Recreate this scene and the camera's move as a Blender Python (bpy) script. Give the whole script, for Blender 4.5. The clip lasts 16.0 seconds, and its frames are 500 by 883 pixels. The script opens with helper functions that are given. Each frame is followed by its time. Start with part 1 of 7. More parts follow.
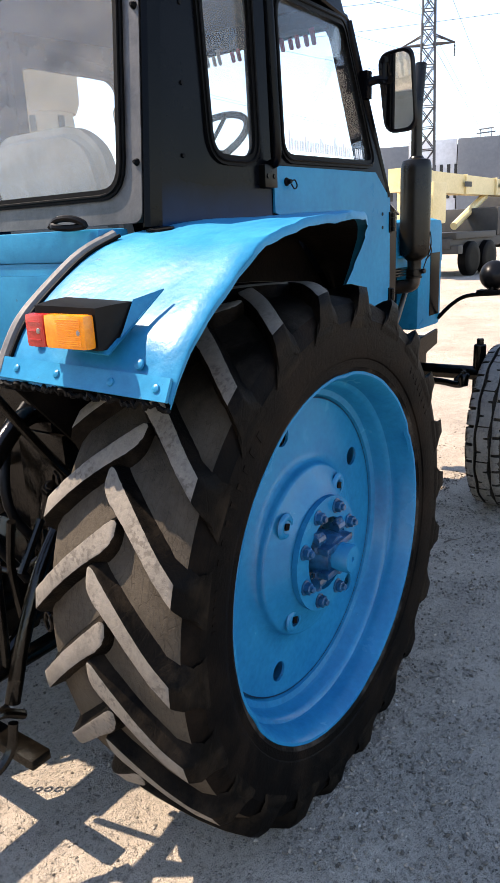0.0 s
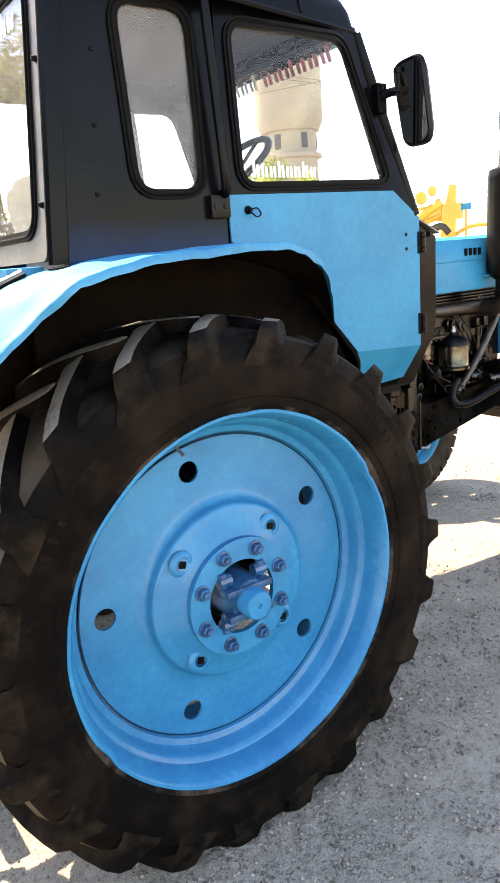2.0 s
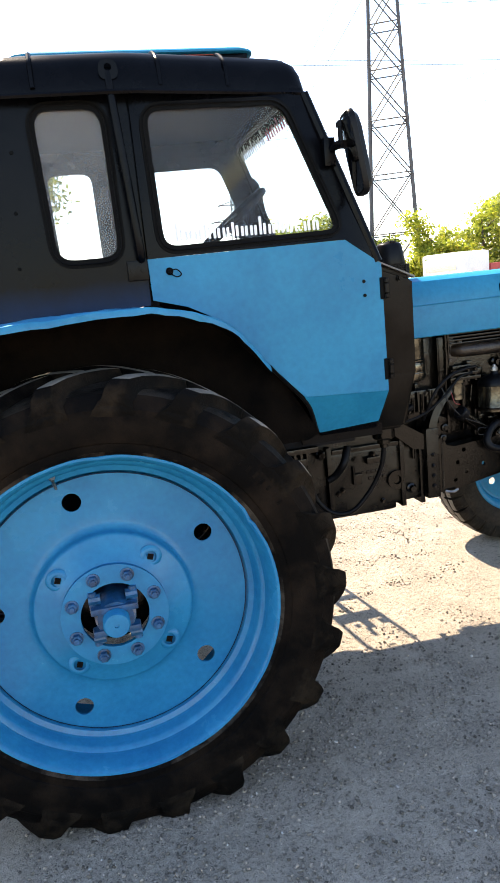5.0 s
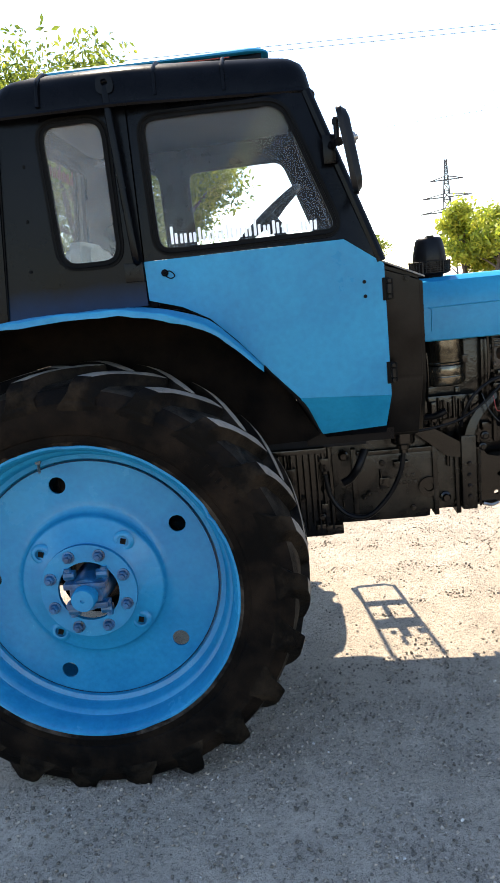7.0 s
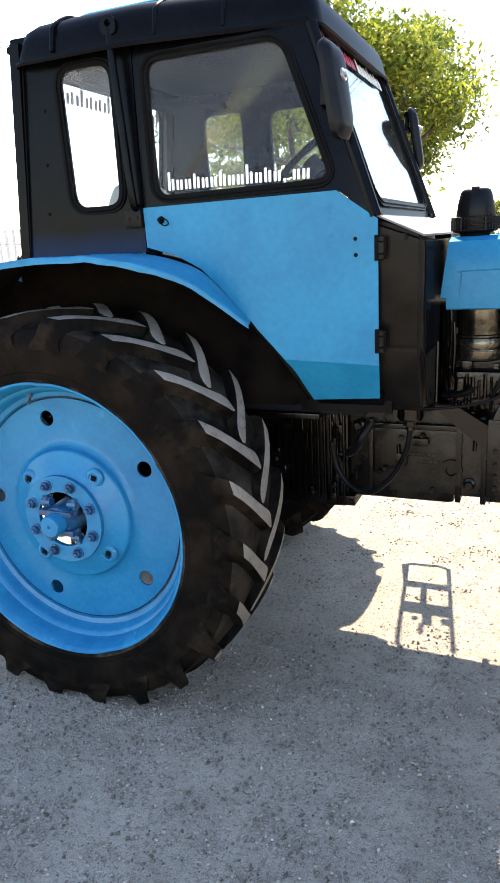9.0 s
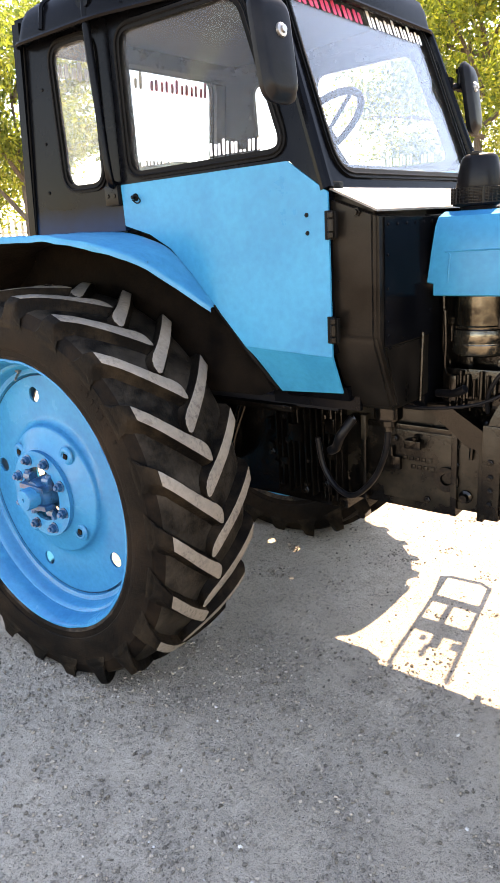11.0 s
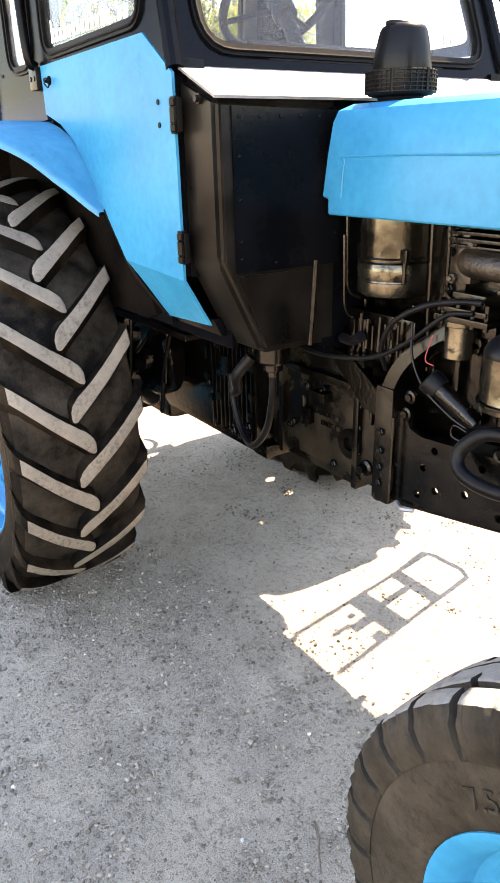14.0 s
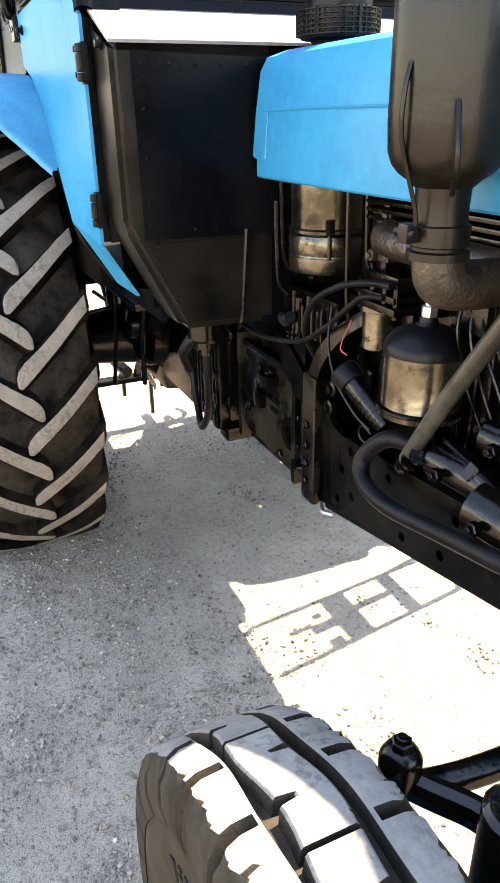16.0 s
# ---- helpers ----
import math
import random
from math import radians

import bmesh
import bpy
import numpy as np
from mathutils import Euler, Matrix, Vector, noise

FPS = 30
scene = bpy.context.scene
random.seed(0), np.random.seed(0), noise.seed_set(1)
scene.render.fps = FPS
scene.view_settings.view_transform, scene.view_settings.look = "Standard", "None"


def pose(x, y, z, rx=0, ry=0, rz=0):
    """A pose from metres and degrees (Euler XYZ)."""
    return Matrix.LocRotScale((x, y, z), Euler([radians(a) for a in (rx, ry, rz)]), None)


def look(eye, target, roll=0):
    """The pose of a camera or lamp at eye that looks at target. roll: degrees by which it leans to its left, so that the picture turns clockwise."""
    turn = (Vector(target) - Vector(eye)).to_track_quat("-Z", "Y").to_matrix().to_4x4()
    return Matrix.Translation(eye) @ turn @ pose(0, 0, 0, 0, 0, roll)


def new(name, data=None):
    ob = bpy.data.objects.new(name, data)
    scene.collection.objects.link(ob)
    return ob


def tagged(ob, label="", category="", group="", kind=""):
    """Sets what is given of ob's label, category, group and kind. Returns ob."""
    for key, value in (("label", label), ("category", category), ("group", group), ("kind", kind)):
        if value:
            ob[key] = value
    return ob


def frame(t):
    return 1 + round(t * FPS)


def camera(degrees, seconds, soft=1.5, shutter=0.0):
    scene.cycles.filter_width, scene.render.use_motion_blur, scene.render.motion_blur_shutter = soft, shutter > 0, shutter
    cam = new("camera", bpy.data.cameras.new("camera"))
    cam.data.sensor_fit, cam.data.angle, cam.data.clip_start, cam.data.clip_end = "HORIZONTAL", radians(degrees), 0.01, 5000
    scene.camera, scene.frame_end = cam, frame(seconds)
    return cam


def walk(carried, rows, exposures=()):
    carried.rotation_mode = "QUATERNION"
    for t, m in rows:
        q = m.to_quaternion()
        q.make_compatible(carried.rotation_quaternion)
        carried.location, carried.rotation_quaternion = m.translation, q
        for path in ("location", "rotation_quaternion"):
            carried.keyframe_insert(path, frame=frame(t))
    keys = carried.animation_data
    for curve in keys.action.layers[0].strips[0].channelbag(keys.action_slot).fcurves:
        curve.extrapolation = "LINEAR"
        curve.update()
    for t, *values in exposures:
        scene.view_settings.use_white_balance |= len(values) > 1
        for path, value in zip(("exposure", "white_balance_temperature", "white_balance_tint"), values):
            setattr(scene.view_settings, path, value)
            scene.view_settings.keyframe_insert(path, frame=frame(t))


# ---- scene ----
cam = camera(39.1, 16.0, soft=0.6)
PATH = [
    (0, (-1.53, -1.768, 1.547), (0.024, -0.643, 0.983), -2.7),
    (0.5, (-1.416, -1.977, 1.548), (-0.019, -0.632, 1.058), -2.4),
    (1, (-1.279, -2.172, 1.562), (0.007, -0.705, 1.126), -5.4),
    (1.5, (-1.083, -2.259, 1.535), (0.131, -0.743, 1.058), -1.7),
    (2, (-0.905, -2.317, 1.555), (0.202, -0.729, 1.054), -4.3),
    (2.5, (-0.712, -2.428, 1.56), (0.201, -0.714, 1.08), -4.8),
    (3, (-0.555, -2.531, 1.572), (0.231, -0.746, 1.126), -4.9),
    (3.5, (-0.371, -2.551, 1.578), (0.298, -0.71, 1.174), -3.6),
    (4, (-0.179, -2.602, 1.602), (0.423, -0.738, 1.199), -4.8),
    (4.5, (-0.084, -2.75, 1.597), (0.468, -0.868, 1.207), -5.5),
    (4.7, (-0.036, -2.857, 1.616), (0.462, -0.964, 1.208), -5.8),
    (6.8, (0.687, -3.025, 1.621), (0.652, -1.075, 1.177), -4.5),
    (7, (0.758, -3.023, 1.618), (0.627, -1.074, 1.191), -5.7),
    (7.5, (0.934, -2.938, 1.595), (0.739, -1.005, 1.119), -5.4),
    (8, (1.109, -2.837, 1.611), (0.823, -0.919, 1.122), -4.1),
    (8.5, (1.313, -2.817, 1.597), (0.801, -0.938, 1.139), -5.5),
    (8.7, (1.433, -2.809, 1.609), (0.805, -0.978, 1.107), -4.4),
    (10.8, (2.092, -2.314, 1.568), (0.96, -0.767, 0.999), -4.2),
    (11, (2.163, -2.276, 1.57), (0.954, -0.791, 0.993), -3.6),
    (11.5, (2.257, -2.133, 1.55), (0.905, -0.79, 0.943), -5.5),
    (12, (2.306, -1.93, 1.546), (0.917, -0.642, 0.904), -3.1),
    (12.5, (2.447, -1.803, 1.523), (0.956, -0.638, 0.875), -3.2),
    (13, (2.581, -1.713, 1.529), (1.033, -0.633, 0.867), -4.0),
    (13.5, (2.614, -1.573, 1.508), (1.076, -0.518, 0.786), -3.9),
    (14, (2.604, -1.409, 1.499), (1.074, -0.378, 0.727), -1.4),
    (14.5, (2.614, -1.298, 1.49), (1.066, -0.308, 0.7), -2.4),
    (15, (2.687, -1.174, 1.488), (1.044, -0.333, 0.718), -0.9),
    (15.5, (2.753, -1.055, 1.49), (1.071, -0.308, 0.707), -2.2),
    (16, (2.71, -0.926, 1.47), (1.049, -0.2, 0.625), -1.0),
]
walk(cam, [(t, look(eye, target, roll)) for t, eye, target, roll in PATH], exposures=[(0, 1.86, 7000, 17), (1, 2.22, 7100, 17), (2, 2.98, 8500, 19), (2.5, 3.08, 8800, 19), (3.5, 3.04, 8800, 19), (4, 2.86, 8600, 19), (4.5, 2.30, 7700, 17), (7, 2.12, 6900, 12), (8.5, 2.36, 7000, 13), (11, 3.28, 8900, 21), (12, 3.52, 9000, 20), (14, 3.66, 9000, 20), (16, 3.60, 8600, 18)])

# ---- world, sun and exposure ----
SUN = Vector((0.20, -0.70, -1.0)).normalized()      # the way the sunlight goes
world = bpy.data.worlds.new("world")
scene.world = world
world.use_nodes = True
wn = world.node_tree.nodes
sky = wn.new("ShaderNodeTexSky")
sky.sky_type, sky.sun_disc = "NISHITA", False
sky.sun_elevation = math.asin(-SUN.z)
sky.sun_rotation = math.atan2(-SUN.x, -SUN.y)
sky.dust_density, sky.air_density, sky.ozone_density = 0.15, 1.0, 1.0
bg = wn["Background"]
bg.inputs["Strength"].default_value = 0.13
world.node_tree.links.new(sky.outputs[0], bg.inputs[0])
sun_data = bpy.data.lights.new("sun", "SUN")
sun_data.energy, sun_data.angle, sun_data.color = 3.7, radians(0.6), (1.0, 0.92, 0.78)
sun_ob = new("sun", sun_data)
sun_ob.matrix_world = look((0, 0, 30), Vector((0, 0, 30)) + SUN)


# ---- materials ----
def mat_base(name, rough=0.5, metal=0.0):
    m = bpy.data.materials.new(name)
    m.use_nodes = True
    p = m.node_tree.nodes["Principled BSDF"]
    p.inputs["Roughness"].default_value, p.inputs["Metallic"].default_value = rough, metal
    return m, m.node_tree.nodes, m.node_tree.links, p


def noise_tex(n, l, scale, detail=6.0, rough=0.6, stretch=(1, 1, 1)):
    co = n.new("ShaderNodeTexCoord")
    mp = n.new("ShaderNodeMapping")
    mp.inputs["Scale"].default_value = stretch
    l.new(co.outputs["Object"], mp.inputs[0])
    oi = n.new("ShaderNodeObjectInfo")
    sc = n.new("ShaderNodeMath")
    sc.operation = "MULTIPLY"
    sc.inputs[1].default_value = 37.0
    l.new(oi.outputs["Random"], sc.inputs[0])
    l.new(sc.outputs[0], mp.inputs["Location"])
    t = n.new("ShaderNodeTexNoise")
    t.inputs["Scale"].default_value, t.inputs["Detail"].default_value, t.inputs["Roughness"].default_value = scale, detail, rough
    l.new(mp.outputs[0], t.inputs["Vector"])
    return t.outputs["Fac"]


def ramp(n, l, src, stops):
    r = n.new("ShaderNodeValToRGB")
    e = r.color_ramp.elements
    while len(e) < len(stops):
        e.new(0.5)
    for k, (pos, col) in zip(e, stops):
        k.position, k.color = pos, (*col, 1) if len(col) == 3 else col
    l.new(src, r.inputs[0])
    return r.outputs[0]


def blend(n, l, fac, a, b, mode="MIX"):
    x = n.new("ShaderNodeMix")
    x.data_type, x.blend_type = "RGBA", mode
    for sock, val in ((x.inputs[0], fac), (x.inputs[6], a), (x.inputs[7], b)):
        if isinstance(val, (int, float)):
            sock.default_value = val
        elif isinstance(val, tuple):
            sock.default_value = (*val, 1)
        else:
            l.new(val, sock)
    return x.outputs[2]


def bump(n, l, p, src, strength, dist=0.004):
    b = n.new("ShaderNodeBump")
    b.inputs["Strength"].default_value, b.inputs["Distance"].default_value = strength, dist
    l.new(src, b.inputs["Height"])
    l.new(b.outputs[0], p.inputs["Normal"])


def grey(v):
    return (v, v, v)


def surface(name, base, alt, rough=(0.4, 0.7), metal=0.0, big=4.0, fine=60.0, relief=0.2, dist=0.003, specks=None, speck_at=(0.68, 0.72), spec=0.5, edge=(0.35, 0.65), sheen=None, graze=0.2):
    """Two-scale mottled surface: base to alt over large patches, fine grain in relief and gloss, specks of wear."""
    m, n, l, p = mat_base(name, rough[0], metal)
    a, b = noise_tex(n, l, big), noise_tex(n, l, fine, 4.0)
    col = ramp(n, l, a, [(edge[0], base), (edge[1], alt)])
    col = blend(n, l, 0.35, col, ramp(n, l, b, [(0.3, grey(0.55)), (0.7, grey(1.0))]), "MULTIPLY")
    if specks:
        s = noise_tex(n, l, fine * 0.45, 8.0, 0.75)
        col = blend(n, l, ramp(n, l, s, [(speck_at[0], grey(0)), (speck_at[1], grey(1))]), col, specks)
    l.new(col, p.inputs["Base Color"])
    mr = n.new("ShaderNodeMapRange")
    mr.inputs["To Min"].default_value, mr.inputs["To Max"].default_value = rough
    l.new(a, mr.inputs[0])
    l.new(mr.outputs[0], p.inputs["Roughness"])
    p.inputs["Specular IOR Level"].default_value = spec
    if relief:
        bump(n, l, p, b, relief, dist)
    if sheen:
        # worn paint and oily iron: a share of gloss over the body colour that grows at grazing angles
        p.inputs["Specular IOR Level"].default_value = 0.0
        g, mx = n.new("ShaderNodeBsdfGlossy"), n.new("ShaderNodeMixShader")
        g.inputs["Color"].default_value = (1, 1, 1, 1)
        lw, pw, ma = n.new("ShaderNodeLayerWeight"), n.new("ShaderNodeMath"), n.new("ShaderNodeMath")
        pw.operation, ma.operation = "POWER", "MULTIPLY_ADD"
        pw.inputs[1].default_value, ma.inputs[1].default_value, ma.inputs[2].default_value = 4.0, graze, sheen
        l.new(lw.outputs["Facing"], pw.inputs[0]), l.new(pw.outputs[0], ma.inputs[0])
        l.new(ma.outputs[0], mx.inputs[0])
        l.new(mr.outputs[0], g.inputs["Roughness"])
        if relief:
            l.new(p.inputs["Normal"].links[0].from_socket, g.inputs["Normal"])
        l.new(p.outputs[0], mx.inputs[1]), l.new(g.outputs[0], mx.inputs[2])
        l.new(mx.outputs[0], n["Material Output"].inputs[0])
    return m


BLUE = surface("blue_paint", (0.003, 0.146, 0.284), (0.008, 0.190, 0.340), (0.20, 0.42), big=2.6, fine=45, relief=0.12, sheen=0.015, graze=0.06, specks=(0.10, 0.11, 0.12), speck_at=(0.74, 0.77))
BLUE_RIM = surface("blue_rim_paint", (0.003, 0.130, 0.288), (0.007, 0.172, 0.342), (0.16, 0.34), big=5.0, fine=55, relief=0.12, sheen=0.022, graze=0.07, specks=(0.06, 0.07, 0.08), speck_at=(0.76, 0.79))
BLUE_JOINT = surface("dark_blue_joint", (0.001, 0.010, 0.030), (0.002, 0.022, 0.055), (0.5, 0.7), big=20, fine=70, relief=0.1, spec=0.1)
BLUE_DARK = surface("grimy_blue_paint", (0.002, 0.028, 0.075), (0.008, 0.09, 0.21), (0.18, 0.45), big=25.0, fine=70, relief=0.3, spec=0.45, specks=(0.01, 0.012, 0.015), speck_at=(0.58, 0.64))
BLUE_OLD = surface("worn_blue_paint", (0.004, 0.142, 0.280), (0.014, 0.200, 0.352), (0.24, 0.5), big=6.0, fine=38, relief=0.45, sheen=0.024, graze=0.06, specks=(0.05, 0.045, 0.05), speck_at=(0.66, 0.70))
BLACK = surface("black_cab_paint", (0.0010, 0.0012, 0.0018), (0.0030, 0.0034, 0.0045), (0.13, 0.30), big=5.0, fine=60, relief=0.14, sheen=0.006, graze=0.09, specks=(0.10, 0.095, 0.09), speck_at=(0.77, 0.81))


def overspray(src, name, z0, z1, tint):
    """A copy of a paint with a thin mist of another colour below a ragged line."""
    m = src.copy()
    m.name = name
    n, l = m.node_tree.nodes, m.node_tree.links
    p = n["Principled BSDF"]
    co, sep = n.new("ShaderNodeTexCoord"), n.new("ShaderNodeSeparateXYZ")
    l.new(co.outputs["Object"], sep.inputs[0])
    wob = n.new("ShaderNodeMath")
    wob.operation, wob.inputs[1].default_value = "MULTIPLY_ADD", 0.07
    l.new(noise_tex(n, l, 9, 5, 0.6), wob.inputs[0]), l.new(sep.outputs["Z"], wob.inputs[2])
    mr = n.new("ShaderNodeMapRange")
    for k, v in (("From Min", z0 + 0.035), ("From Max", z1 + 0.035), ("To Min", 0.75), ("To Max", 0.0)):
        mr.inputs[k].default_value = v
    l.new(wob.outputs[0], mr.inputs[0])
    l.new(blend(n, l, mr.outputs[0], p.inputs["Base Color"].links[0].from_socket, tint), p.inputs["Base Color"])
    return m


BLACK_SIDE = overspray(BLACK, "black_cab_paint_with_blue_mist", 1.555, 1.68, (0.002, 0.028, 0.08))
# dusty pale grey; on the black cowl top it also paints in sky glare
DUSTY_GLARE = surface("pale_dusty_glare_paint", (0.09, 0.085, 0.08), (0.17, 0.16, 0.15), (0.35, 0.6), big=9.0, fine=70, relief=0.3, spec=0.4)
DUSTY_BLACK = surface("dusty_black_frame_paint", (0.03, 0.0285, 0.0285), (0.085, 0.080, 0.077), (0.3, 0.55), big=9.0, fine=70, relief=0.35, spec=0.4, specks=(0.004, 0.004, 0.005), speck_at=(0.66, 0.72))
BROWN_BLACK = surface("thin_black_paint", (0.0022, 0.0019, 0.0017), (0.0095, 0.0080, 0.0066), (0.2, 0.42), big=7.0, fine=80, relief=0.2, sheen=0.009, graze=0.20, specks=(0.05, 0.042, 0.034), speck_at=(0.70, 0.76))
SEAL = surface("black_rubber_seal", (0.0012, 0.0012, 0.0013), (0.004, 0.004, 0.004), (0.45, 0.7), big=20, fine=120, relief=0.3, spec=0.06)
OILY = surface("oily_dark_iron", (0.0006, 0.0005, 0.0005), (0.0036, 0.0029, 0.0022), (0.05, 0.26), sheen=0.022, graze=0.15, big=11.0, fine=75, relief=0.6, dist=0.0018, specks=(0.022, 0.017, 0.011), speck_at=(0.64, 0.74))
OILY_TAN = surface("oily_dusty_iron", (0.0008, 0.0007, 0.0006), (0.0080, 0.0062, 0.0043), (0.05, 0.28), sheen=0.022, graze=0.15, big=9.0, fine=85, relief=0.6, dist=0.0016, specks=(0.034, 0.027, 0.018), speck_at=(0.60, 0.70), edge=(0.40, 0.70))
DUSTY_IRON = surface("dusty_brown_cast_iron", (0.0010, 0.0008, 0.0007), (0.022, 0.0172, 0.0115), (0.12, 0.42), sheen=0.020, graze=0.15, big=7.0, fine=70, relief=0.5, dist=0.0016, specks=(0.002, 0.0018, 0.0015), speck_at=(0.56, 0.66), edge=(0.46, 0.68))
BARE = surface("dull_bare_metal", (0.035, 0.032, 0.025), (0.18, 0.165, 0.13), (0.10, 0.36), metal=0.92, big=9.0, fine=46, relief=0.35, specks=(0.02, 0.018, 0.015), speck_at=(0.54, 0.64))
STEEL = surface("grey_steel", (0.16, 0.155, 0.15), (0.32, 0.31, 0.30), (0.25, 0.5), metal=0.8, big=15.0, fine=90, relief=0.2)
RUST = surface("rusty_manifold", (0.005, 0.0035, 0.0026), (0.036, 0.023, 0.014), (0.25, 0.55), metal=0.1, big=8.0, fine=60, relief=0.8, dist=0.005, specks=(0.07, 0.048, 0.03), speck_at=(0.62, 0.72))
MUFFLER = surface("heat_stained_steel", (0.0014, 0.0012, 0.0009), (0.0085, 0.0068, 0.0043), (0.20, 0.38), sheen=0.018, graze=0.15, big=6.0, fine=60, relief=0.3, dist=0.002, specks=(0.02, 0.016, 0.011), speck_at=(0.64, 0.74))
HOSE = surface("black_hose_rubber", (0.0015, 0.0017, 0.0023), (0.005, 0.005, 0.006), (0.30, 0.5), big=20, fine=90, relief=0.3, sheen=0.009, graze=0.15)
GREY_PIPE = surface("grey_painted_pipe", (0.016, 0.0145, 0.011), (0.058, 0.052, 0.039), (0.28, 0.5), metal=0.2, big=14, fine=60, relief=0.4, specks=(0.01, 0.008, 0.006), speck_at=(0.58, 0.66))
PLASTIC = surface("black_plastic", (0.0022, 0.0024, 0.003), (0.006, 0.006, 0.007), (0.22, 0.42), big=10, fine=120, relief=0.15, sheen=0.010, graze=0.10)
CREAM = surface("dusty_seat_cover", (0.42, 0.38, 0.31), (0.55, 0.51, 0.43), (0.7, 0.9), big=8, fine=90, relief=0.4)
DARK_INSIDE = surface("dark_lining", (0.003, 0.0034, 0.0055), (0.009, 0.010, 0.014), (0.5, 0.8), big=5, fine=50, relief=0.4, spec=0.12, specks=(0.06, 0.06, 0.065), speck_at=(0.72, 0.78))
# dirt taken near black: the shade under the mudguards is partly painted
DIRT_AND_SHADE = surface("shaded_wheel_arch_dirt", (0.0012, 0.001, 0.0009), (0.007, 0.005, 0.0036), (0.7, 0.95), big=9, fine=60, relief=0.6, dist=0.006, spec=0.03)
ORANGE = surface("orange_lens", (0.72, 0.20, 0.004), (0.85, 0.29, 0.010), (0.1, 0.2), big=30, fine=200, relief=0.3)
RED_LENS = surface("red_lens", (0.36, 0.014, 0.012), (0.45, 0.03, 0.02), (0.1, 0.2), big=30, fine=200, relief=0.3)
CREAM_PAINT = surface("faded_cream_yellow_paint", (0.62, 0.48, 0.22), (0.72, 0.58, 0.30), (0.4, 0.6), big=1.5, fine=20, relief=0.1)
YELLOW = surface("yellow_paint", (0.52, 0.28, 0.03), (0.62, 0.36, 0.05), (0.4, 0.6), big=1.5, fine=20, relief=0.1)
CONCRETE = surface("weathered_concrete", (0.25, 0.205, 0.145), (0.33, 0.275, 0.20), (0.8, 0.95), big=0.35, fine=4, relief=0.3, dist=0.02)
GREY_CLAD = surface("grey_cladding", (0.13, 0.14, 0.155), (0.17, 0.18, 0.195), (0.6, 0.8), big=0.2, fine=3, relief=0.1)
PALE_CLAD = surface("pale_cladding", (0.58, 0.59, 0.61), (0.68, 0.69, 0.71), (0.6, 0.8), big=0.2, fine=3, relief=0.1)
TRUCK_DARK = surface("dark_truck_steel", (0.010, 0.010, 0.010), (0.035, 0.032, 0.028), (0.5, 0.8), big=2, fine=25, relief=0.3)
WHITE_PAINT = surface("white_truck_paint", (0.72, 0.72, 0.70), (0.80, 0.80, 0.78), (0.4, 0.6), big=2, fine=25, relief=0.05)
RED_PAINT = surface("red_paint", (0.33, 0.03, 0.03), (0.42, 0.05, 0.04), (0.4, 0.6), big=2, fine=25, relief=0.05)
LATTICE = surface("galvanised_steel", (0.045, 0.045, 0.05), (0.08, 0.08, 0.085), (0.6, 0.8), metal=0.1, big=1, fine=10, relief=0)
BARK = surface("bark", (0.06, 0.045, 0.035), (0.12, 0.095, 0.075), (0.8, 0.95), big=3, fine=20, relief=0.8, dist=0.02)
STICKER_WHITE = surface("white_sticker", (0.72, 0.72, 0.72), (0.80, 0.80, 0.80), (0.4, 0.6), big=20, fine=90, relief=0)
STICKER_RED = surface("red_sticker", (0.40, 0.02, 0.07), (0.48, 0.03, 0.09), (0.4, 0.6), big=20, fine=90, relief=0)


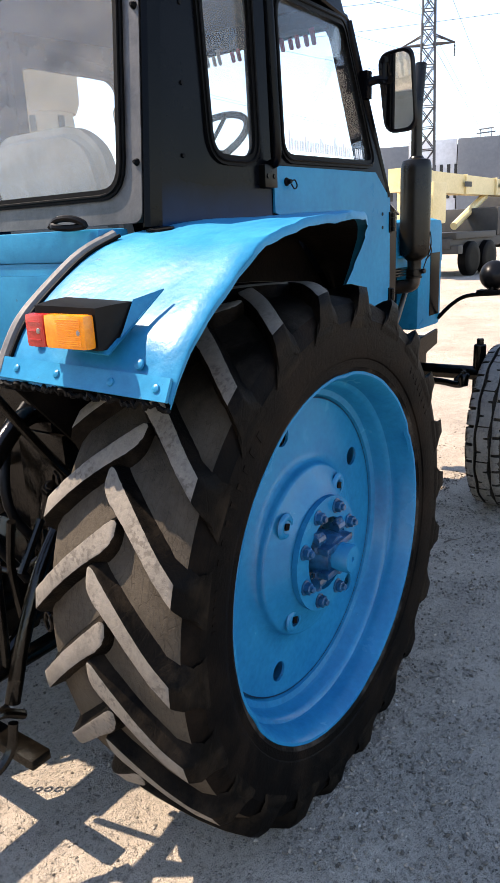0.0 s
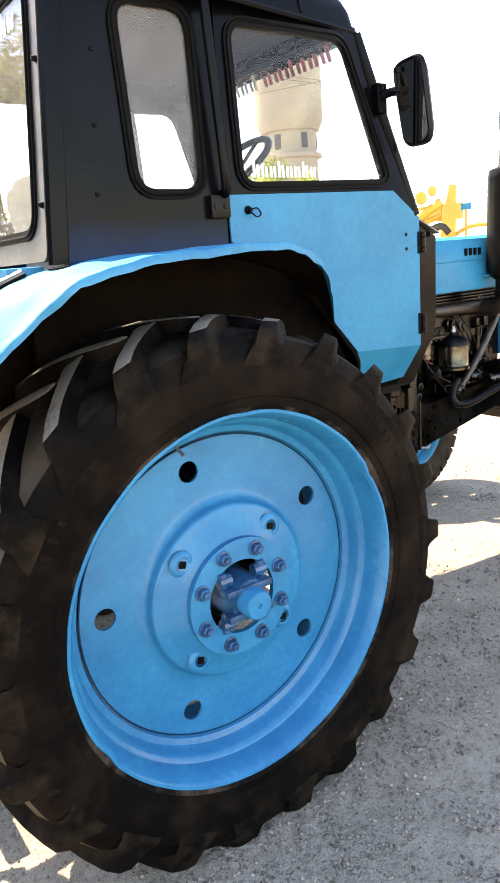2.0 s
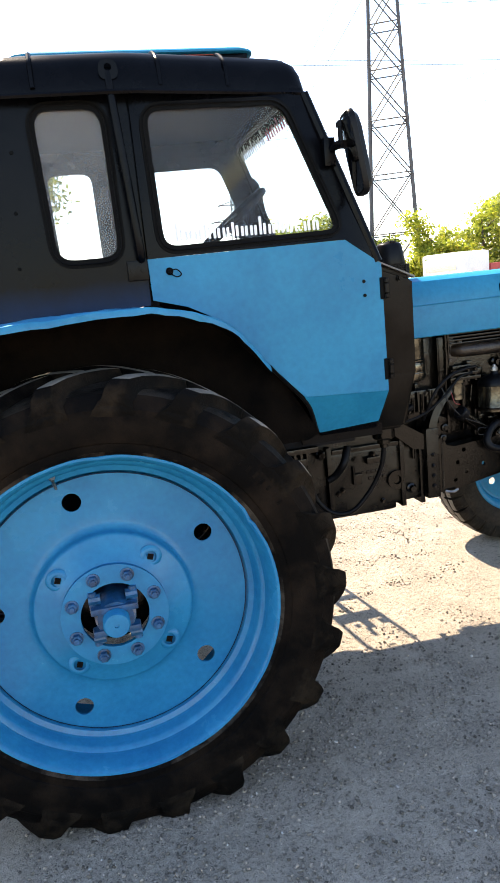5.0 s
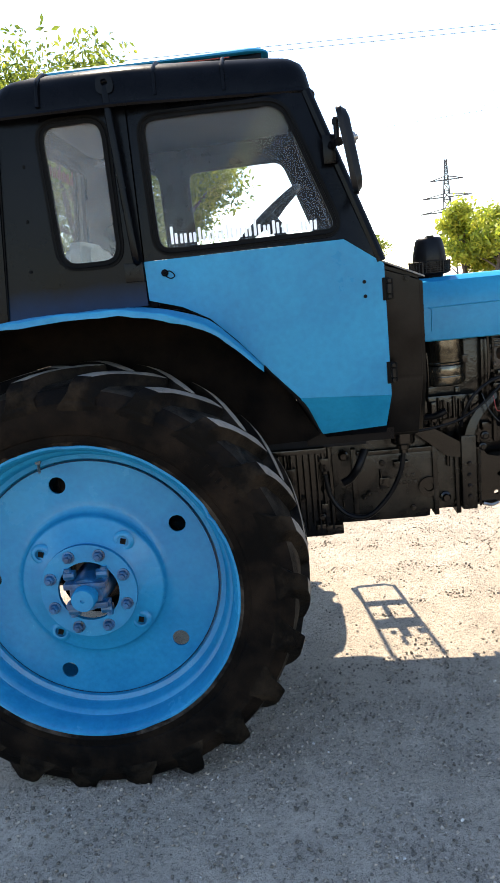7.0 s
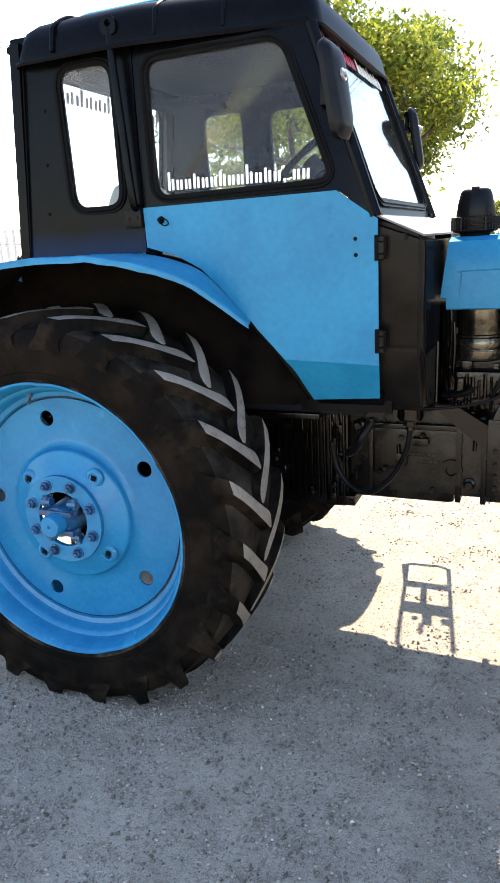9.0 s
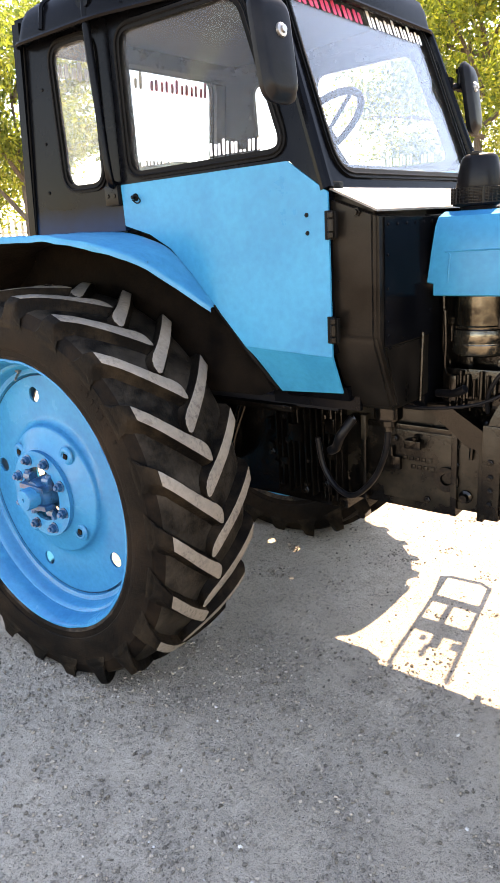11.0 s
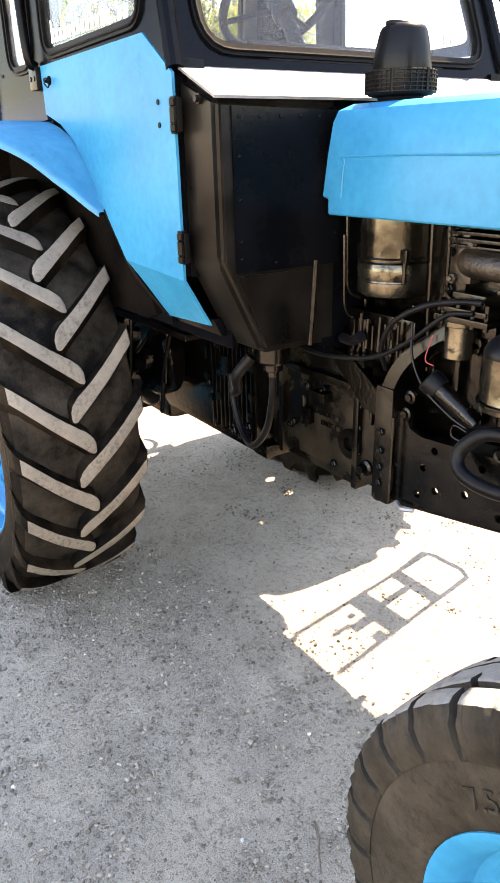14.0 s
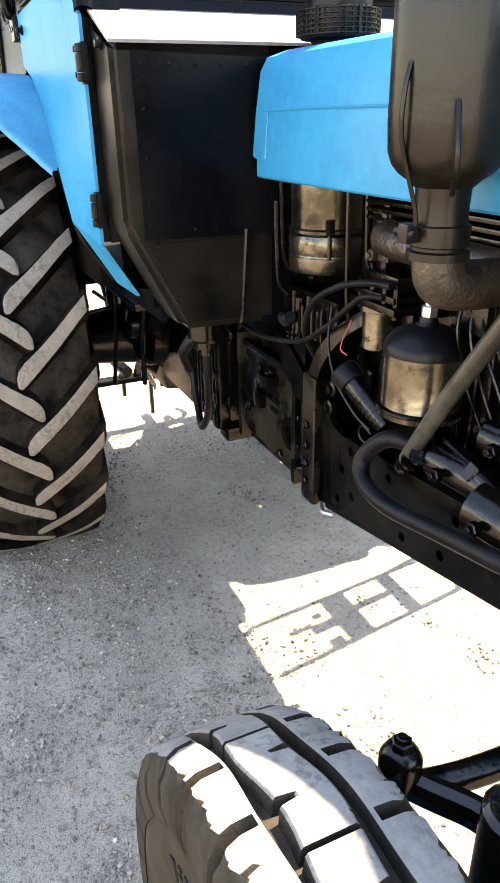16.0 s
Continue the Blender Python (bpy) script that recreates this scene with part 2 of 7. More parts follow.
def rubber(name, dark, dust, low, high, cracks=0.45, pits=0.0, rear_bounce=None):
    """Tyre rubber: dark and cracked, with dust lying on it in patches; optionally painted lighter at the rear."""
    m, n, l, p = mat_base(name, 0.6)
    p.inputs["Specular IOR Level"].default_value = 0.045
    a, b = noise_tex(n, l, 6, 8, 0.7), noise_tex(n, l, 90, 5, 0.7)
    cr = n.new("ShaderNodeTexVoronoi")
    cr.feature = "DISTANCE_TO_EDGE"
    cr.inputs["Scale"].default_value = 38
    co = n.new("ShaderNodeTexCoord")
    mp = n.new("ShaderNodeMapping")
    mp.inputs["Scale"].default_value = (0.45, 2.2, 0.45)
    l.new(co.outputs["Object"], mp.inputs[0])
    l.new(mp.outputs[0], cr.inputs["Vector"])
    crack = ramp(n, l, cr.outputs["Distance"], [(0.0, grey(0.3)), (0.035, grey(1))])
    col = ramp(n, l, a, [(low, dark), (high, dust)])
    if rear_bounce:
        # dusty tan growing towards the rear: light bounced off sunlit ground, painted in
        sep, mr = n.new("ShaderNodeSeparateXYZ"), n.new("ShaderNodeMapRange")
        l.new(co.outputs["Object"], sep.inputs[0])
        for k, v in (("From Min", -0.30), ("From Max", -0.62), ("To Min", 0.0), ("To Max", 1.0)):
            mr.inputs[k].default_value = v
        l.new(sep.outputs["X"], mr.inputs[0])
        thick = blend(n, l, 1.0, ramp(n, l, a, [(0.30, grey(0.4)), (0.62, grey(1))]), mr.outputs[0], "MULTIPLY")
        col = blend(n, l, thick, col, rear_bounce)
    col = blend(n, l, 0.4, col, ramp(n, l, b, [(0.3, grey(0.5)), (0.7, grey(1))]), "MULTIPLY")
    col = blend(n, l, cracks, col, crack, "MULTIPLY")
    if pits:
        pit = ramp(n, l, noise_tex(n, l, 75, 3, 0.6), [(0.40, grey(0.12)), (0.50, grey(1))])
        where = ramp(n, l, noise_tex(n, l, 9, 4, 0.6), [(0.42, grey(0)), (0.60, grey(pits))])
        col = blend(n, l, where, col, pit, "MULTIPLY")
    l.new(col, p.inputs["Base Color"])
    mr = n.new("ShaderNodeMapRange")
    mr.inputs["To Min"].default_value, mr.inputs["To Max"].default_value = 0.42, 0.85
    l.new(a, mr.inputs[0])
    l.new(mr.outputs[0], p.inputs["Roughness"])
    hm = n.new("ShaderNodeMath")
    hm.operation = "MULTIPLY_ADD"
    hm.inputs[1].default_value = 0.5
    l.new(crack, hm.inputs[0])
    l.new(b, hm.inputs[2])
    hm.inputs[1].default_value = cracks
    bump(n, l, p, hm.outputs[0], 0.6, 0.004)
    return m


RUBBER = rubber("tyre_rubber", (0.0024, 0.0020, 0.0017), (0.036, 0.0255, 0.0165), 0.46, 0.82, 0.25, 0.0, (0.10, 0.078, 0.055))
RUBBER_CROWN = rubber("dusty_tread_rubber", (0.0028, 0.0024, 0.0021), (0.060, 0.049, 0.038), 0.41, 0.84, 0.35, 0.0, (0.078, 0.063, 0.047))
RUBBER_SIDE = rubber("tyre_sidewall_rubber", (0.0014, 0.0012, 0.0012), (0.022, 0.0145, 0.0095), 0.44, 0.88, 0.0)
RUBBER_WORN = rubber("worn_lug_rubber", (0.135, 0.118, 0.100), (0.230, 0.200, 0.167), 0.30, 0.66, 0.1, 0.4, (0.50, 0.41, 0.30))
RUBBER_FRONT = rubber("dusty_front_tyre_rubber", (0.010, 0.0090, 0.0075), (0.056, 0.047, 0.037), 0.32, 0.72, 0.0, 0.35)
RUBBER_FRONT_TREAD = rubber("pale_front_tread_rubber", (0.14, 0.133, 0.122), (0.215, 0.20, 0.178), 0.35, 0.65, 0.0, 0.4)
RUBBER_BEAD = rubber("dust_ringed_bead_rubber", (0.003, 0.0026, 0.0023), (0.085, 0.070, 0.056), 0.46, 0.72, 0.0, 0.6)


def glass_mat(name, dust, tint):
    m = bpy.data.materials.new(name)
    m.use_nodes = True
    n, l = m.node_tree.nodes, m.node_tree.links
    n.remove(n["Principled BSDF"])
    out = n["Material Output"]
    tr, gl, df = n.new("ShaderNodeBsdfTransparent"), n.new("ShaderNodeBsdfGlossy"), n.new("ShaderNodeBsdfDiffuse")
    tr.inputs[0].default_value = (*tint, 1)
    gl.inputs["Roughness"].default_value = 0.02
    df.inputs[0].default_value = (0.72, 0.70, 0.66, 1)
    lw = n.new("ShaderNodeLayerWeight")
    pw = n.new("ShaderNodeMath")
    pw.operation = "POWER"
    pw.inputs[1].default_value = 4.0
    l.new(lw.outputs["Facing"], pw.inputs[0])
    fr = n.new("ShaderNodeMath")
    fr.operation = "MULTIPLY_ADD"
    fr.inputs[1].default_value, fr.inputs[2].default_value = 0.6, 0.010
    l.new(pw.outputs[0], fr.inputs[0])
    a, b = n.new("ShaderNodeMixShader"), n.new("ShaderNodeMixShader")
    d = ramp(n, l, noise_tex(n, l, 7, 8, 0.7, (1, 1, 2.0)), [(0.3, grey(dust * 0.4)), (0.75, grey(dust * 1.6))])
    l.new(d, a.inputs[0]), l.new(tr.outputs[0], a.inputs[1]), l.new(df.outputs[0], a.inputs[2])
    l.new(fr.outputs[0], b.inputs[0]), l.new(a.outputs[0], b.inputs[1]), l.new(gl.outputs[0], b.inputs[2])
    l.new(b.outputs[0], out.inputs[0])
    return m


GLASS = glass_mat("window_glass", 0.014, (0.93, 0.95, 0.95))
GLASS_DUSTY = glass_mat("dusty_window_glass", 0.075, (0.92, 0.93, 0.93))
MIRROR, _n, _l, _p = mat_base("mirror_glass", 0.03, 1.0)
_p.inputs["Base Color"].default_value = (0.75, 0.76, 0.78, 1)


def ground_mat():
    """Packed pale dust with fine grit; the loose stones lie on it as meshes."""
    m, n, l, p = mat_base("dusty_gravel", 0.95)
    p.inputs["Specular IOR Level"].default_value = 0.10
    a, b, c, d = noise_tex(n, l, 0.7, 8, 0.62), noise_tex(n, l, 5, 9, 0.68), noise_tex(n, l, 60, 6, 0.75), noise_tex(n, l, 260, 3, 0.7)
    col = ramp(n, l, a, [(0.32, (0.372, 0.312, 0.248)), (0.68, (0.515, 0.432, 0.342))])
    col = blend(n, l, 0.8, col, ramp(n, l, b, [(0.34, grey(0.74)), (0.60, grey(1.0))]), "MULTIPLY")
    col = blend(n, l, 0.75, col, ramp(n, l, c, [(0.36, grey(0.36)), (0.48, grey(1.0))]), "MULTIPLY")
    col = blend(n, l, 0.85, col, ramp(n, l, d, [(0.36, grey(0.36)), (0.50, grey(1.06))]), "MULTIPLY")
    grit = ramp(n, l, noise_tex(n, l, 2.4, 7, 0.7), [(0.40, grey(0.25)), (0.58, grey(1))])
    heights = None
    for scale, lo, hi in ((75, 0.20, 0.34), (150, 0.24, 0.42)):
        v = n.new("ShaderNodeTexVoronoi")
        v.inputs["Scale"].default_value = scale
        co = n.new("ShaderNodeTexCoord")
        l.new(co.outputs["Object"], v.inputs["Vector"])
        peb = ramp(n, l, v.outputs["Distance"], [(lo, grey(1)), (hi, grey(0))])
        pick = ramp(n, l, noise_tex(n, l, scale * 0.5, 3), [(0.50, grey(0)), (0.56, grey(1))])
        k = n.new("ShaderNodeMath")
        k.operation = "MULTIPLY"
        l.new(peb, k.inputs[0]), l.new(pick, k.inputs[1])
        k2 = n.new("ShaderNodeMath")
        k2.operation = "MULTIPLY"
        l.new(k.outputs[0], k2.inputs[0]), l.new(grit, k2.inputs[1])
        tone = ramp(n, l, v.outputs["Color"], [(0.2, (0.15, 0.132, 0.112)), (0.8, (0.44, 0.39, 0.33))])
        col = blend(n, l, k2.outputs[0], col, tone)
        if heights:
            h = n.new("ShaderNodeMath")
            h.operation = "MULTIPLY_ADD"
            h.inputs[1].default_value = 0.6
            l.new(k2.outputs[0], h.inputs[0]), l.new(heights, h.inputs[2])
            heights = h.outputs[0]
        else:
            heights = k2.outputs[0]
    l.new(col, p.inputs["Base Color"])
    for src, w in ((b, 1.6), (c, 0.8), (d, 0.35)):
        h = n.new("ShaderNodeMath")
        h.operation = "MULTIPLY_ADD"
        h.inputs[1].default_value = w
        l.new(src, h.inputs[0]), l.new(heights, h.inputs[2])
        heights = h.outputs[0]
    bump(n, l, p, heights, 1.0, 0.016)
    return m


GROUND = ground_mat()


def pebble_mat():
    m, n, l, p = mat_base("pebble_stone", 0.9)
    p.inputs["Specular IOR Level"].default_value = 0.08
    g = n.new("ShaderNodeNewGeometry")
    col = ramp(n, l, g.outputs["Random Per Island"], [(0.0, (0.085, 0.072, 0.058)), (0.5, (0.215, 0.182, 0.147)), (0.985, (0.33, 0.28, 0.23)), (1.0, (0.60, 0.56, 0.50))])
    l.new(blend(n, l, 0.4, col, ramp(n, l, noise_tex(n, l, 160, 4), [(0.3, grey(0.5)), (0.7, grey(1))]), "MULTIPLY"), p.inputs["Base Color"])
    return m


PEBBLE = pebble_mat()


def leaf_mat(name, a, b, c):
    m, n, l, p = mat_base(name, 0.55)
    g = n.new("ShaderNodeNewGeometry")
    col = ramp(n, l, g.outputs["Random Per Island"], [(0.0, a), (0.5, b), (1.0, c)])
    l.new(col, p.inputs["Base Color"])
    tl = n.new("ShaderNodeBsdfTranslucent")
    l.new(col, tl.inputs[0])
    mx = n.new("ShaderNodeMixShader")
    mx.inputs[0].default_value = 0.55
    l.new(p.outputs[0], mx.inputs[1]), l.new(tl.outputs[0], mx.inputs[2])
    l.new(mx.outputs[0], n["Material Output"].inputs[0])
    return m


LEAF = leaf_mat("tree_leaves", (0.05, 0.08, 0.010), (0.145, 0.185, 0.02), (0.30, 0.31, 0.04))
LEAF_YELLOW = leaf_mat("yellow_green_leaves", (0.14, 0.20, 0.02), (0.32, 0.36, 0.035), (0.48, 0.47, 0.06))


# ---- mesh helpers ----
def part(name, bm, material, parent=None, label="", smooth=True, sharp=35):
    me = bpy.data.meshes.new(name)
    bmesh.ops.recalc_face_normals(bm, faces=bm.faces)
    if smooth:
        lim = radians(sharp)
        for f in bm.faces:
            f.smooth = True
        for e in bm.edges:
            if len(e.link_faces) == 2 and e.calc_face_angle(0) > lim:
                e.smooth = False
    bm.to_mesh(me)
    bm.free()
    me.materials.append(material)
    ob = new(name, me)
    if parent:
        ob.parent = parent
    if label:
        ob["label"] = label
    return ob


def B():
    return bmesh.new()


def box(bm, x0, x1, y0, y1, z0, z1, bev=0.0, m=None):
    r = bmesh.ops.create_cube(bm, size=1)
    vs = r["verts"]
    bmesh.ops.scale(bm, vec=(x1 - x0, y1 - y0, z1 - z0), verts=vs)
    bmesh.ops.translate(bm, vec=((x0 + x1) / 2, (y0 + y1) / 2, (z0 + z1) / 2), verts=vs)
    if bev:
        es = list({e for v in vs for e in v.link_edges})
        r = bmesh.ops.bevel(bm, geom=es, offset=bev, segments=2, affect="EDGES", profile=0.7)
        vs = list({v for f in r["faces"] for v in f.verts} | {v for v in vs if v.is_valid})
    if m:
        bmesh.ops.transform(bm, matrix=m, verts=vs)
    return bm


def frame_of(d):
    d = Vector(d).normalized()
    a = Vector((0, 0, 1)) if abs(d.z) < 0.9 else Vector((1, 0, 0))
    u = d.cross(a).normalized()
    return d, u, d.cross(u)


def rings(bm, loops, close=True, cap=True):
    made = [[bm.verts.new(p) for p in lp] for lp in loops]
    for a, b in zip(made, made[1:]):
        k = len(a)
        for i in range(k if close else k - 1):
            bm.faces.new((a[i], a[(i + 1) % k], b[(i + 1) % k], b[i]))
    if cap and close:
        bm.faces.new(made[0][::-1]), bm.faces.new(made[-1])
    return bm


def rod(bm, p0, p1, r0, r1=None, seg=14, cham=0.0):
    """A round bar from p0 to p1, with chamfered ends."""
    r1 = r0 if r1 is None else r1
    p0, p1 = Vector(p0), Vector(p1)
    d, u, w = frame_of(p1 - p0)
    ln = (p1 - p0).length
    st = [(0, r0), (ln, r1)] if not cham else [(0, r0 - cham), (cham, r0), (ln - cham, r1), (ln, r1 - cham)]
    return rings(bm, [[p0 + d * s + (u * math.cos(t) + w * math.sin(t)) * r for t in [2 * math.pi * i / seg for i in range(seg)]] for s, r in st])


def turned(bm, base, d, prof, seg=32, cap=True):
    """A turned body: prof is (distance along d, radius)."""
    d, u, w = frame_of(d)
    base = Vector(base)
    return rings(bm, [[base + d * s + (u * math.cos(t) + w * math.sin(t)) * max(r, 1e-4) for t in [2 * math.pi * i / seg for i in range(seg)]] for s, r in prof], cap=cap)


def glide(pts, n=6):
    """Points on a smooth curve through pts."""
    pts = [Vector(p) for p in pts]
    q = [2 * pts[0] - pts[1]] + pts + [2 * pts[-1] - pts[-2]]
    out = []
    for i in range(1, len(q) - 2):
        a, b, c, d = q[i - 1:i + 3]
        for k in range(n):
            t = k / n
            out.append(0.5 * (2 * b + (c - a) * t + (2 * a - 5 * b + 4 * c - d) * t * t + (3 * b - a - 3 * c + d) * t ** 3))
    return out + [pts[-1]]


def tube(bm, pts, r, seg=10, n=6, closed=False):
    c = glide(pts, n) if n > 1 else [Vector(p) for p in pts]
    if closed:
        c = c[:-1]
    loops, up = [], None
    for i, p in enumerate(c):
        d = (c[(i + 1) % len(c)] - c[i - 1]) if closed else (c[min(i + 1, len(c) - 1)] - c[max(i - 1, 0)])
        d.normalize()
        if up is None:
            up = frame_of(d)[1]
        up = (up - d * up.dot(d)).normalized()
        w = d.cross(up)
        rr = r[min(i * len(r) // len(c), len(r) - 1)] if isinstance(r, (list, tuple)) else r
        loops.append([p + (up * math.cos(t) + w * math.sin(t)) * rr for t in [2 * math.pi * k / seg for k in range(seg)]])
    if closed:
        return rings(bm, loops + [loops[0]], cap=False)
    return rings(bm, loops)


def rounded(pts, r, n=5):
    """The outline pts (2D) with corners rounded off by r."""
    out, k = [], len(pts)
    for i in range(k):
        a, b, c = Vector(pts[i - 1]), Vector(pts[i]), Vector(pts[(i + 1) % k])
        u, v = (a - b), (c - b)
        rr = min(r, u.length * 0.45, v.length * 0.45)
        s, e = b + u.normalized() * rr, b + v.normalized() * rr
        for j in range(n + 1):
            t = j / n
            out.append(s * (1 - t) ** 2 + b * 2 * t * (1 - t) + e * t * t)
    return out


def sheet(bm, outer, holes, place, thick):
    """A plate with openings cut through it: 2D outlines, place(u, v) gives the 3D point, thick is the offset to its back."""
    es = []
    for lp in [outer] + list(holes):
        vs = [bm.verts.new(place(*p)) for p in lp]
        es += [bm.edges.new((vs[i - 1], vs[i])) for i in range(len(vs))]
    r = bmesh.ops.triangle_fill(bm, use_beauty=True, use_dissolve=False, edges=es)
    fs = [g for g in r["geom"] if isinstance(g, bmesh.types.BMFace)]
    r = bmesh.ops.extrude_face_region(bm, geom=fs)
    vs = [g for g in r["geom"] if isinstance(g, bmesh.types.BMVert)]
    bmesh.ops.translate(bm, vec=thick, verts=vs)
    return bm


def circle2(cx, cy, r, n=16, ph=0.0):
    return [(cx + r * math.cos(ph + 2 * math.pi * i / n), cy + r * math.sin(ph + 2 * math.pi * i / n)) for i in range(n)]


def hexnut(bm, p, d, r, h):
    turned(bm, p, d, [(0, r), (h * 0.85, r), (h, r * 0.85)], seg=6)
    return turned(bm, Vector(p) + Vector(d).normalized() * h * 0.9, d, [(0, r * 0.55), (h * 0.5, r * 0.55), (h * 0.6, r * 0.45)], seg=10)


# ---- ground ----
def build_ground():
    bm = B()
    n = 90
    xs = [math.copysign(abs(t) ** 3.2, t) * 700 + 0.6 for t in [2 * i / n - 1 for i in range(n + 1)]]
    ys = [x - 1.2 for x in xs]
    vs = [[bm.verts.new((x, y, 0)) for x in xs] for y in ys]
    for j in range(n):
        for i in range(n):
            bm.faces.new((vs[j][i], vs[j][i + 1], vs[j + 1][i + 1], vs[j + 1][i]))
    tagged(part("ground", bm, GROUND), "pale grey dusty packed gravel yard, uneven", "ground", kind="structure")


build_ground()


def build_pebbles():
    """Loose stones strewn over the yard near the tractor."""
    rnd = random.Random(4)
    ico = bmesh.new()
    bmesh.ops.create_icosphere(ico, subdivisions=1, radius=1)
    ball, tris = [v.co.copy() for v in ico.verts], [[v.index for v in f.verts] for f in ico.faces]
    ico.free()
    verts, faces = [], []
    for i in range(150000):
        x, y = rnd.uniform(-1.6, 4.0), rnd.uniform(-1.8, 2.2)
        patch = noise.noise(Vector((x * 1.1, y * 1.1, 1))) + 0.8 * noise.noise(Vector((x * 4.5, y * 4.5, 7)))
        if patch < 0.12 + rnd.uniform(-0.55, 0.72):
            continue
        quiet = y > -0.55 or x < -0.35      # trodden flat here
        if quiet and rnd.random() < 0.6:
            continue
        s = 0.0013 + (0.0045 if quiet else 0.0062) * rnd.random() ** 5.0
        m = pose(x, y, s * 0.42, 0, 0, rnd.uniform(0, 360)) @ Matrix.Diagonal((1.25, 0.95, 0.75, 1))
        k = len(verts)
        verts += [tuple(m @ (v * s * rnd.uniform(0.7, 1.25))) for v in ball]
        faces += [[k + q for q in t] for t in tris]
    # small heaps of loose gravel
    for i in range(420):
        cx, cy = rnd.uniform(-0.35, 3.4), rnd.uniform(-1.7, -0.3) if i < 340 else rnd.uniform(-0.3, 2.2)
        spread = rnd.uniform(0.02, 0.075)
        for j in range(int(spread * 950)):
            x, y = rnd.gauss(cx, spread), rnd.gauss(cy, spread * 0.7)
            s = 0.0014 + 0.0056 * rnd.random() ** 2.8
            m = pose(x, y, s * rnd.uniform(0.3, 0.8), rnd.uniform(-30, 30), rnd.uniform(-30, 30), rnd.uniform(0, 360)) @ Matrix.Diagonal((1.2, 0.95, 0.8, 1))
            k = len(verts)
            verts += [tuple(m @ (v * s * rnd.uniform(0.65, 1.3))) for v in ball]
            faces += [[k + q for q in t] for t in tris]
    me = bpy.data.meshes.new("pebbles")
    me.from_pydata(verts, [], faces)
    me.materials.append(PEBBLE)
    tagged(new("pebbles", me), "small grey loose stones scattered on the dusty yard", "gravel", kind="stuff")


# ---- tractor ----
tractor = tagged(new("tractor"), "old blue farm tractor with black cab and lugged rear tyres", "tractor")
WX, WZ = 0.033, 0.69          # rear axle
DOOR_Y = -0.575
LUG_PHASE = 7.8


def wheel_ring(prof, cx, cz, seg=96):
    bm = B()
    loops = [[(cx + r * math.cos(t), y, cz + r * math.sin(t)) for t in [2 * math.pi * i / seg for i in range(seg)]] for r, y in prof]
    return rings(bm, loops, cap=False)


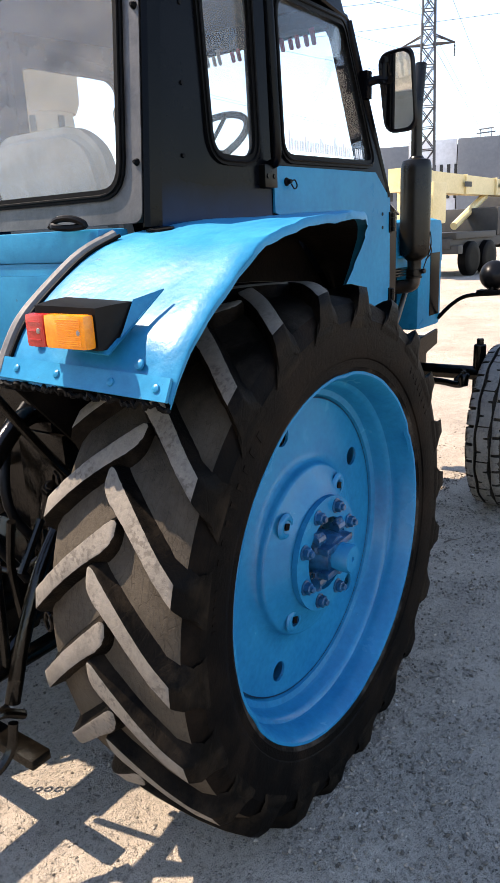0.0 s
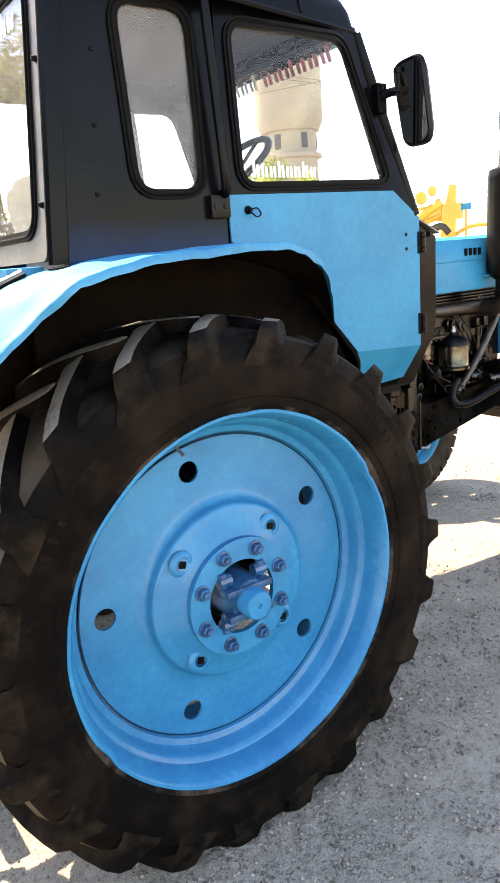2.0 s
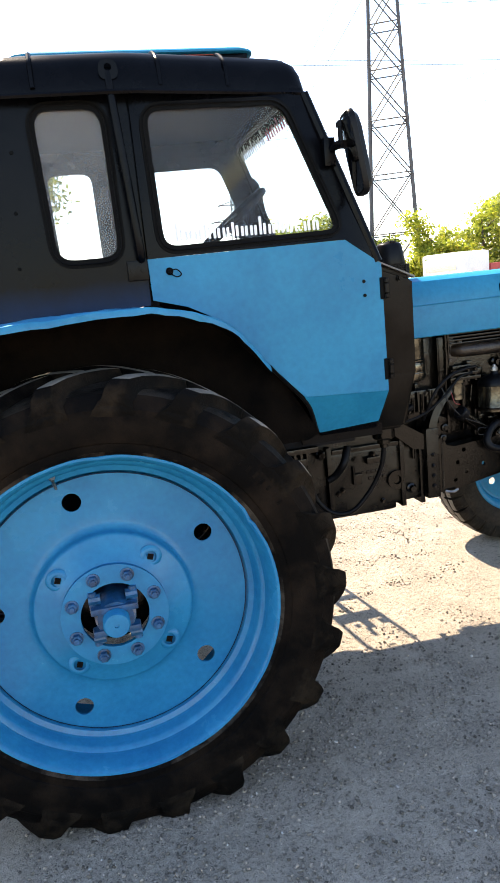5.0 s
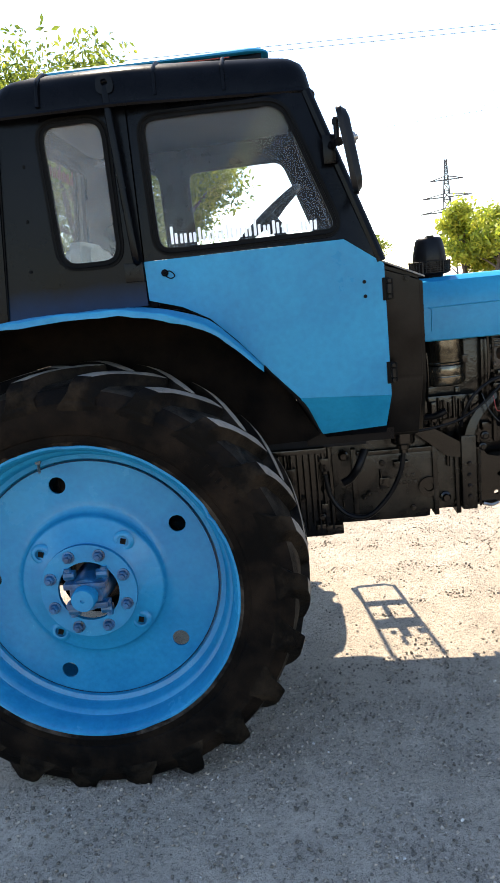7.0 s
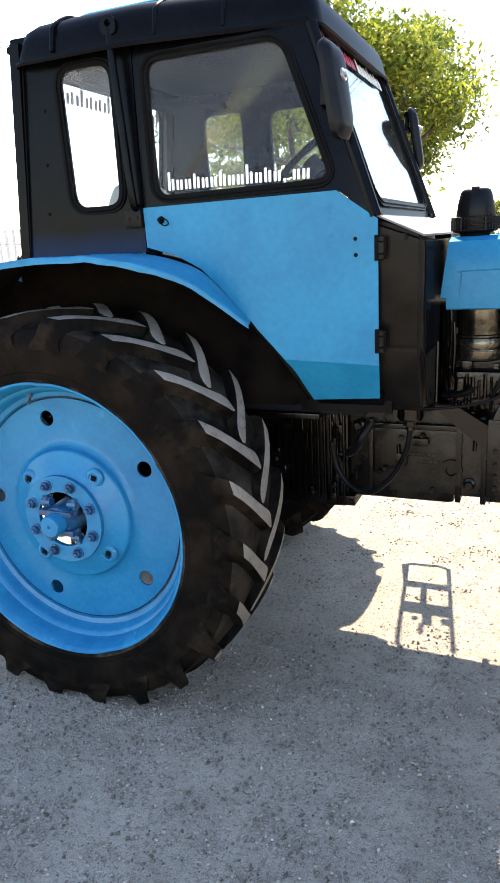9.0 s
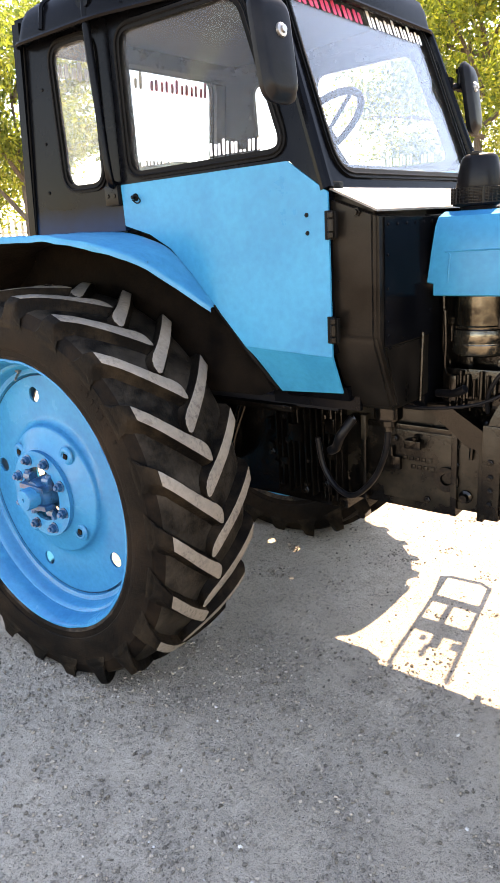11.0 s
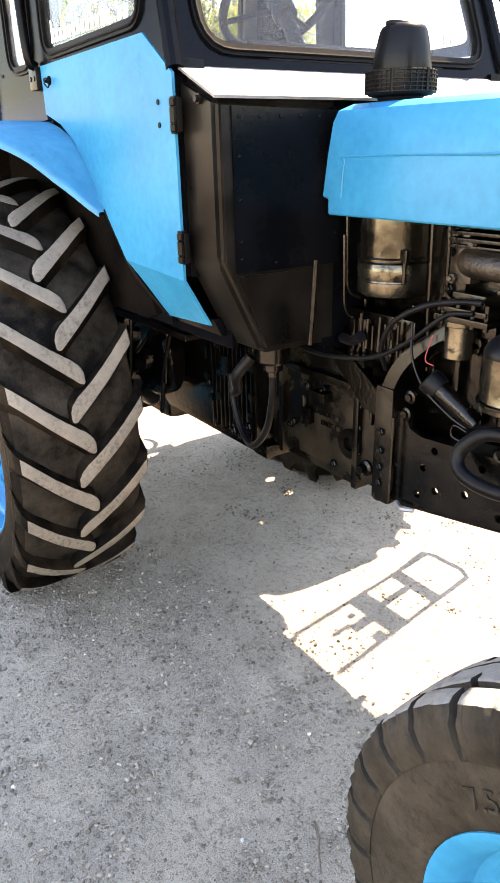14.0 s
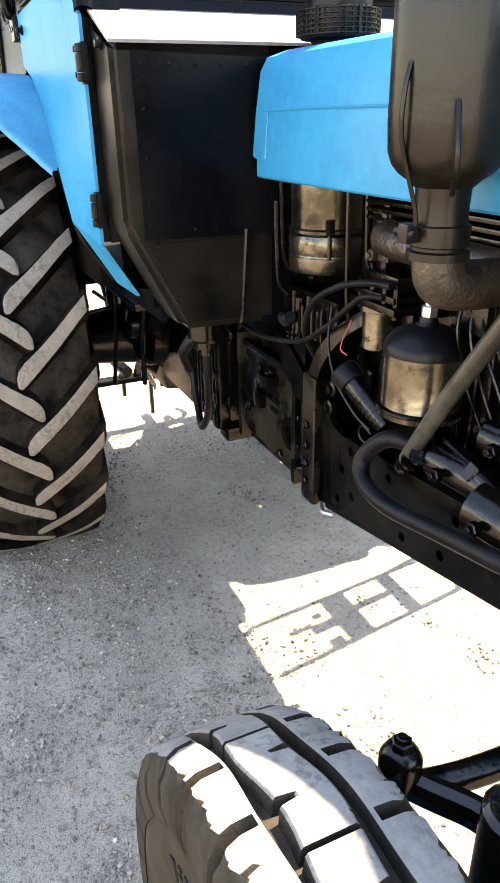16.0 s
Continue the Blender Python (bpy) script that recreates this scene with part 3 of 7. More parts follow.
def rear_tyre(side, cy):
    """Rear tyre: carcass with a crowned tread, and two rows of slanted lugs that meet in a V."""
    prof = [(0.498, 0.182), (0.503, 0.186), (0.515, 0.191), (0.518, 0.194), (0.540, 0.196), (0.543, 0.200), (0.556, 0.204), (0.600, 0.207), (0.640, 0.206), (0.644, 0.203), (0.664, 0.200), (0.682, 0.190), (0.694, 0.165), (0.701, 0.10), (0.704, 0.0)]
    prof = prof + [(r, -y) for r, y in prof[-2::-1]]
    bm = wheel_ring([(r, cy - y * side) for r, y in prof], WX, WZ, 110)
    for v in bm.verts:
        v.co.z = max(v.co.z, 0.012)
    for f in bm.faces:
        c = f.calc_center_median()
        far = math.hypot(c.x - WX, c.z - WZ)
        f.material_index = 1 if far > 0.675 else 2 if far < 0.517 else 0
    carcass = part("rear_tyre", bm, RUBBER_SIDE, tractor, "worn black lugged tractor tyre")
    carcass.data.materials.append(RUBBER_CROWN), carcass.data.materials.append(RUBBER_BEAD)
    # station: offset from the centre line, angle ahead (deg), half width, base radius, top radius
    stations = [(0.2055, -1.5, 0.035, 0.626, 0.630), (0.2095, -1.2, 0.031, 0.648, 0.664), (0.206, -0.5, 0.026, 0.672, 0.704), (0.194, 0.7, 0.0255, 0.686, 0.724),
                (0.15, 4.0, 0.0265, 0.698, 0.732), (0.10, 7.8, 0.0275, 0.702, 0.735), (0.05, 11.3, 0.0285, 0.704, 0.735), (0.012, 13.7, 0.031, 0.705, 0.735), (-0.004, 14.8, 0.033, 0.705, 0.735), (-0.016, 15.6, 0.031, 0.705, 0.735), (-0.025, 16.1, 0.025, 0.705, 0.734), (-0.030, 16.4, 0.015, 0.705, 0.732)]
    fine = []
    for p, q in zip(stations, stations[1:]):
        n = 3 if p[0] > 0.19 or p[0] < 0.02 else 6
        fine += [tuple(u + (v - u) * k / n for u, v in zip(p, q)) for k in range(n)]
    fine.append(stations[-1])
    section = ((-1, 0, 1.75), (-1, 0.30, 1.34), (-1, 0.72, 1.12), (-1, 0.90, 1.03), (-0.93, 0.985, 1.0), (-0.80, 1.0, 1.0), (0.80, 1.0, 1.0), (0.93, 0.985, 1.0), (1, 0.90, 1.03), (1, 0.72, 1.12), (1, 0.30, 1.38), (1, 0, 1.9))
    for row in (1, -1):
        bm = B()
        loops = []
        for k, (yo, ah, hw, rb, rt) in enumerate(fine):
            ring_pts = []
            for sgn, up, grow in section:
                r = rb - 0.010 + (rt - rb + 0.010) * up
                wear = 0.05 * noise.noise(Vector((k * 0.7, sgn * 4, row))) + 0.04 * noise.noise(Vector((k * 2.1, sgn * 9, row)))
                ang = radians(90 - ah) - sgn * hw * (grow + wear) / r
                ring_pts.append((r * math.cos(ang), -row * yo * side, r * math.sin(ang)))
            loops.append(ring_pts)
        rings(bm, loops)
        bmesh.ops.recalc_face_normals(bm, faces=bm.faces)
        for f in bm.faces:
            c = f.calc_center_median()
            f.material_index = 1 if math.hypot(c.x, c.z) > 0.7205 and abs(c.y) < 0.203 and f.normal.dot(Vector((c.x, 0, c.z)).normalized()) > 0.75 else 0
            f.smooth = True
        for e in bm.edges:
            e.smooth = e.calc_face_angle(0) < radians(42)
        me = bpy.data.meshes.new("tread_lug")
        bm.to_mesh(me)
        bm.free()
        me.materials.append(RUBBER), me.materials.append(RUBBER_WORN)
        for k in range(22):
            a0 = k * 360 / 22 + (0 if row > 0 else 360 / 44) + LUG_PHASE
            m = Matrix.Translation((WX, cy, WZ)) @ Matrix.Rotation(radians(a0), 4, "Y")
            data = me
            if min((m @ v.co).z for v in me.vertices) < 0.004:
                data = me.copy()
                inv = m.inverted()
                for v in data.vertices:
                    w = m @ v.co
                    w.z = max(w.z, 0.002)
                    v.co = inv @ w
            ob = new("tread_lug", data)
            ob.matrix_world = m
            ob.parent = carcass
    return carcass


def rear_wheel(name, side, cy, phase):
    """Rear wheel: stepped blue rim, dished disc with five round and four square holes, bolted hub. side +1 faces -y."""
    def Y(y):                       # y given for the wheel that faces -y with its tyre's middle at -0.745
        return cy - (-(y) - 0.745) * side if side > 0 else cy + (-(y) - 0.745)
    prof = [(0.418, -0.775), (0.430, -0.790), (0.434, -0.806), (0.450, -0.812), (0.456, -0.822), (0.460, -0.846), (0.468, -0.856), (0.476, -0.860), (0.480, -0.872), (0.481, -0.893), (0.487, -0.905), (0.492, -0.925), (0.499, -0.933), (0.506, -0.934), (0.511, -0.928), (0.512, -0.915), (0.505, -0.905)]
    prof += [(0.49, -0.86), (0.45, -0.74), (0.45, -0.62), (0.49, -0.57), (0.512, -0.56)]
    bm = wheel_ring([(r, Y(y)) for r, y in prof], WX, WZ, 160)
    for v in bm.verts:                  # knocks in the rim's lip
        d = Vector((v.co.x - WX, 0, v.co.z - WZ))
        if d.length > 0.490 and abs(v.co.y - cy) > 0.165:
            a = math.degrees(math.atan2(d.z, d.x))
            cut = sum(k * math.exp(-((a - m) / w) ** 2) for m, w, k in ((29.5, 2.2, 0.010), (24, 4.0, 0.004), (88, 3.0, 0.004), (133, 5.0, 0.003), (-152, 3.0, 0.006), (-70, 5.0, 0.003)))
            cut += 0.0016 * noise.noise(Vector((a * 0.12, side, 2)))
            v.co -= d.normalized() * cut
    rim = part(name, bm, BLUE_RIM, tractor, "large blue-painted rear wheel")
    rear_tyre(side, cy)
    # disc: outer plate with five holes, a pressed step, the raised middle
    bm = B()
    hole_a = [radians(phase + 72 * i) for i in range(5)]
    outer = circle2(WX, WZ, 0.424, 72)
    cuts = [circle2(WX + 0.356 * math.cos(a), WZ + 0.356 * math.sin(a), 0.029, 20) for a in hole_a] + [circle2(WX, WZ, 0.300, 64)]
    sheet(bm, outer, cuts, lambda u, v: (u, Y(-0.800), v), (0, 0.008 * side, 0))
    step = [(0.300, -0.800), (0.275, -0.8012), (0.258, -0.8055), (0.2505, -0.8115), (0.2475, -0.816), (0.2455, -0.822), (0.243, -0.829), (0.2395, -0.833), (0.2355, -0.8345),
            (0.226, -0.8375), (0.210, -0.8435), (0.190, -0.852), (0.165, -0.8635), (0.128, -0.880)]
    loops = [[(WX + r * math.cos(t), Y(y), WZ + r * math.sin(t)) for t in [2 * math.pi * i / 64 for i in range(64)]] for r, y in step]
    rings(bm, loops, cap=False)
    bmesh.ops.remove_doubles(bm, verts=bm.verts, dist=0.0002)
    sq = [radians(50 + 90 * i) for i in range(4)]
    gap = B()
    rings(gap, [[(WX + r * math.cos(t), Y(-0.8015), WZ + r * math.sin(t)) for t in [2 * math.pi * i / 80 for i in range(80)]] for r in (0.4235, 0.4265)], cap=False)
    part("disc_joint", gap, BLUE_JOINT, rim, "dark joint line round the disc")
    part("wheel_disc", bm, BLUE_RIM, rim, "dished blue wheel disc with round holes")
    for a in sq:
        bm = B()
        c = Vector((WX + 0.200 * math.cos(a), Y(-0.8475), WZ + 0.200 * math.sin(a)))
        loops = []
        for r, dy in ((0.036, 0.0), (0.030, 0.006), (0.024, 0.008), (0.019, 0.007)):
            loops.append([c + Vector((r * math.cos(t), -dy * side, r * math.sin(t))) for t in [2 * math.pi * i / 20 for i in range(20)]])
        rings(bm, loops, cap=False)
        part("pressed_boss", bm, BLUE_RIM, rim)
        bm = B()
        lo = [c + Vector((0.0125 * math.cos(t + 0.5), -0.0075 * side, 0.0125 * math.sin(t + 0.5))) for t in [math.pi / 2 * i for i in range(4)]]
        rings(bm, [lo, [p + Vector((0, 0.004 * side, 0)) for p in lo]])
        part("square_hole", bm, SEAL, rim, "dark square hole", smooth=False)
    bm = B()
    turned(bm, (WX, Y(-0.765), WZ), (0, -side, 0), [(0, 0.125), (0.012, 0.125)], seg=36)
    part("hub_recess", bm, OILY, rim, "black recess behind the hub flange")
    # bolted flange
    bm = B()
    sheet(bm, circle2(WX, WZ, 0.162, 48), [circle2(WX, WZ, 0.103, 36)], lambda u, v: (u, Y(-0.884), v), (0, 0.016 * side, 0))
    part("hub_flange", bm, BLUE_RIM, rim, "grey-blue bolted hub flange")
    for i in range(8):
        a = radians(22.5 + 45 * i)
        bm = B()
        c = Vector((WX + 0.133 * math.cos(a), Y(-0.884), WZ + 0.133 * math.sin(a)))
        turned(bm, c, (0, -side, 0), [(0, 0.021), (0.003, 0.021), (0.004, 0.017)], seg=16)
        hexnut(bm, c + Vector((0, -0.003 * side, 0)), (0, -side, 0), 0.0165, 0.017)
        part("wheel_nut", bm, BLUE_DARK, rim)
    # hub: split clamp on the shaft
    bm = B()
    turned(bm, (WX, Y(-0.79), WZ), (0, -side, 0), [(0, 0.070), (0.03, 0.066), (0.10, 0.062), (0.125, 0.055)], seg=28)
    for s in (1, -1):
        for u in (-0.055, 0.055):
            p = Vector((WX + u, Y(-0.885), WZ + s * 0.062))
            rod(bm, p - Vector((0.018, 0, 0)), p + Vector((0.018, 0, 0)), 0.017, seg=10)
            q = Vector((WX + u * 1.1, Y(-0.885), WZ + s * 0.03))
            rod(bm, q, q + Vector((0, 0, s * 0.055)), 0.012, seg=8)
    for s in (1, -1):
        box(bm, WX - 0.07, WX + 0.07, Y(-0.905) - 0.02, Y(-0.905) + 0.02, WZ + s * 0.035 - 0.010, WZ + s * 0.035 + 0.010, 0.005)
    part("hub", bm, BLUE_DARK, rim, "blue-painted clamp hub with bolts")
    bm = B()
    turned(bm, (WX, Y(-0.70), WZ), (0, -side, 0), [(0, 0.040), (0.255, 0.040), (0.262, 0.036), (0.2621, 0.007), (0.257, 0.006)], seg=28)
    part("axle_shaft", bm, BLUE_RIM, rim, "blue axle shaft end with a centre mark")
    bm = B()
    a = radians(106)
    p = Vector((WX + 0.452 * math.cos(a), Y(-0.815), WZ + 0.452 * math.sin(a)))
    rod(bm, p, p + Vector((0.002, -0.012 * side, 0.006)), 0.010, seg=8)
    rod(bm, p, p + Vector((0.010, -0.030 * side, -0.028)), 0.0045, seg=8)
    part("valve_stem", bm, STEEL, rim)
    return rim


right_rear = rear_wheel("rear_wheel", 1, -0.745, 103)
rear_wheel("rear_wheel", -1, 0.745, 56.5)

# moulded words on the sidewall, as plain raised bars
rnd_l = random.Random(3)
for start, span, count, h in ((158, 30, 8, 0.030), (48, 22, 8, 0.026), (172, 10, 6, 0.012)):
    for i in range(count):
        a = radians(start - span * i / count)
        r = 0.60
        hh = h * rnd_l.choice((0.65, 0.85))
        c, t = Vector((math.cos(a), 0, math.sin(a))), Vector((math.sin(a), 0, -math.cos(a)))
        w = span / count * math.pi / 180 * r * 0.16
        base = Vector((WX, -0.953, WZ)) + c * r
        lo = [base - c * hh / 2 - t * w, base - c * hh / 2 + t * w, base + c * hh / 2 + t * w, base + c * hh / 2 - t * w]
        bm = B()
        rings(bm, [lo, [p + Vector((0, 0.006, 0)) for p in lo]])
        part("moulded_bar", bm, RUBBER_SIDE, right_rear, smooth=False)


# ---- fenders ----
FEND = [(-0.630, 1.277, -0.944, -0.455), (-0.601, 1.328, -0.947, -0.455), (-0.555, 1.386, -0.950, -0.455), (-0.470, 1.452, -0.955, -0.460), (-0.385, 1.512, -0.962, -0.475), (-0.30, 1.550, -0.966, -0.50),
        (-0.20, 1.572, -0.964, -0.545), (-0.07, 1.584, -0.955, -0.552), (0.10, 1.590, -0.930, -0.552), (0.23, 1.588, -0.895, -0.552), (0.316, 1.578, -0.862, -0.565), (0.40, 1.557, -0.818, -0.568), (0.491, 1.521, -0.760, -0.570), (0.58, 1.443, -0.682, -0.572), (0.668, 1.349, -0.590, -0.574)]


def fender(s):
    """Sheet-metal mudguard over a rear wheel with a turned-down, dented lip."""
    rnd = random.Random(5)
    bm = B()
    top, low = [], []
    fine = glide([(x, yo, z) for x, z, yo, yi in FEND], 4)
    inner = glide([(x, yi, z) for x, z, yo, yi in FEND], 4)
    n = 10
    for o, i in zip(fine, inner):
        row = []
        for k in range(n + 1):
            t = k / n
            p = i.lerp(o, t)
            wave = 0.008 * noise.noise(Vector((p.x * 7, p.y * 7, 3))) + 0.0045 * noise.noise(Vector((p.x * 19, p.y * 19, 9)))
            row.append(Vector((p.x, p.y * s, p.z + wave * (1 if 0 < k else 0))))
        dent = 0.011 * max(0, noise.noise(Vector((p.x * 14, 1, 5)))) + 0.005 * noise.noise(Vector((p.x * 40, 2, 5)))
        e = row[-1]
        row += [Vector((e.x, e.y - 0.004 * s, e.z - 0.005)), Vector((e.x, e.y - (0.003 - dent * 0.9) * s, e.z - 0.015 - dent))]
        top.append(row)
    rings(bm, top, close=False)
    fs = list(bm.faces)
    r = bmesh.ops.extrude_face_region(bm, geom=fs)
    bmesh.ops.translate(bm, vec=(0, 0, -0.004), verts=[g for g in r["geom"] if isinstance(g, bmesh.types.BMVert)])
    f = part("fender", bm, BLUE_OLD, tractor, "dented sky-blue sheet-metal mudguard with chipped paint", sharp=50)
    bm = B()
    pts = [Vector((-0.235 + 0.022 * math.cos(a) * (1 + 0.5 * noise.noise(Vector((a * 2, 3, 1)))), (-0.60 + 0.040 * math.sin(a) * (1 + 0.5 * noise.noise(Vector((a * 2, 8, 1))))) * s, 0)) for a in [2 * math.pi * i / 16 for i in range(16)]]
    for p in pts:
        p.z = 1.5705 + (p.x + 0.235) * 0.17
    rings(bm, [pts, [p - Vector((0, 0, 0.004)) for p in pts]])
    part("rust_hole", bm, SEAL, f, "ragged dark rust hole", smooth=False)
    # dirty skin beneath, coloured near black for the shade there
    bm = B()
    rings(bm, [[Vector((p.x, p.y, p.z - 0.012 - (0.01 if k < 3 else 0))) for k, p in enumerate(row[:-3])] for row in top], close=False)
    part("underside", bm, DIRT_AND_SHADE, f, "dirty underside of the mudguard with painted-in shade")
    # riveted strip at the lower end
    bm = B()
    a, b = Vector((-0.634, -0.944 * s, 1.268)), Vector((-0.634, -0.47 * s, 1.280))
    up = Vector((0.020, 0, 0.040))
    out = Vector((-0.006, 0, 0.003))
    rings(bm, [[a, b, b + up, a + up], [a + out, b + out, b + up + out, a + up + out]])
    part("edge_strip", bm, BLUE_OLD, f, "riveted blue strip along the mudguard's end", smooth=False)
    for t in (0.06, 0.3, 0.62, 0.88):
        bm = B()
        turned(bm, a.lerp(b, t) + out + up * 0.5, (-0.85, 0, 0.5), [(0, 0.009), (0.003, 0.008), (0.005, 0.004)], seg=10)
        part("rivet", bm, BLUE_OLD, f)
    for y, dx in ((-0.86, 0.05), (-0.56, 0.075)):
        bm = B()
        turned(bm, (-0.634 + dx * 0.52, y * s, 1.277 + dx), (-0.85, 0, 0.5), [(0, 0.011), (0.004, 0.010), (0.007, 0.005)], seg=10)
        part("rivet", bm, BLUE_OLD, f)
    bm = B()
    pts = [Vector((-0.634 + rnd.uniform(-0.004, 0.004), (-0.945 + 0.48 * i / 80) * s, 1.264 + 0.012 * i / 80 - rnd.random() * 0.012)) for i in range(81)]
    tube(bm, pts, 0.0055, 5, 1)
    part("torn_edge", bm, SEAL, f, "frayed dark edging")
    return f


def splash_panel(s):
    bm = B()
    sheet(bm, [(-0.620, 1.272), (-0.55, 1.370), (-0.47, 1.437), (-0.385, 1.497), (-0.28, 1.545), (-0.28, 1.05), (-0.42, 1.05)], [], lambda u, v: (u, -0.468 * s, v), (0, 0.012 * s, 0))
    part("splash_panel", bm, DIRT_AND_SHADE, tractor, "dirty inner splash panel with painted-in shade", smooth=False)
    bm = B()
    pts = glide([(x, (yi - 0.012) * s, z + 0.010) for x, z, yo, yi in FEND[:6]], 4)
    tube(bm, pts, 0.013, 8, 1)
    part("seam_strip", bm, DUSTY_GLARE, tractor, "pale grey sealing strip along the mudguard")
    bm = B()
    tube(bm, [p + Vector((0, -0.018 * s, -0.002)) for p in pts], 0.0045, 6, 1)
    part("seam_line", bm, SEAL, tractor)


splash_panel(1), splash_panel(-1)
fender(1)
fender(-1)

# rear lamp on the right mudguard: folded black box, red and orange lens, on a bent blue plate
bm = B()
loops = [[(-0.640, -0.622, 1.360), (-0.640, -0.790, 1.353), (-0.640, -0.790, 1.431), (-0.640, -0.622, 1.434)],
         [(-0.612, -0.620, 1.362), (-0.612, -0.797, 1.354), (-0.600, -0.799, 1.434), (-0.598, -0.620, 1.440)],
         [(-0.572, -0.622, 1.394), (-0.572, -0.806, 1.400), (-0.560, -0.808, 1.436), (-0.558, -0.622, 1.442)]]
rings(bm, loops)
lampbox = part("rear_lamp", bm, PLASTIC, tractor, "black rear lamp housing on the mudguard", smooth=False)
for nm, y0, y1, m, lab in (("orange_lens", -0.788, -0.677, ORANGE, "ribbed orange lens"), ("red_lens", -0.676, -0.622, RED_LENS, "red lens")):
    bm = B()
    box(bm, -0.668, -0.641, y0, y1, 1.357, 1.421, 0.009)
    part(nm, bm, m, lampbox, lab)
    n = 13 if m is ORANGE else 3
    for i in range(n):
        bm = B()
        zz = 1.364 + 0.050 * (i + 0.5) / n
        rod(bm, (-0.6685, y0 + 0.010, zz), (-0.6685, y0 + (0.075 if m is ORANGE else 0.044), zz), 0.0013, seg=5)
        part("lens_rib", bm, m, lampbox)
    for zz in (1.389,):
        bm = B()
        turned(bm, (-0.667, y0 + 0.016, zz), (-1, 0, 0), [(0, 0.006), (0.0025, 0.005), (0.003, 0.002)], seg=10)
        part("lens_screw", bm, STEEL, lampbox)
bm = B()
for lo in ([Vector(p) for p in ((-0.628, -0.700, 1.350), (-0.632, -0.806, 1.346), (-0.600, -0.808, 1.372), (-0.594, -0.700, 1.378))],
           [Vector(p) for p in ((-0.632, -0.806, 1.346), (-0.512, -0.846, 1.456), (-0.562, -0.812, 1.440), (-0.600, -0.808, 1.372))]):
    rings(bm, [lo, [p + Vector((0.004, 0.003, -0.003)) for p in lo]])
part("lamp_plate", bm, BLUE_OLD, lampbox, "blue mounting plate of the rear lamp", smooth=False)

# ---- cab ----
part("cab", box(B(), -0.24, 1.02, -0.42, 0.42, 1.00, 1.03, 0.004), DARK_INSIDE, tractor, "black sheet-metal cab with large windows")


def lean_in(z):
    """The cab's sides come in a little above the sill."""
    return max(0.0, z - 1.75) * 0.02


def side_place(s, off=0.0):
    def f(x, z):
        tuck = 0.0
        if z < 1.205:
            tuck = (1.205 - z) * 0.62
        front = max(0.0, x - 0.70) * max(0.0, z - 1.75) * 0.55
        return (x, s * (-DOOR_Y - off - lean_in(z) - tuck - front) * -1, z)
    return f


WIN_DOOR = rounded([(0.335, 2.190), (0.805, 2.196), (0.968, 1.768), (0.345, 1.757)], 0.06)
WIN_REAR = rounded([(-0.006, 2.205), (0.217, 2.205), (0.220, 1.740), (0.010, 1.740)], 0.065)


def grown(pts, d):
    c = sum((Vector(p) for p in pts), Vector((0, 0))) / len(pts)
    out = []
    for i in range(len(pts)):
        t = (Vector(pts[(i + 1) % len(pts)]) - Vector(pts[i - 1])).normalized()
        nrm = Vector((t.y, -t.x))
        p = Vector(pts[i])
        if nrm.dot(p - c) < 0:
            nrm = -nrm
        out.append(p + nrm * d)
    return out


def window(parent, pts, place, s, mat, inward):
    """Rubber seal round an opening, and the pane in it."""
    bm = B()
    sheet(bm, grown(pts, 0.014), [grown(pts, -0.012)], lambda u, v: Vector(place(u, v)) - Vector(inward) * 0.007, Vector(inward) * 0.02)
    part("window_seal", bm, SEAL, parent, "black rubber window seal")
    bm = B()
    tube(bm, [Vector(place(*p)) - Vector(inward) * 0.009 for p in grown(pts, 0.003)] + [Vector(place(*grown(pts, 0.003)[0])) - Vector(inward) * 0.009], 0.0035, 6, 1)
    part("seal_bead", bm, SEAL, parent)
    bm = B()
    sheet(bm, pts, [], lambda u, v: Vector(place(u, v)) + Vector(inward) * 0.004, Vector(inward) * 0.004)
    pane = part("window_pane", bm, mat, parent, "dusty clear window glass", smooth=False)
    pane.visible_shadow = False
    return pane


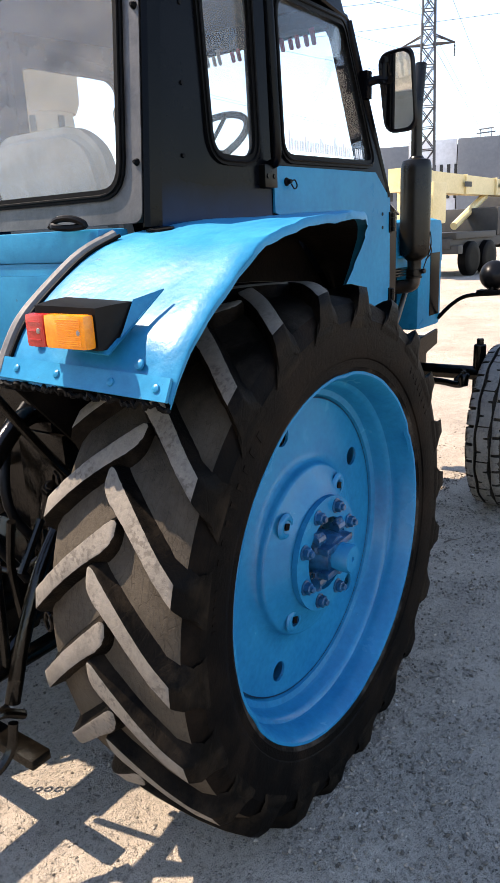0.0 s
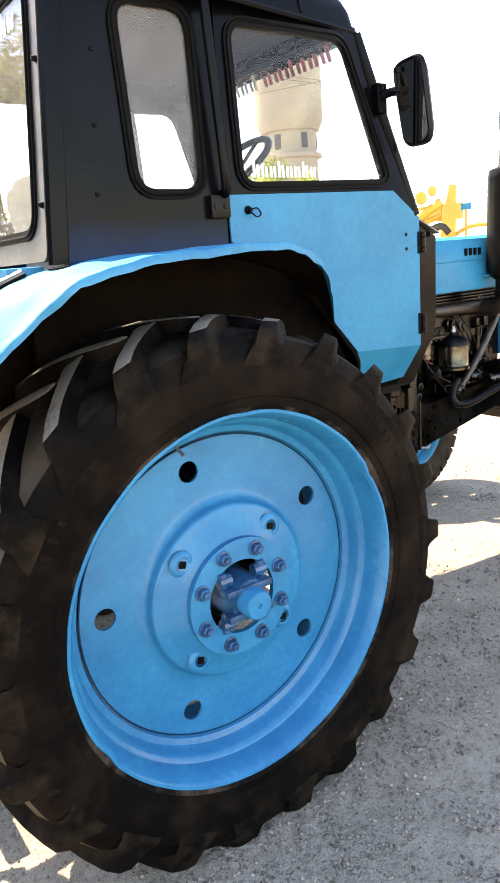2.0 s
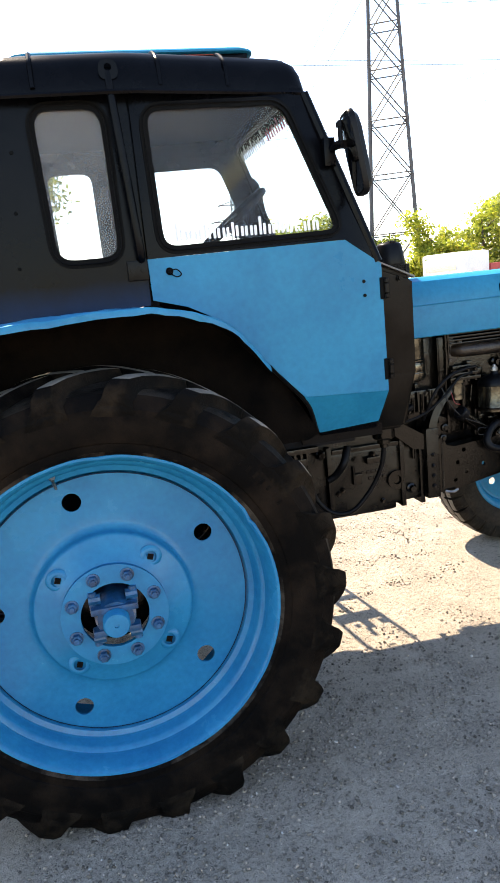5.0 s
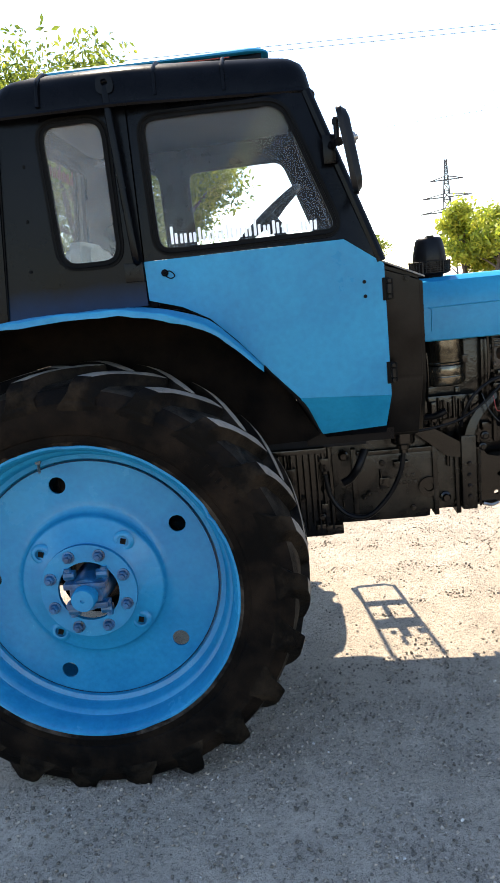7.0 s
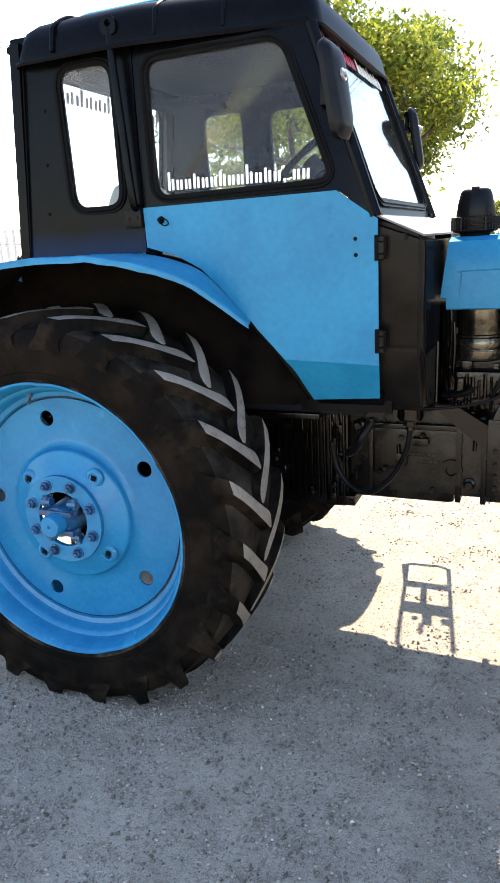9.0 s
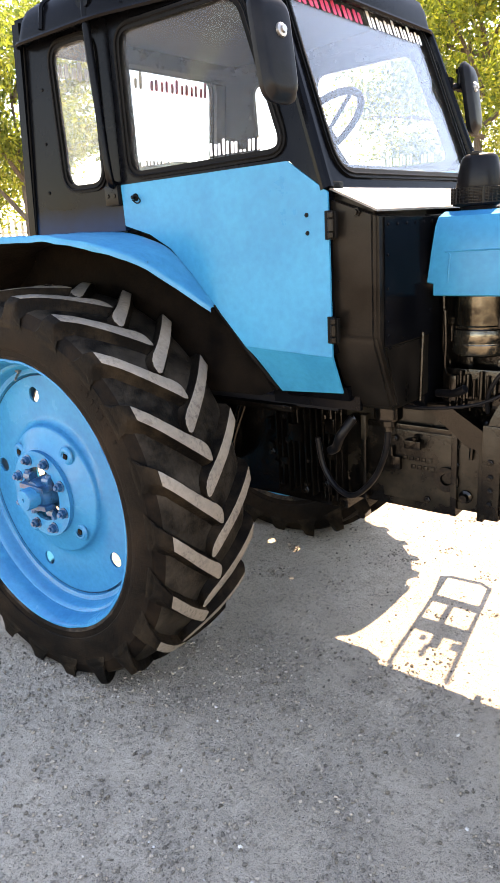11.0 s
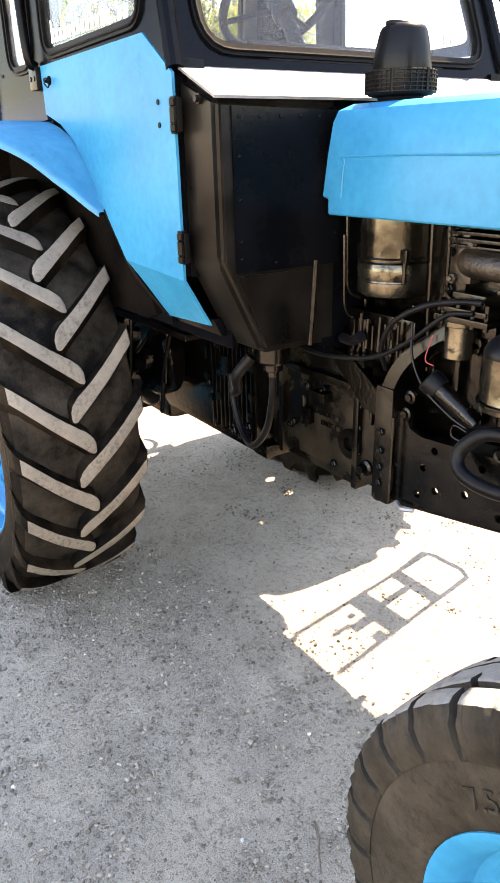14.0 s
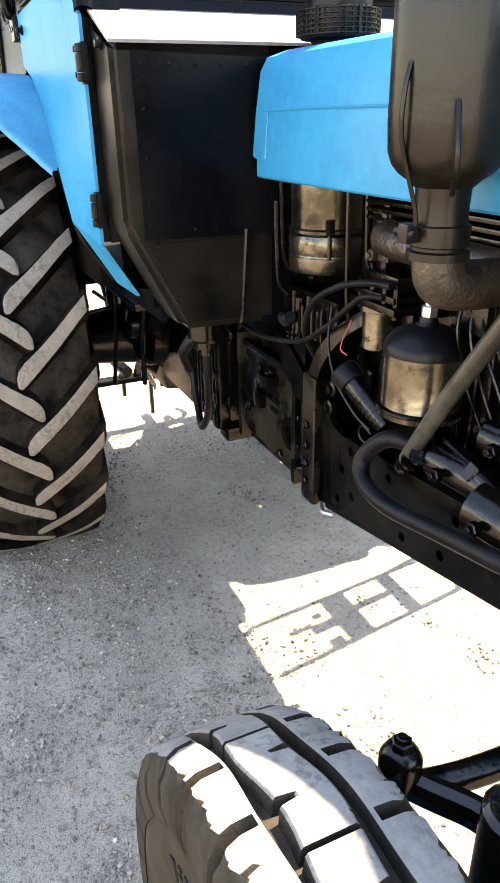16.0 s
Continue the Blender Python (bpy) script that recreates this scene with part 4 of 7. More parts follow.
def cab_side(s):
    inward = (0, s, 0)
    # black rear quarter with its window
    bm = B()
    quarter = [(-0.206, 1.558), (0.290, 1.590), (0.2915, 1.735), (0.292, 2.245), (-0.138, 2.245)]
    sheet(bm, quarter, [WIN_REAR], side_place(s, 0.004), (0, 0.022 * s, 0))
    q = part("side_panel", bm, BLACK_SIDE, tractor, "black-painted cab side panel with a tall window")
    window(q, WIN_REAR, side_place(s, 0.004), s, GLASS_DUSTY, inward)
    bm = B()
    for p0, p1 in (((-0.2045, 1.575), (-0.139, 2.245)),):
        a, b = Vector(side_place(s, 0.0)(*p0)), Vector(side_place(s, 0.0)(*p1))
        rod(bm, a, b, 0.004, seg=6)
    part("panel_seam", bm, SEAL, q)
    for x, z in ((-0.085, 1.905), (-0.07, 2.08), (-0.10, 1.74)):
        bm = B()
        turned(bm, side_place(s, 0.003)(x, z), (0, -s, 0), [(0, 0.006), (0.002, 0.005)], seg=8)
        part("screw", bm, SEAL, q)
    # door: blue lower sheet, black window frame
    bm = B()
    low = [(0.298, 1.605), (0.295, 1.735), (0.972, 1.742), (1.100, 1.652), (1.102, 1.205), (0.785, 1.222), (0.672, 1.345), (0.58, 1.448), (0.50, 1.525), (0.41, 1.573)]
    sheet(bm, low, [], side_place(s, -0.002), (0, 0.007 * s, 0))
    sheet(bm, [(0.785, 1.2215), (1.102, 1.2045), (1.088, 1.082), (0.858, 1.068)], [], side_place(s, -0.002), (0, 0.007 * s, 0))
    d = part("door", bm, BLUE, tractor, "sky-blue cab door, closed, with a black window frame", smooth=False)
    bm = B()
    sheet(bm, grown(low, -0.013), [], side_place(s, 0.007), (0, 0.022 * s, 0))
    part("inner_frame", bm, BLACK, d, "black inner frame of the door", smooth=False)
    bm = B()
    upper = [(0.297, 1.7365), (0.298, 2.242), (0.875, 2.242), (0.93, 2.12), (1.085, 1.690), (1.075, 1.672), (0.974, 1.7435)]
    sheet(bm, upper, [WIN_DOOR], side_place(s, 0.001), (0, 0.022 * s, 0))
    part("window_frame", bm, BLACK, d, "black door window frame")
    window(d, WIN_DOOR, side_place(s, 0.001), s, GLASS, inward)
    for hz in (1.567, 1.283):
        bm = B()
        c = Vector(side_place(s)(1.112, hz))
        box(bm, c.x - 0.022, c.x + 0.002, c.y - 0.006, c.y + 0.006, hz - 0.038, hz + 0.038, 0.003)
        box(bm, c.x - 0.002, c.x + 0.014, c.y - 0.006, c.y + 0.006, hz - 0.034, hz + 0.034, 0.003)
        hinge = part("hinge", bm, SEAL, d, "dark metal door hinge")
        for lo, hi in ((-0.034, -0.018), (-0.0165, 0.0165), (0.018, 0.034)):
            bm = B()
            rod(bm, c + Vector((0, -0.010 * s, lo)), c + Vector((0, -0.010 * s, hi)), 0.0085, seg=10, cham=0.002)
            part("hinge_knuckle", bm, BROWN_BLACK, hinge)
    for x, z in ((1.032, 1.549), (1.031, 1.597)):
        bm = B()
        turned(bm, side_place(s, -0.003)(x, z), (0, -s, 0), [(0, 0.0065), (0.0015, 0.006)], seg=10)
        part("screw_hole", bm, SEAL, d)
    bm = B()
    c = Vector(side_place(s)(0.362, 1.692))
    turned(bm, c, (0, -s, 0), [(0, 0.013), (0.006, 0.012), (0.010, 0.007), (0.02, 0.006)], seg=12)
    tube(bm, [c + Vector((0.0, -0.018 * s, 0)), c + Vector((0.02, -0.02 * s, 0.004)), c + Vector((0.035, -0.018 * s, -0.012)), c + Vector((0.02, -0.018 * s, -0.02)), c + Vector((0.0, -0.02 * s, -0.008))], 0.0022, 6, 5)
    part("door_lock", bm, SEAL, d, "small door lock with a wire loop")
    # sill below the door
    bm = B()
    a = side_place(s, 0.012)
    pts = [a(0.84, 1.10), a(0.87, 1.05), a(1.09, 1.05), a(1.10, 1.10)]
    rings(bm, [pts, [Vector(p) + Vector((0, 0.04 * s, 0)) for p in pts]])
    part("door_sill", bm, BLACK, tractor, "black sill below the door", smooth=False)
    bm = B()
    sheet(bm, [(0.80, 1.02), (1.12, 1.02), (1.12, 1.40), (0.74, 1.40)], [], lambda u, v: (u, -0.455 * s, v), (0, 0.015 * s, 0))
    part("kick_panel", bm, BLACK, tractor, "black inner panel behind the door's foot", smooth=False)
    bm = B()
    box(bm, 0.272, 0.320, min(-0.548 * s, -0.508 * s), max(-0.548 * s, -0.508 * s), 1.58, 2.24, 0.004)
    part("door_post", bm, BLACK, q, "black post behind the door's edge")
    bm = B()
    box(bm, 1.04, 1.098, min(-0.553 * s, -0.49 * s), max(-0.553 * s, -0.49 * s), 1.21, 1.68, 0.004)
    part("hinge_post", bm, BLACK, tractor, "black post inside the door's hinge edge")
    # pipe in front of the side window with a plate at its foot
    bm = B()
    tube(bm, [(0.243, -0.60 * s, 2.285), (0.246, -0.606 * s, 2.20), (0.262, -0.606 * s, 1.95), (0.274, -0.603 * s, 1.76), (0.275, -0.58 * s, 1.735)], 0.0135, 12, 5)
    g = part("gutter_pipe", bm, BLACK, tractor, "black pipe running down the door post")
    bm = B()
    box(bm, 0.228, 0.292, min(-0.568 * s, -0.592 * s), max(-0.568 * s, -0.592 * s), 1.672, 1.734, 0.004)
    part("foot_plate", bm, BROWN_BLACK, g)
    for x in (0.243, 0.275):
        bm = B()
        turned(bm, (x, -0.591 * s, 1.703), (0, -s, 0), [(0, 0.008), (0.004, 0.007)], seg=6)
        part("bolt", bm, BROWN_BLACK, g)
    bm = B()
    sheet(bm, rounded([(0.215, 2.262), (0.275, 2.262), (0.272, 2.318), (0.218, 2.318)], 0.026), [circle2(0.245, 2.296, 0.011, 12)], lambda u, v: (u, -0.612 * s, v), (0, 0.012 * s, 0))
    part("lifting_eye", bm, BLACK, g, "black lifting eye")
    # wheel-arch wall below the cab, dirt with shade in its colour
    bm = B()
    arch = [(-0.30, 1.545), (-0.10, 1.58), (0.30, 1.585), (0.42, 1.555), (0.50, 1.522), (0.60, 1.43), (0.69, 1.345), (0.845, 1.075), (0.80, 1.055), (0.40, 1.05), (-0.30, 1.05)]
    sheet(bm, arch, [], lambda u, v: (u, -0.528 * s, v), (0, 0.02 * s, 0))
    part("wheel_arch", bm, DIRT_AND_SHADE, tractor, "dirty wheel-arch panel, darkened for shade", smooth=False)
    bm = B()
    ed = glide([(0.668, -0.572 * s, 1.346), (0.74, -0.568 * s, 1.262), (0.80, -0.560 * s, 1.185), (0.845, -0.495 * s, 1.075)], 5)
    tube(bm, ed, 0.008, 6, 1)
    part("edge_rubber", bm, SEAL, d, "torn black edging")
    return d


right_door = cab_side(1)
left_door = cab_side(-1)

# roof: pressed black shell with ribs, blue hatch on top
bm = B()
outline = lambda e, f0: rounded([(-0.150 + e, -0.600 + e), (0.30, -0.612 + e), (0.905 - e, -0.505 + e), (0.905 - e, 0.505 - e), (0.30, 0.612 - e), (-0.150 + e, 0.600 - e)], f0, 5)
loops = [[(x, y, z) for x, y in outline(e, 0.06)] for e, z in ((0.05, 2.300), (0.030, 2.232), (0.012, 2.224), (0.0, 2.228), (0.0, 2.245), (0.010, 2.292), (0.024, 2.324), (0.05, 2.346), (0.10, 2.366), (0.18, 2.382), (0.25, 2.387))]
rings(bm, loops, cap=False)
bm.faces.new([bm.verts.new(p) for p in loops[-1]])
box(bm, -0.188, -0.10, -0.560, 0.560, 2.225, 2.322, 0.012)
roof = part("cab_roof", bm, BLACK, tractor, "black rounded sheet-metal cab roof with pressed ribs")
for s in (1, -1):
    bm = B()
    rim_pts = [(x, y, 2.226) for x, y in outline(-0.006, 0.06)]
    k = len(rim_pts) // 2
    tube(bm, rim_pts[:k + 1] if s > 0 else rim_pts[k:] + rim_pts[:1], 0.008, 6, 1)
    part("roof_gutter", bm, BLACK, roof)
    for x in (0.02, 0.40, 0.62):
        bm = B()
        yy = (0.612 if x < 0.3 else 0.612 - (x - 0.3) * 0.177) - 0.003
        tube(bm, [(x, -s * (yy - 0.0), 2.245), (x, -s * (yy - 0.010), 2.292), (x, -s * (yy - 0.024), 2.325), (x, -s * (yy - 0.10), 2.367), (x, -s * (yy - 0.17), 2.381)], 0.0075, 8, 5)
        part("roof_rib", bm, BLACK, roof)
bm = B()
lid = lambda e: rounded([(-0.05 + e, -0.37 + e), (0.775 - e, -0.37 + e), (0.775 - e, 0.37 - e), (-0.05 + e, 0.37 - e)], 0.07, 6)
rings(bm, [[(x, y, z) for x, y in lid(e)] for e, z in ((0.006, 2.403), (0.0, 2.407), (0.0, 2.413), (0.010, 2.420), (0.03, 2.425))])
part("roof_hatch", bm, BLUE, roof, "blue roof hatch lid")
bm = B()
box(bm, 0.0, 0.75, -0.350, 0.350, 2.36, 2.404, 0.004)
part("hatch_seal", bm, BLACK, roof, "black collar below the hatch")
bm = B()
box(bm, 0.05, 0.64, -0.353, 0.353, 2.399, 2.4025, 0.001)
part("hatch_trim", bm, RED_PAINT, roof, "thin red strip below the hatch")
bm = B()
rings(bm, [[(x, y, z) for x, y in outline(0.035, 0.06)] for z in (2.288, 2.300)])
part("roof_lining", bm, DARK_INSIDE, roof, "dark roof lining")

# rear wall with its window
REAR = lambda y, z: (-0.252 + (z - 1.57) * 0.098, y, z)
WIN_BACK = rounded([(-0.495, 2.245), (0.495, 2.245), (0.495, 1.655), (-0.495, 1.655)], 0.07)
bm = B()
sheet(bm, rounded([(-0.558, 2.30), (0.558, 2.30), (0.558, 1.585), (-0.558, 1.585)], 0.03), [WIN_BACK], REAR, (0.03, 0, 0))
rear_wall = part("rear_wall", bm, DUSTY_BLACK, tractor, "dusty black rear cab frame round the back window")
for s in (1, -1):
    bm = B()
    rings(bm, [[Vector((REAR(0, z)[0] + dx, -s * yy, z)) for dx, yy in ((0.004, 0.556), (0.000, 0.566), (0.006, 0.579), (0.046, 0.581), (0.046, 0.556))] for z in (1.575, 1.9, 2.285, 2.300)])
    part("rear_post", bm, BLACK, rear_wall, "black rear corner post")
    for z in (1.72, 2.05):
        bm = B()
        turned(bm, REAR(-0.545 * s, z), (-1, 0, 0.1), [(0, 0.009), (0.006, 0.007), (0.012, 0.004)], seg=8)
        part("stud", bm, SEAL, rear_wall)
    bm = B()
    rod(bm, REAR(-0.535 * s, 2.285), Vector(REAR(-0.535 * s, 2.285)) + Vector((-0.03, 0, 0.01)), 0.014, seg=8)
    part("hinge_knuckle", bm, SEAL, rear_wall)
window(rear_wall, WIN_BACK, REAR, 1, GLASS_DUSTY, (1, 0, 0))
bm = B()
box(bm, -0.34, -0.24, -0.50, 0.50, 1.50, 1.575, 0.01)
part("rear_ledge", bm, BLUE_OLD, tractor, "blue ledge below the back window")
bm = B()
box(bm, -0.335, -0.315, -0.46, 0.46, 1.24, 1.50, 0.006)
lower_back = part("rear_panel", bm, BLUE_OLD, tractor, "worn blue panel below the back window")
bm = B()
box(bm, -0.341, -0.334, -0.38, 0.02, 1.27, 1.47, 0.006)
part("hatch_panel", bm, BLUE_OLD, lower_back)
bm = B()
tube(bm, [(-0.36, -0.36, 1.585), (-0.37, -0.40, 1.60), (-0.36, -0.44, 1.60), (-0.35, -0.47, 1.585), (-0.36, -0.43, 1.58), (-0.38, -0.40, 1.583), (-0.36, -0.37, 1.59)], 0.008, 8, 5)
part("cable_loop", bm, HOSE, tractor, "looped dark cable on the ledge")

# front: windscreen and the stepped cowl below it
SHIELD = lambda y, z: (1.092 - (z - 1.655) * 0.365, y * (1 - max(0, z - 1.7) * 0.05), z)
WIN_FRONT = rounded([(-0.462, 2.250), (0.462, 2.250), (0.480, 1.705), (-0.480, 1.705)], 0.08)
bm = B()
sheet(bm, [(-0.555, 1.655), (0.555, 1.655), (0.53, 2.225), (0.50, 2.275), (-0.50, 2.275), (-0.53, 2.225)], [WIN_FRONT], SHIELD, (-0.028, 0, 0.0))
front_wall = part("windscreen_frame", bm, BLACK, tractor, "black windscreen frame")
window(front_wall, WIN_FRONT, SHIELD, 1, GLASS, (-0.95, 0, -0.3))
for s in (1, -1):
    bm = B()
    a, b = Vector(SHIELD(-0.562 * s, 1.66)), Vector(SHIELD(-0.520 * s, 2.225))
    rod(bm, a, b, 0.020, seg=10)
    part("corner_post", bm, BLACK, front_wall)
    # cowl: prism with its lower corner cut away
    bm = B()
    face = [(-0.553, 1.598), (-0.20, 1.588), (-0.20, 1.02), (-0.435, 1.025), (-0.551, 1.255)]
    lo = [Vector((1.232 if z > 1.23 else 1.228, s * y, z)) for y, z in face]
    hi = [Vector((1.065, s * y, z + (0.062 if i < 2 else 0))) for i, (y, z) in enumerate(face)]
    rings(bm, [lo, hi])
    bmesh.ops.bevel(bm, geom=[e for e in bm.edges], offset=0.016, segments=3, affect="EDGES")
    cowl = part("front_cowl", bm, BROWN_BLACK, tractor, "dark painted cowl panel ahead of the door")
    bm = B()
    fl = [(-0.514, 1.580), (-0.205, 1.572), (-0.205, 1.226), (-0.511, 1.231)]
    rings(bm, [[(1.2325, s * y, z) for y, z in fl], [(1.2365, s * y, z) for y, z in fl]])
    part("cover_plate", bm, BLACK, cowl, "black riveted cover plate", smooth=False)
    bm = B()
    fl = [(-0.503, 1.223), (-0.285, 1.219), (-0.285, 1.042), (-0.428, 1.045)]
    rings(bm, [[(1.2300, s * y, z) for y, z in fl], [(1.2345, s * y, z) for y, z in fl]])
    part("cover_plate", bm, BROWN_BLACK, cowl, "scuffed brown-black lower cover plate", smooth=False)
    rv = [(-0.495 + 0.055 * i, 1.560) for i in range(6)] + [(-0.497, 1.48), (-0.497, 1.39), (-0.497, 1.30), (-0.497, 1.262), (-0.40, 1.246), (-0.28, 1.236), (-0.485, 1.225), (-0.22, 1.40), (-0.22, 1.30)]
    for y, z in rv:
        bm = B()
        turned(bm, (1.2355, s * y, z), (1, 0, 0), [(0, 0.0048), (0.003, 0.0042), (0.0045, 0.002)], seg=8)
        part("rivet", bm, BLACK, cowl)
    bm = B()
    turned(bm, (1.175, -0.556 * s, 1.596), (0, -s, 0), [(0, 0.013), (0.004, 0.012)], seg=6)
    turned(bm, (1.175, -0.559 * s, 1.596), (0, -s, 0), [(0, 0.008), (0.008, 0.007)], seg=10)
    part("bolt", bm, BROWN_BLACK, cowl)
    bm = B()
    rod(bm, (1.243, -0.285 * s, 1.24), (1.243, -0.300 * s, 1.03), 0.006, seg=8)
    part("cowl_rod", bm, OILY_TAN, cowl)
    bm = B()
    turned(bm, (1.165, -0.36 * s, 1.02), (0, 0, -1), [(-0.01, 0.045), (0.035, 0.045), (0.042, 0.040), (0.046, 0.026), (0.062, 0.026), (0.066, 0.016), (0.08, 0.016)], seg=24)
    part("cab_mount", bm, OILY_TAN, cowl, "rubber and steel cab mount")
# black sheet, coloured pale for dust and the glare of sky and sun
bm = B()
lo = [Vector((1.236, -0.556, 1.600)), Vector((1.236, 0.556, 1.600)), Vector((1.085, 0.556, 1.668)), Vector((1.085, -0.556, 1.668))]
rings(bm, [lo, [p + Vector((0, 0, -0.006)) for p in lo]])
part("cowl_top", bm, DUSTY_GLARE, tractor, "sloping black sheet below the windscreen, pale with dust and painted glare", smooth=False)
bm = B()
box(bm, 1.10, 1.226, -0.235, 0.235, 0.98, 1.58, 0.005)
part("firewall", bm, BLACK, tractor, "black bulkhead behind the engine")

# stickers on the panes: brand words as plain bars
def sticker(parent, place, start, along, height, words, mats, depth):
    """Rows of plain rounded bars, two slim ones for a character; the heights follow the word's outline."""
    u = start[0]
    for (length, heights), m in zip(words, mats):
        w = length / len(heights)
        for i, h in enumerate(heights):
            for x0, x1, hh in ((0.10, 0.40, h), (0.54, 0.84, min(h, 0.62))):
                lo = [Vector(place(u + along * p[0], start[1] + p[1])) for p in rounded([((i + x0) * w, 0), ((i + x1) * w, 0), ((i + x1) * w, hh * height), ((i + x0) * w, hh * height)], w * 0.12, 3)]
                bm = B()
                rings(bm, [lo, [p + Vector(depth) for p in lo]])
                part("letter_bar", bm, m, parent, smooth=False)
        u += along * (length + 0.03)


script = (1.0, 0.55, 0.55, 0.8, 0.55, 0.55, 0.8, 0.55, 0.55, 1.0, 0.55, 0.75, 0.55, 0.12, 0.55, 0.55)
block = (1.0, 0.72, 0.72, 0.9, 0.72, 0.72)
block_2 = (1.0, 0.72, 0.72, 1.0, 0.72, 0.9, 0.72)
for s, d in ((1, right_door), (-1, left_door)):
    sticker(d, lambda a, b, s=s: Vector(side_place(s, 0.001)(a, b)) + Vector((0, 0.003 * s, 0)), (0.392, 1.783), 1, 0.058, [(0.50, script)], [STICKER_WHITE], (0, 0.0008 * s, 0))
sticker(rear_wall, lambda a, b: Vector(REAR(a, b)) + Vector((0.003, 0, 0)), (0.46, 2.160), -1, 0.066, [(0.38, block), (0.45, block_2)], [STICKER_RED, STICKER_WHITE], (0.0008, 0, 0))
sticker(front_wall, lambda a, b: Vector(SHIELD(a, b)) + Vector((-0.003, 0, 0)), (-0.40, 2.178), 1, 0.058, [(0.40, block), (0.42, block_2)], [STICKER_RED, STICKER_WHITE], (-0.0008, 0, 0))

# inside: seat, steering wheel, dashboard
bm = B()
box(bm, 0.02, 0.46, -0.25, 0.25, 1.38, 1.50, 0.04)
seat = part("driver_seat", bm, CREAM, tractor, "driver's seat with a dusty beige cover")
bm = B()
pts = rounded([(-0.26, 1.46), (0.26, 1.46), (0.24, 1.80), (0.16, 1.86), (-0.16, 1.86), (-0.24, 1.80)], 0.09)
sheet(bm, pts, [], lambda u, v: (-0.01 - (v - 1.46) * 0.22, u, v), (0.10, 0, 0))
bmesh.ops.bevel(bm, geom=[e for e in bm.edges if e.calc_face_angle(0) > 0.8], offset=0.03, segments=3, affect="EDGES")
part("backrest", bm, CREAM, seat, "rounded beige backrest")
bm = B()
box(bm, -0.02, 0.40, -0.16, 0.16, 1.03, 1.38, 0.02)
part("seat_base", bm, DARK_INSIDE, seat)
bm = B()
c, ax = Vector((0.715, 0.0, 1.885)), Vector((-0.62, 0, 0.78)).normalized()
_, u, w = frame_of(ax)
tube(bm, [c + (u * math.cos(2 * math.pi * i / 28) + w * math.sin(2 * math.pi * i / 28)) * 0.172 for i in range(29)], 0.013, 10, 1)
for i in range(3):
    a = 2 * math.pi * i / 3 + 0.5
    rod(bm, c - ax * 0.03, c + (u * math.cos(a) + w * math.sin(a)) * 0.172, 0.008, seg=8)
rod(bm, c - ax * 0.06, c + ax * 0.01, 0.035, seg=14)
steer = part("steering_wheel", bm, PLASTIC, tractor, "black three-spoke steering wheel")
bm = B()
rod(bm, c - ax * 0.03, (1.0, 0, 1.48), 0.022, seg=12)
part("steering_column", bm, PLASTIC, steer)
bm = B()
loops = [[(0.92, y, 1.30), (1.08, y, 1.30), (1.08, y, 1.70), (0.99, y, 1.74), (0.92, y, 1.62)] for y in (-0.30, 0.30)]
rings(bm, loops)
part("dashboard", bm, DARK_INSIDE, tractor, "dark dashboard", smooth=False)

# mirrors on the front corners
for s in (1, -1):
    bm = B()
    tube(bm, [(0.945, -0.545 * s, 2.035), (0.965, -0.585 * s, 2.045), (0.975, -0.62 * s, 2.04)], 0.014, 8, 4)
    box(bm, 0.925, 0.965, min(-0.53 * s, -0.565 * s), max(-0.53 * s, -0.565 * s), 1.985, 2.075, 0.004)
    rod(bm, (0.968, -0.61 * s, 2.03), (0.968, -0.61 * s, 2.115), 0.009, seg=8)
    rod(bm, (0.968, -0.61 * s, 2.095), (0.968, -0.61 * s, 2.11), 0.014, seg=6)
    arm = part("mirror_arm", bm, BLACK, tractor, "black mirror bracket")
    m = pose(1.002, -0.652 * s, 2.005, 0, -9, -6 * s)
    bm = B()
    shape = rounded([(-0.066, -0.134), (0.062, -0.134), (0.072, 0.128), (-0.066, 0.134)], 0.046)
    loops = [[m @ Vector((dx, p[0] * k, p[1] * k)) for p in shape] for dx, k in ((-0.013, 0.90), (-0.016, 0.97), (-0.008, 1.0), (0.000, 1.0), (0.003, 0.95), (0.014, 0.87), (0.020, 0.72))]
    rings(bm, loops)
    sh = part("wing_mirror", bm, PLASTIC, arm, "black plastic wing mirror")
    bm = B()
    rings(bm, [[m @ Vector((dx, p[0] * 0.88, p[1] * 0.90)) for p in shape] for dx in (-0.0135, -0.0162)])
    part("mirror_glass", bm, MIRROR, arm, "mirror glass", smooth=False)
    bm = B()
    turned(bm, m @ Vector((0.018, 0.01 * s, 0.035)), m.to_3x3() @ Vector((1, 0, 0)), [(0, 0.019), (0.008, 0.017), (0.010, 0.010), (0.016, 0.009)], seg=14)
    part("pivot", bm, STEEL, arm)

# ---- bonnet ----
bm = B()
sec = [(-0.2675, 1.350), (-0.2680, 1.384), (-0.2680, 1.388), (-0.264, 1.475), (-0.257, 1.545), (-0.244, 1.570), (-0.20, 1.584), (0.20, 1.584), (0.244, 1.570), (0.257, 1.545), (0.264, 1.475), (0.2680, 1.388), (0.2680, 1.384), (0.2675, 1.350)]
xs = [1.246, 1.33, 1.6, 2.0, 2.30, 2.58]
rows = []
for x in xs:
    rows.append([Vector((x + ((0.02 if z < 1.386 else 0.12 * (z - 1.388)) if x < 1.31 else 0), y * (0.88 if x > 2.2 else 0.96 if x > 1.9 else 1.0), z + (0.004 if x > 2.2 else 0))) for y, z in sec])
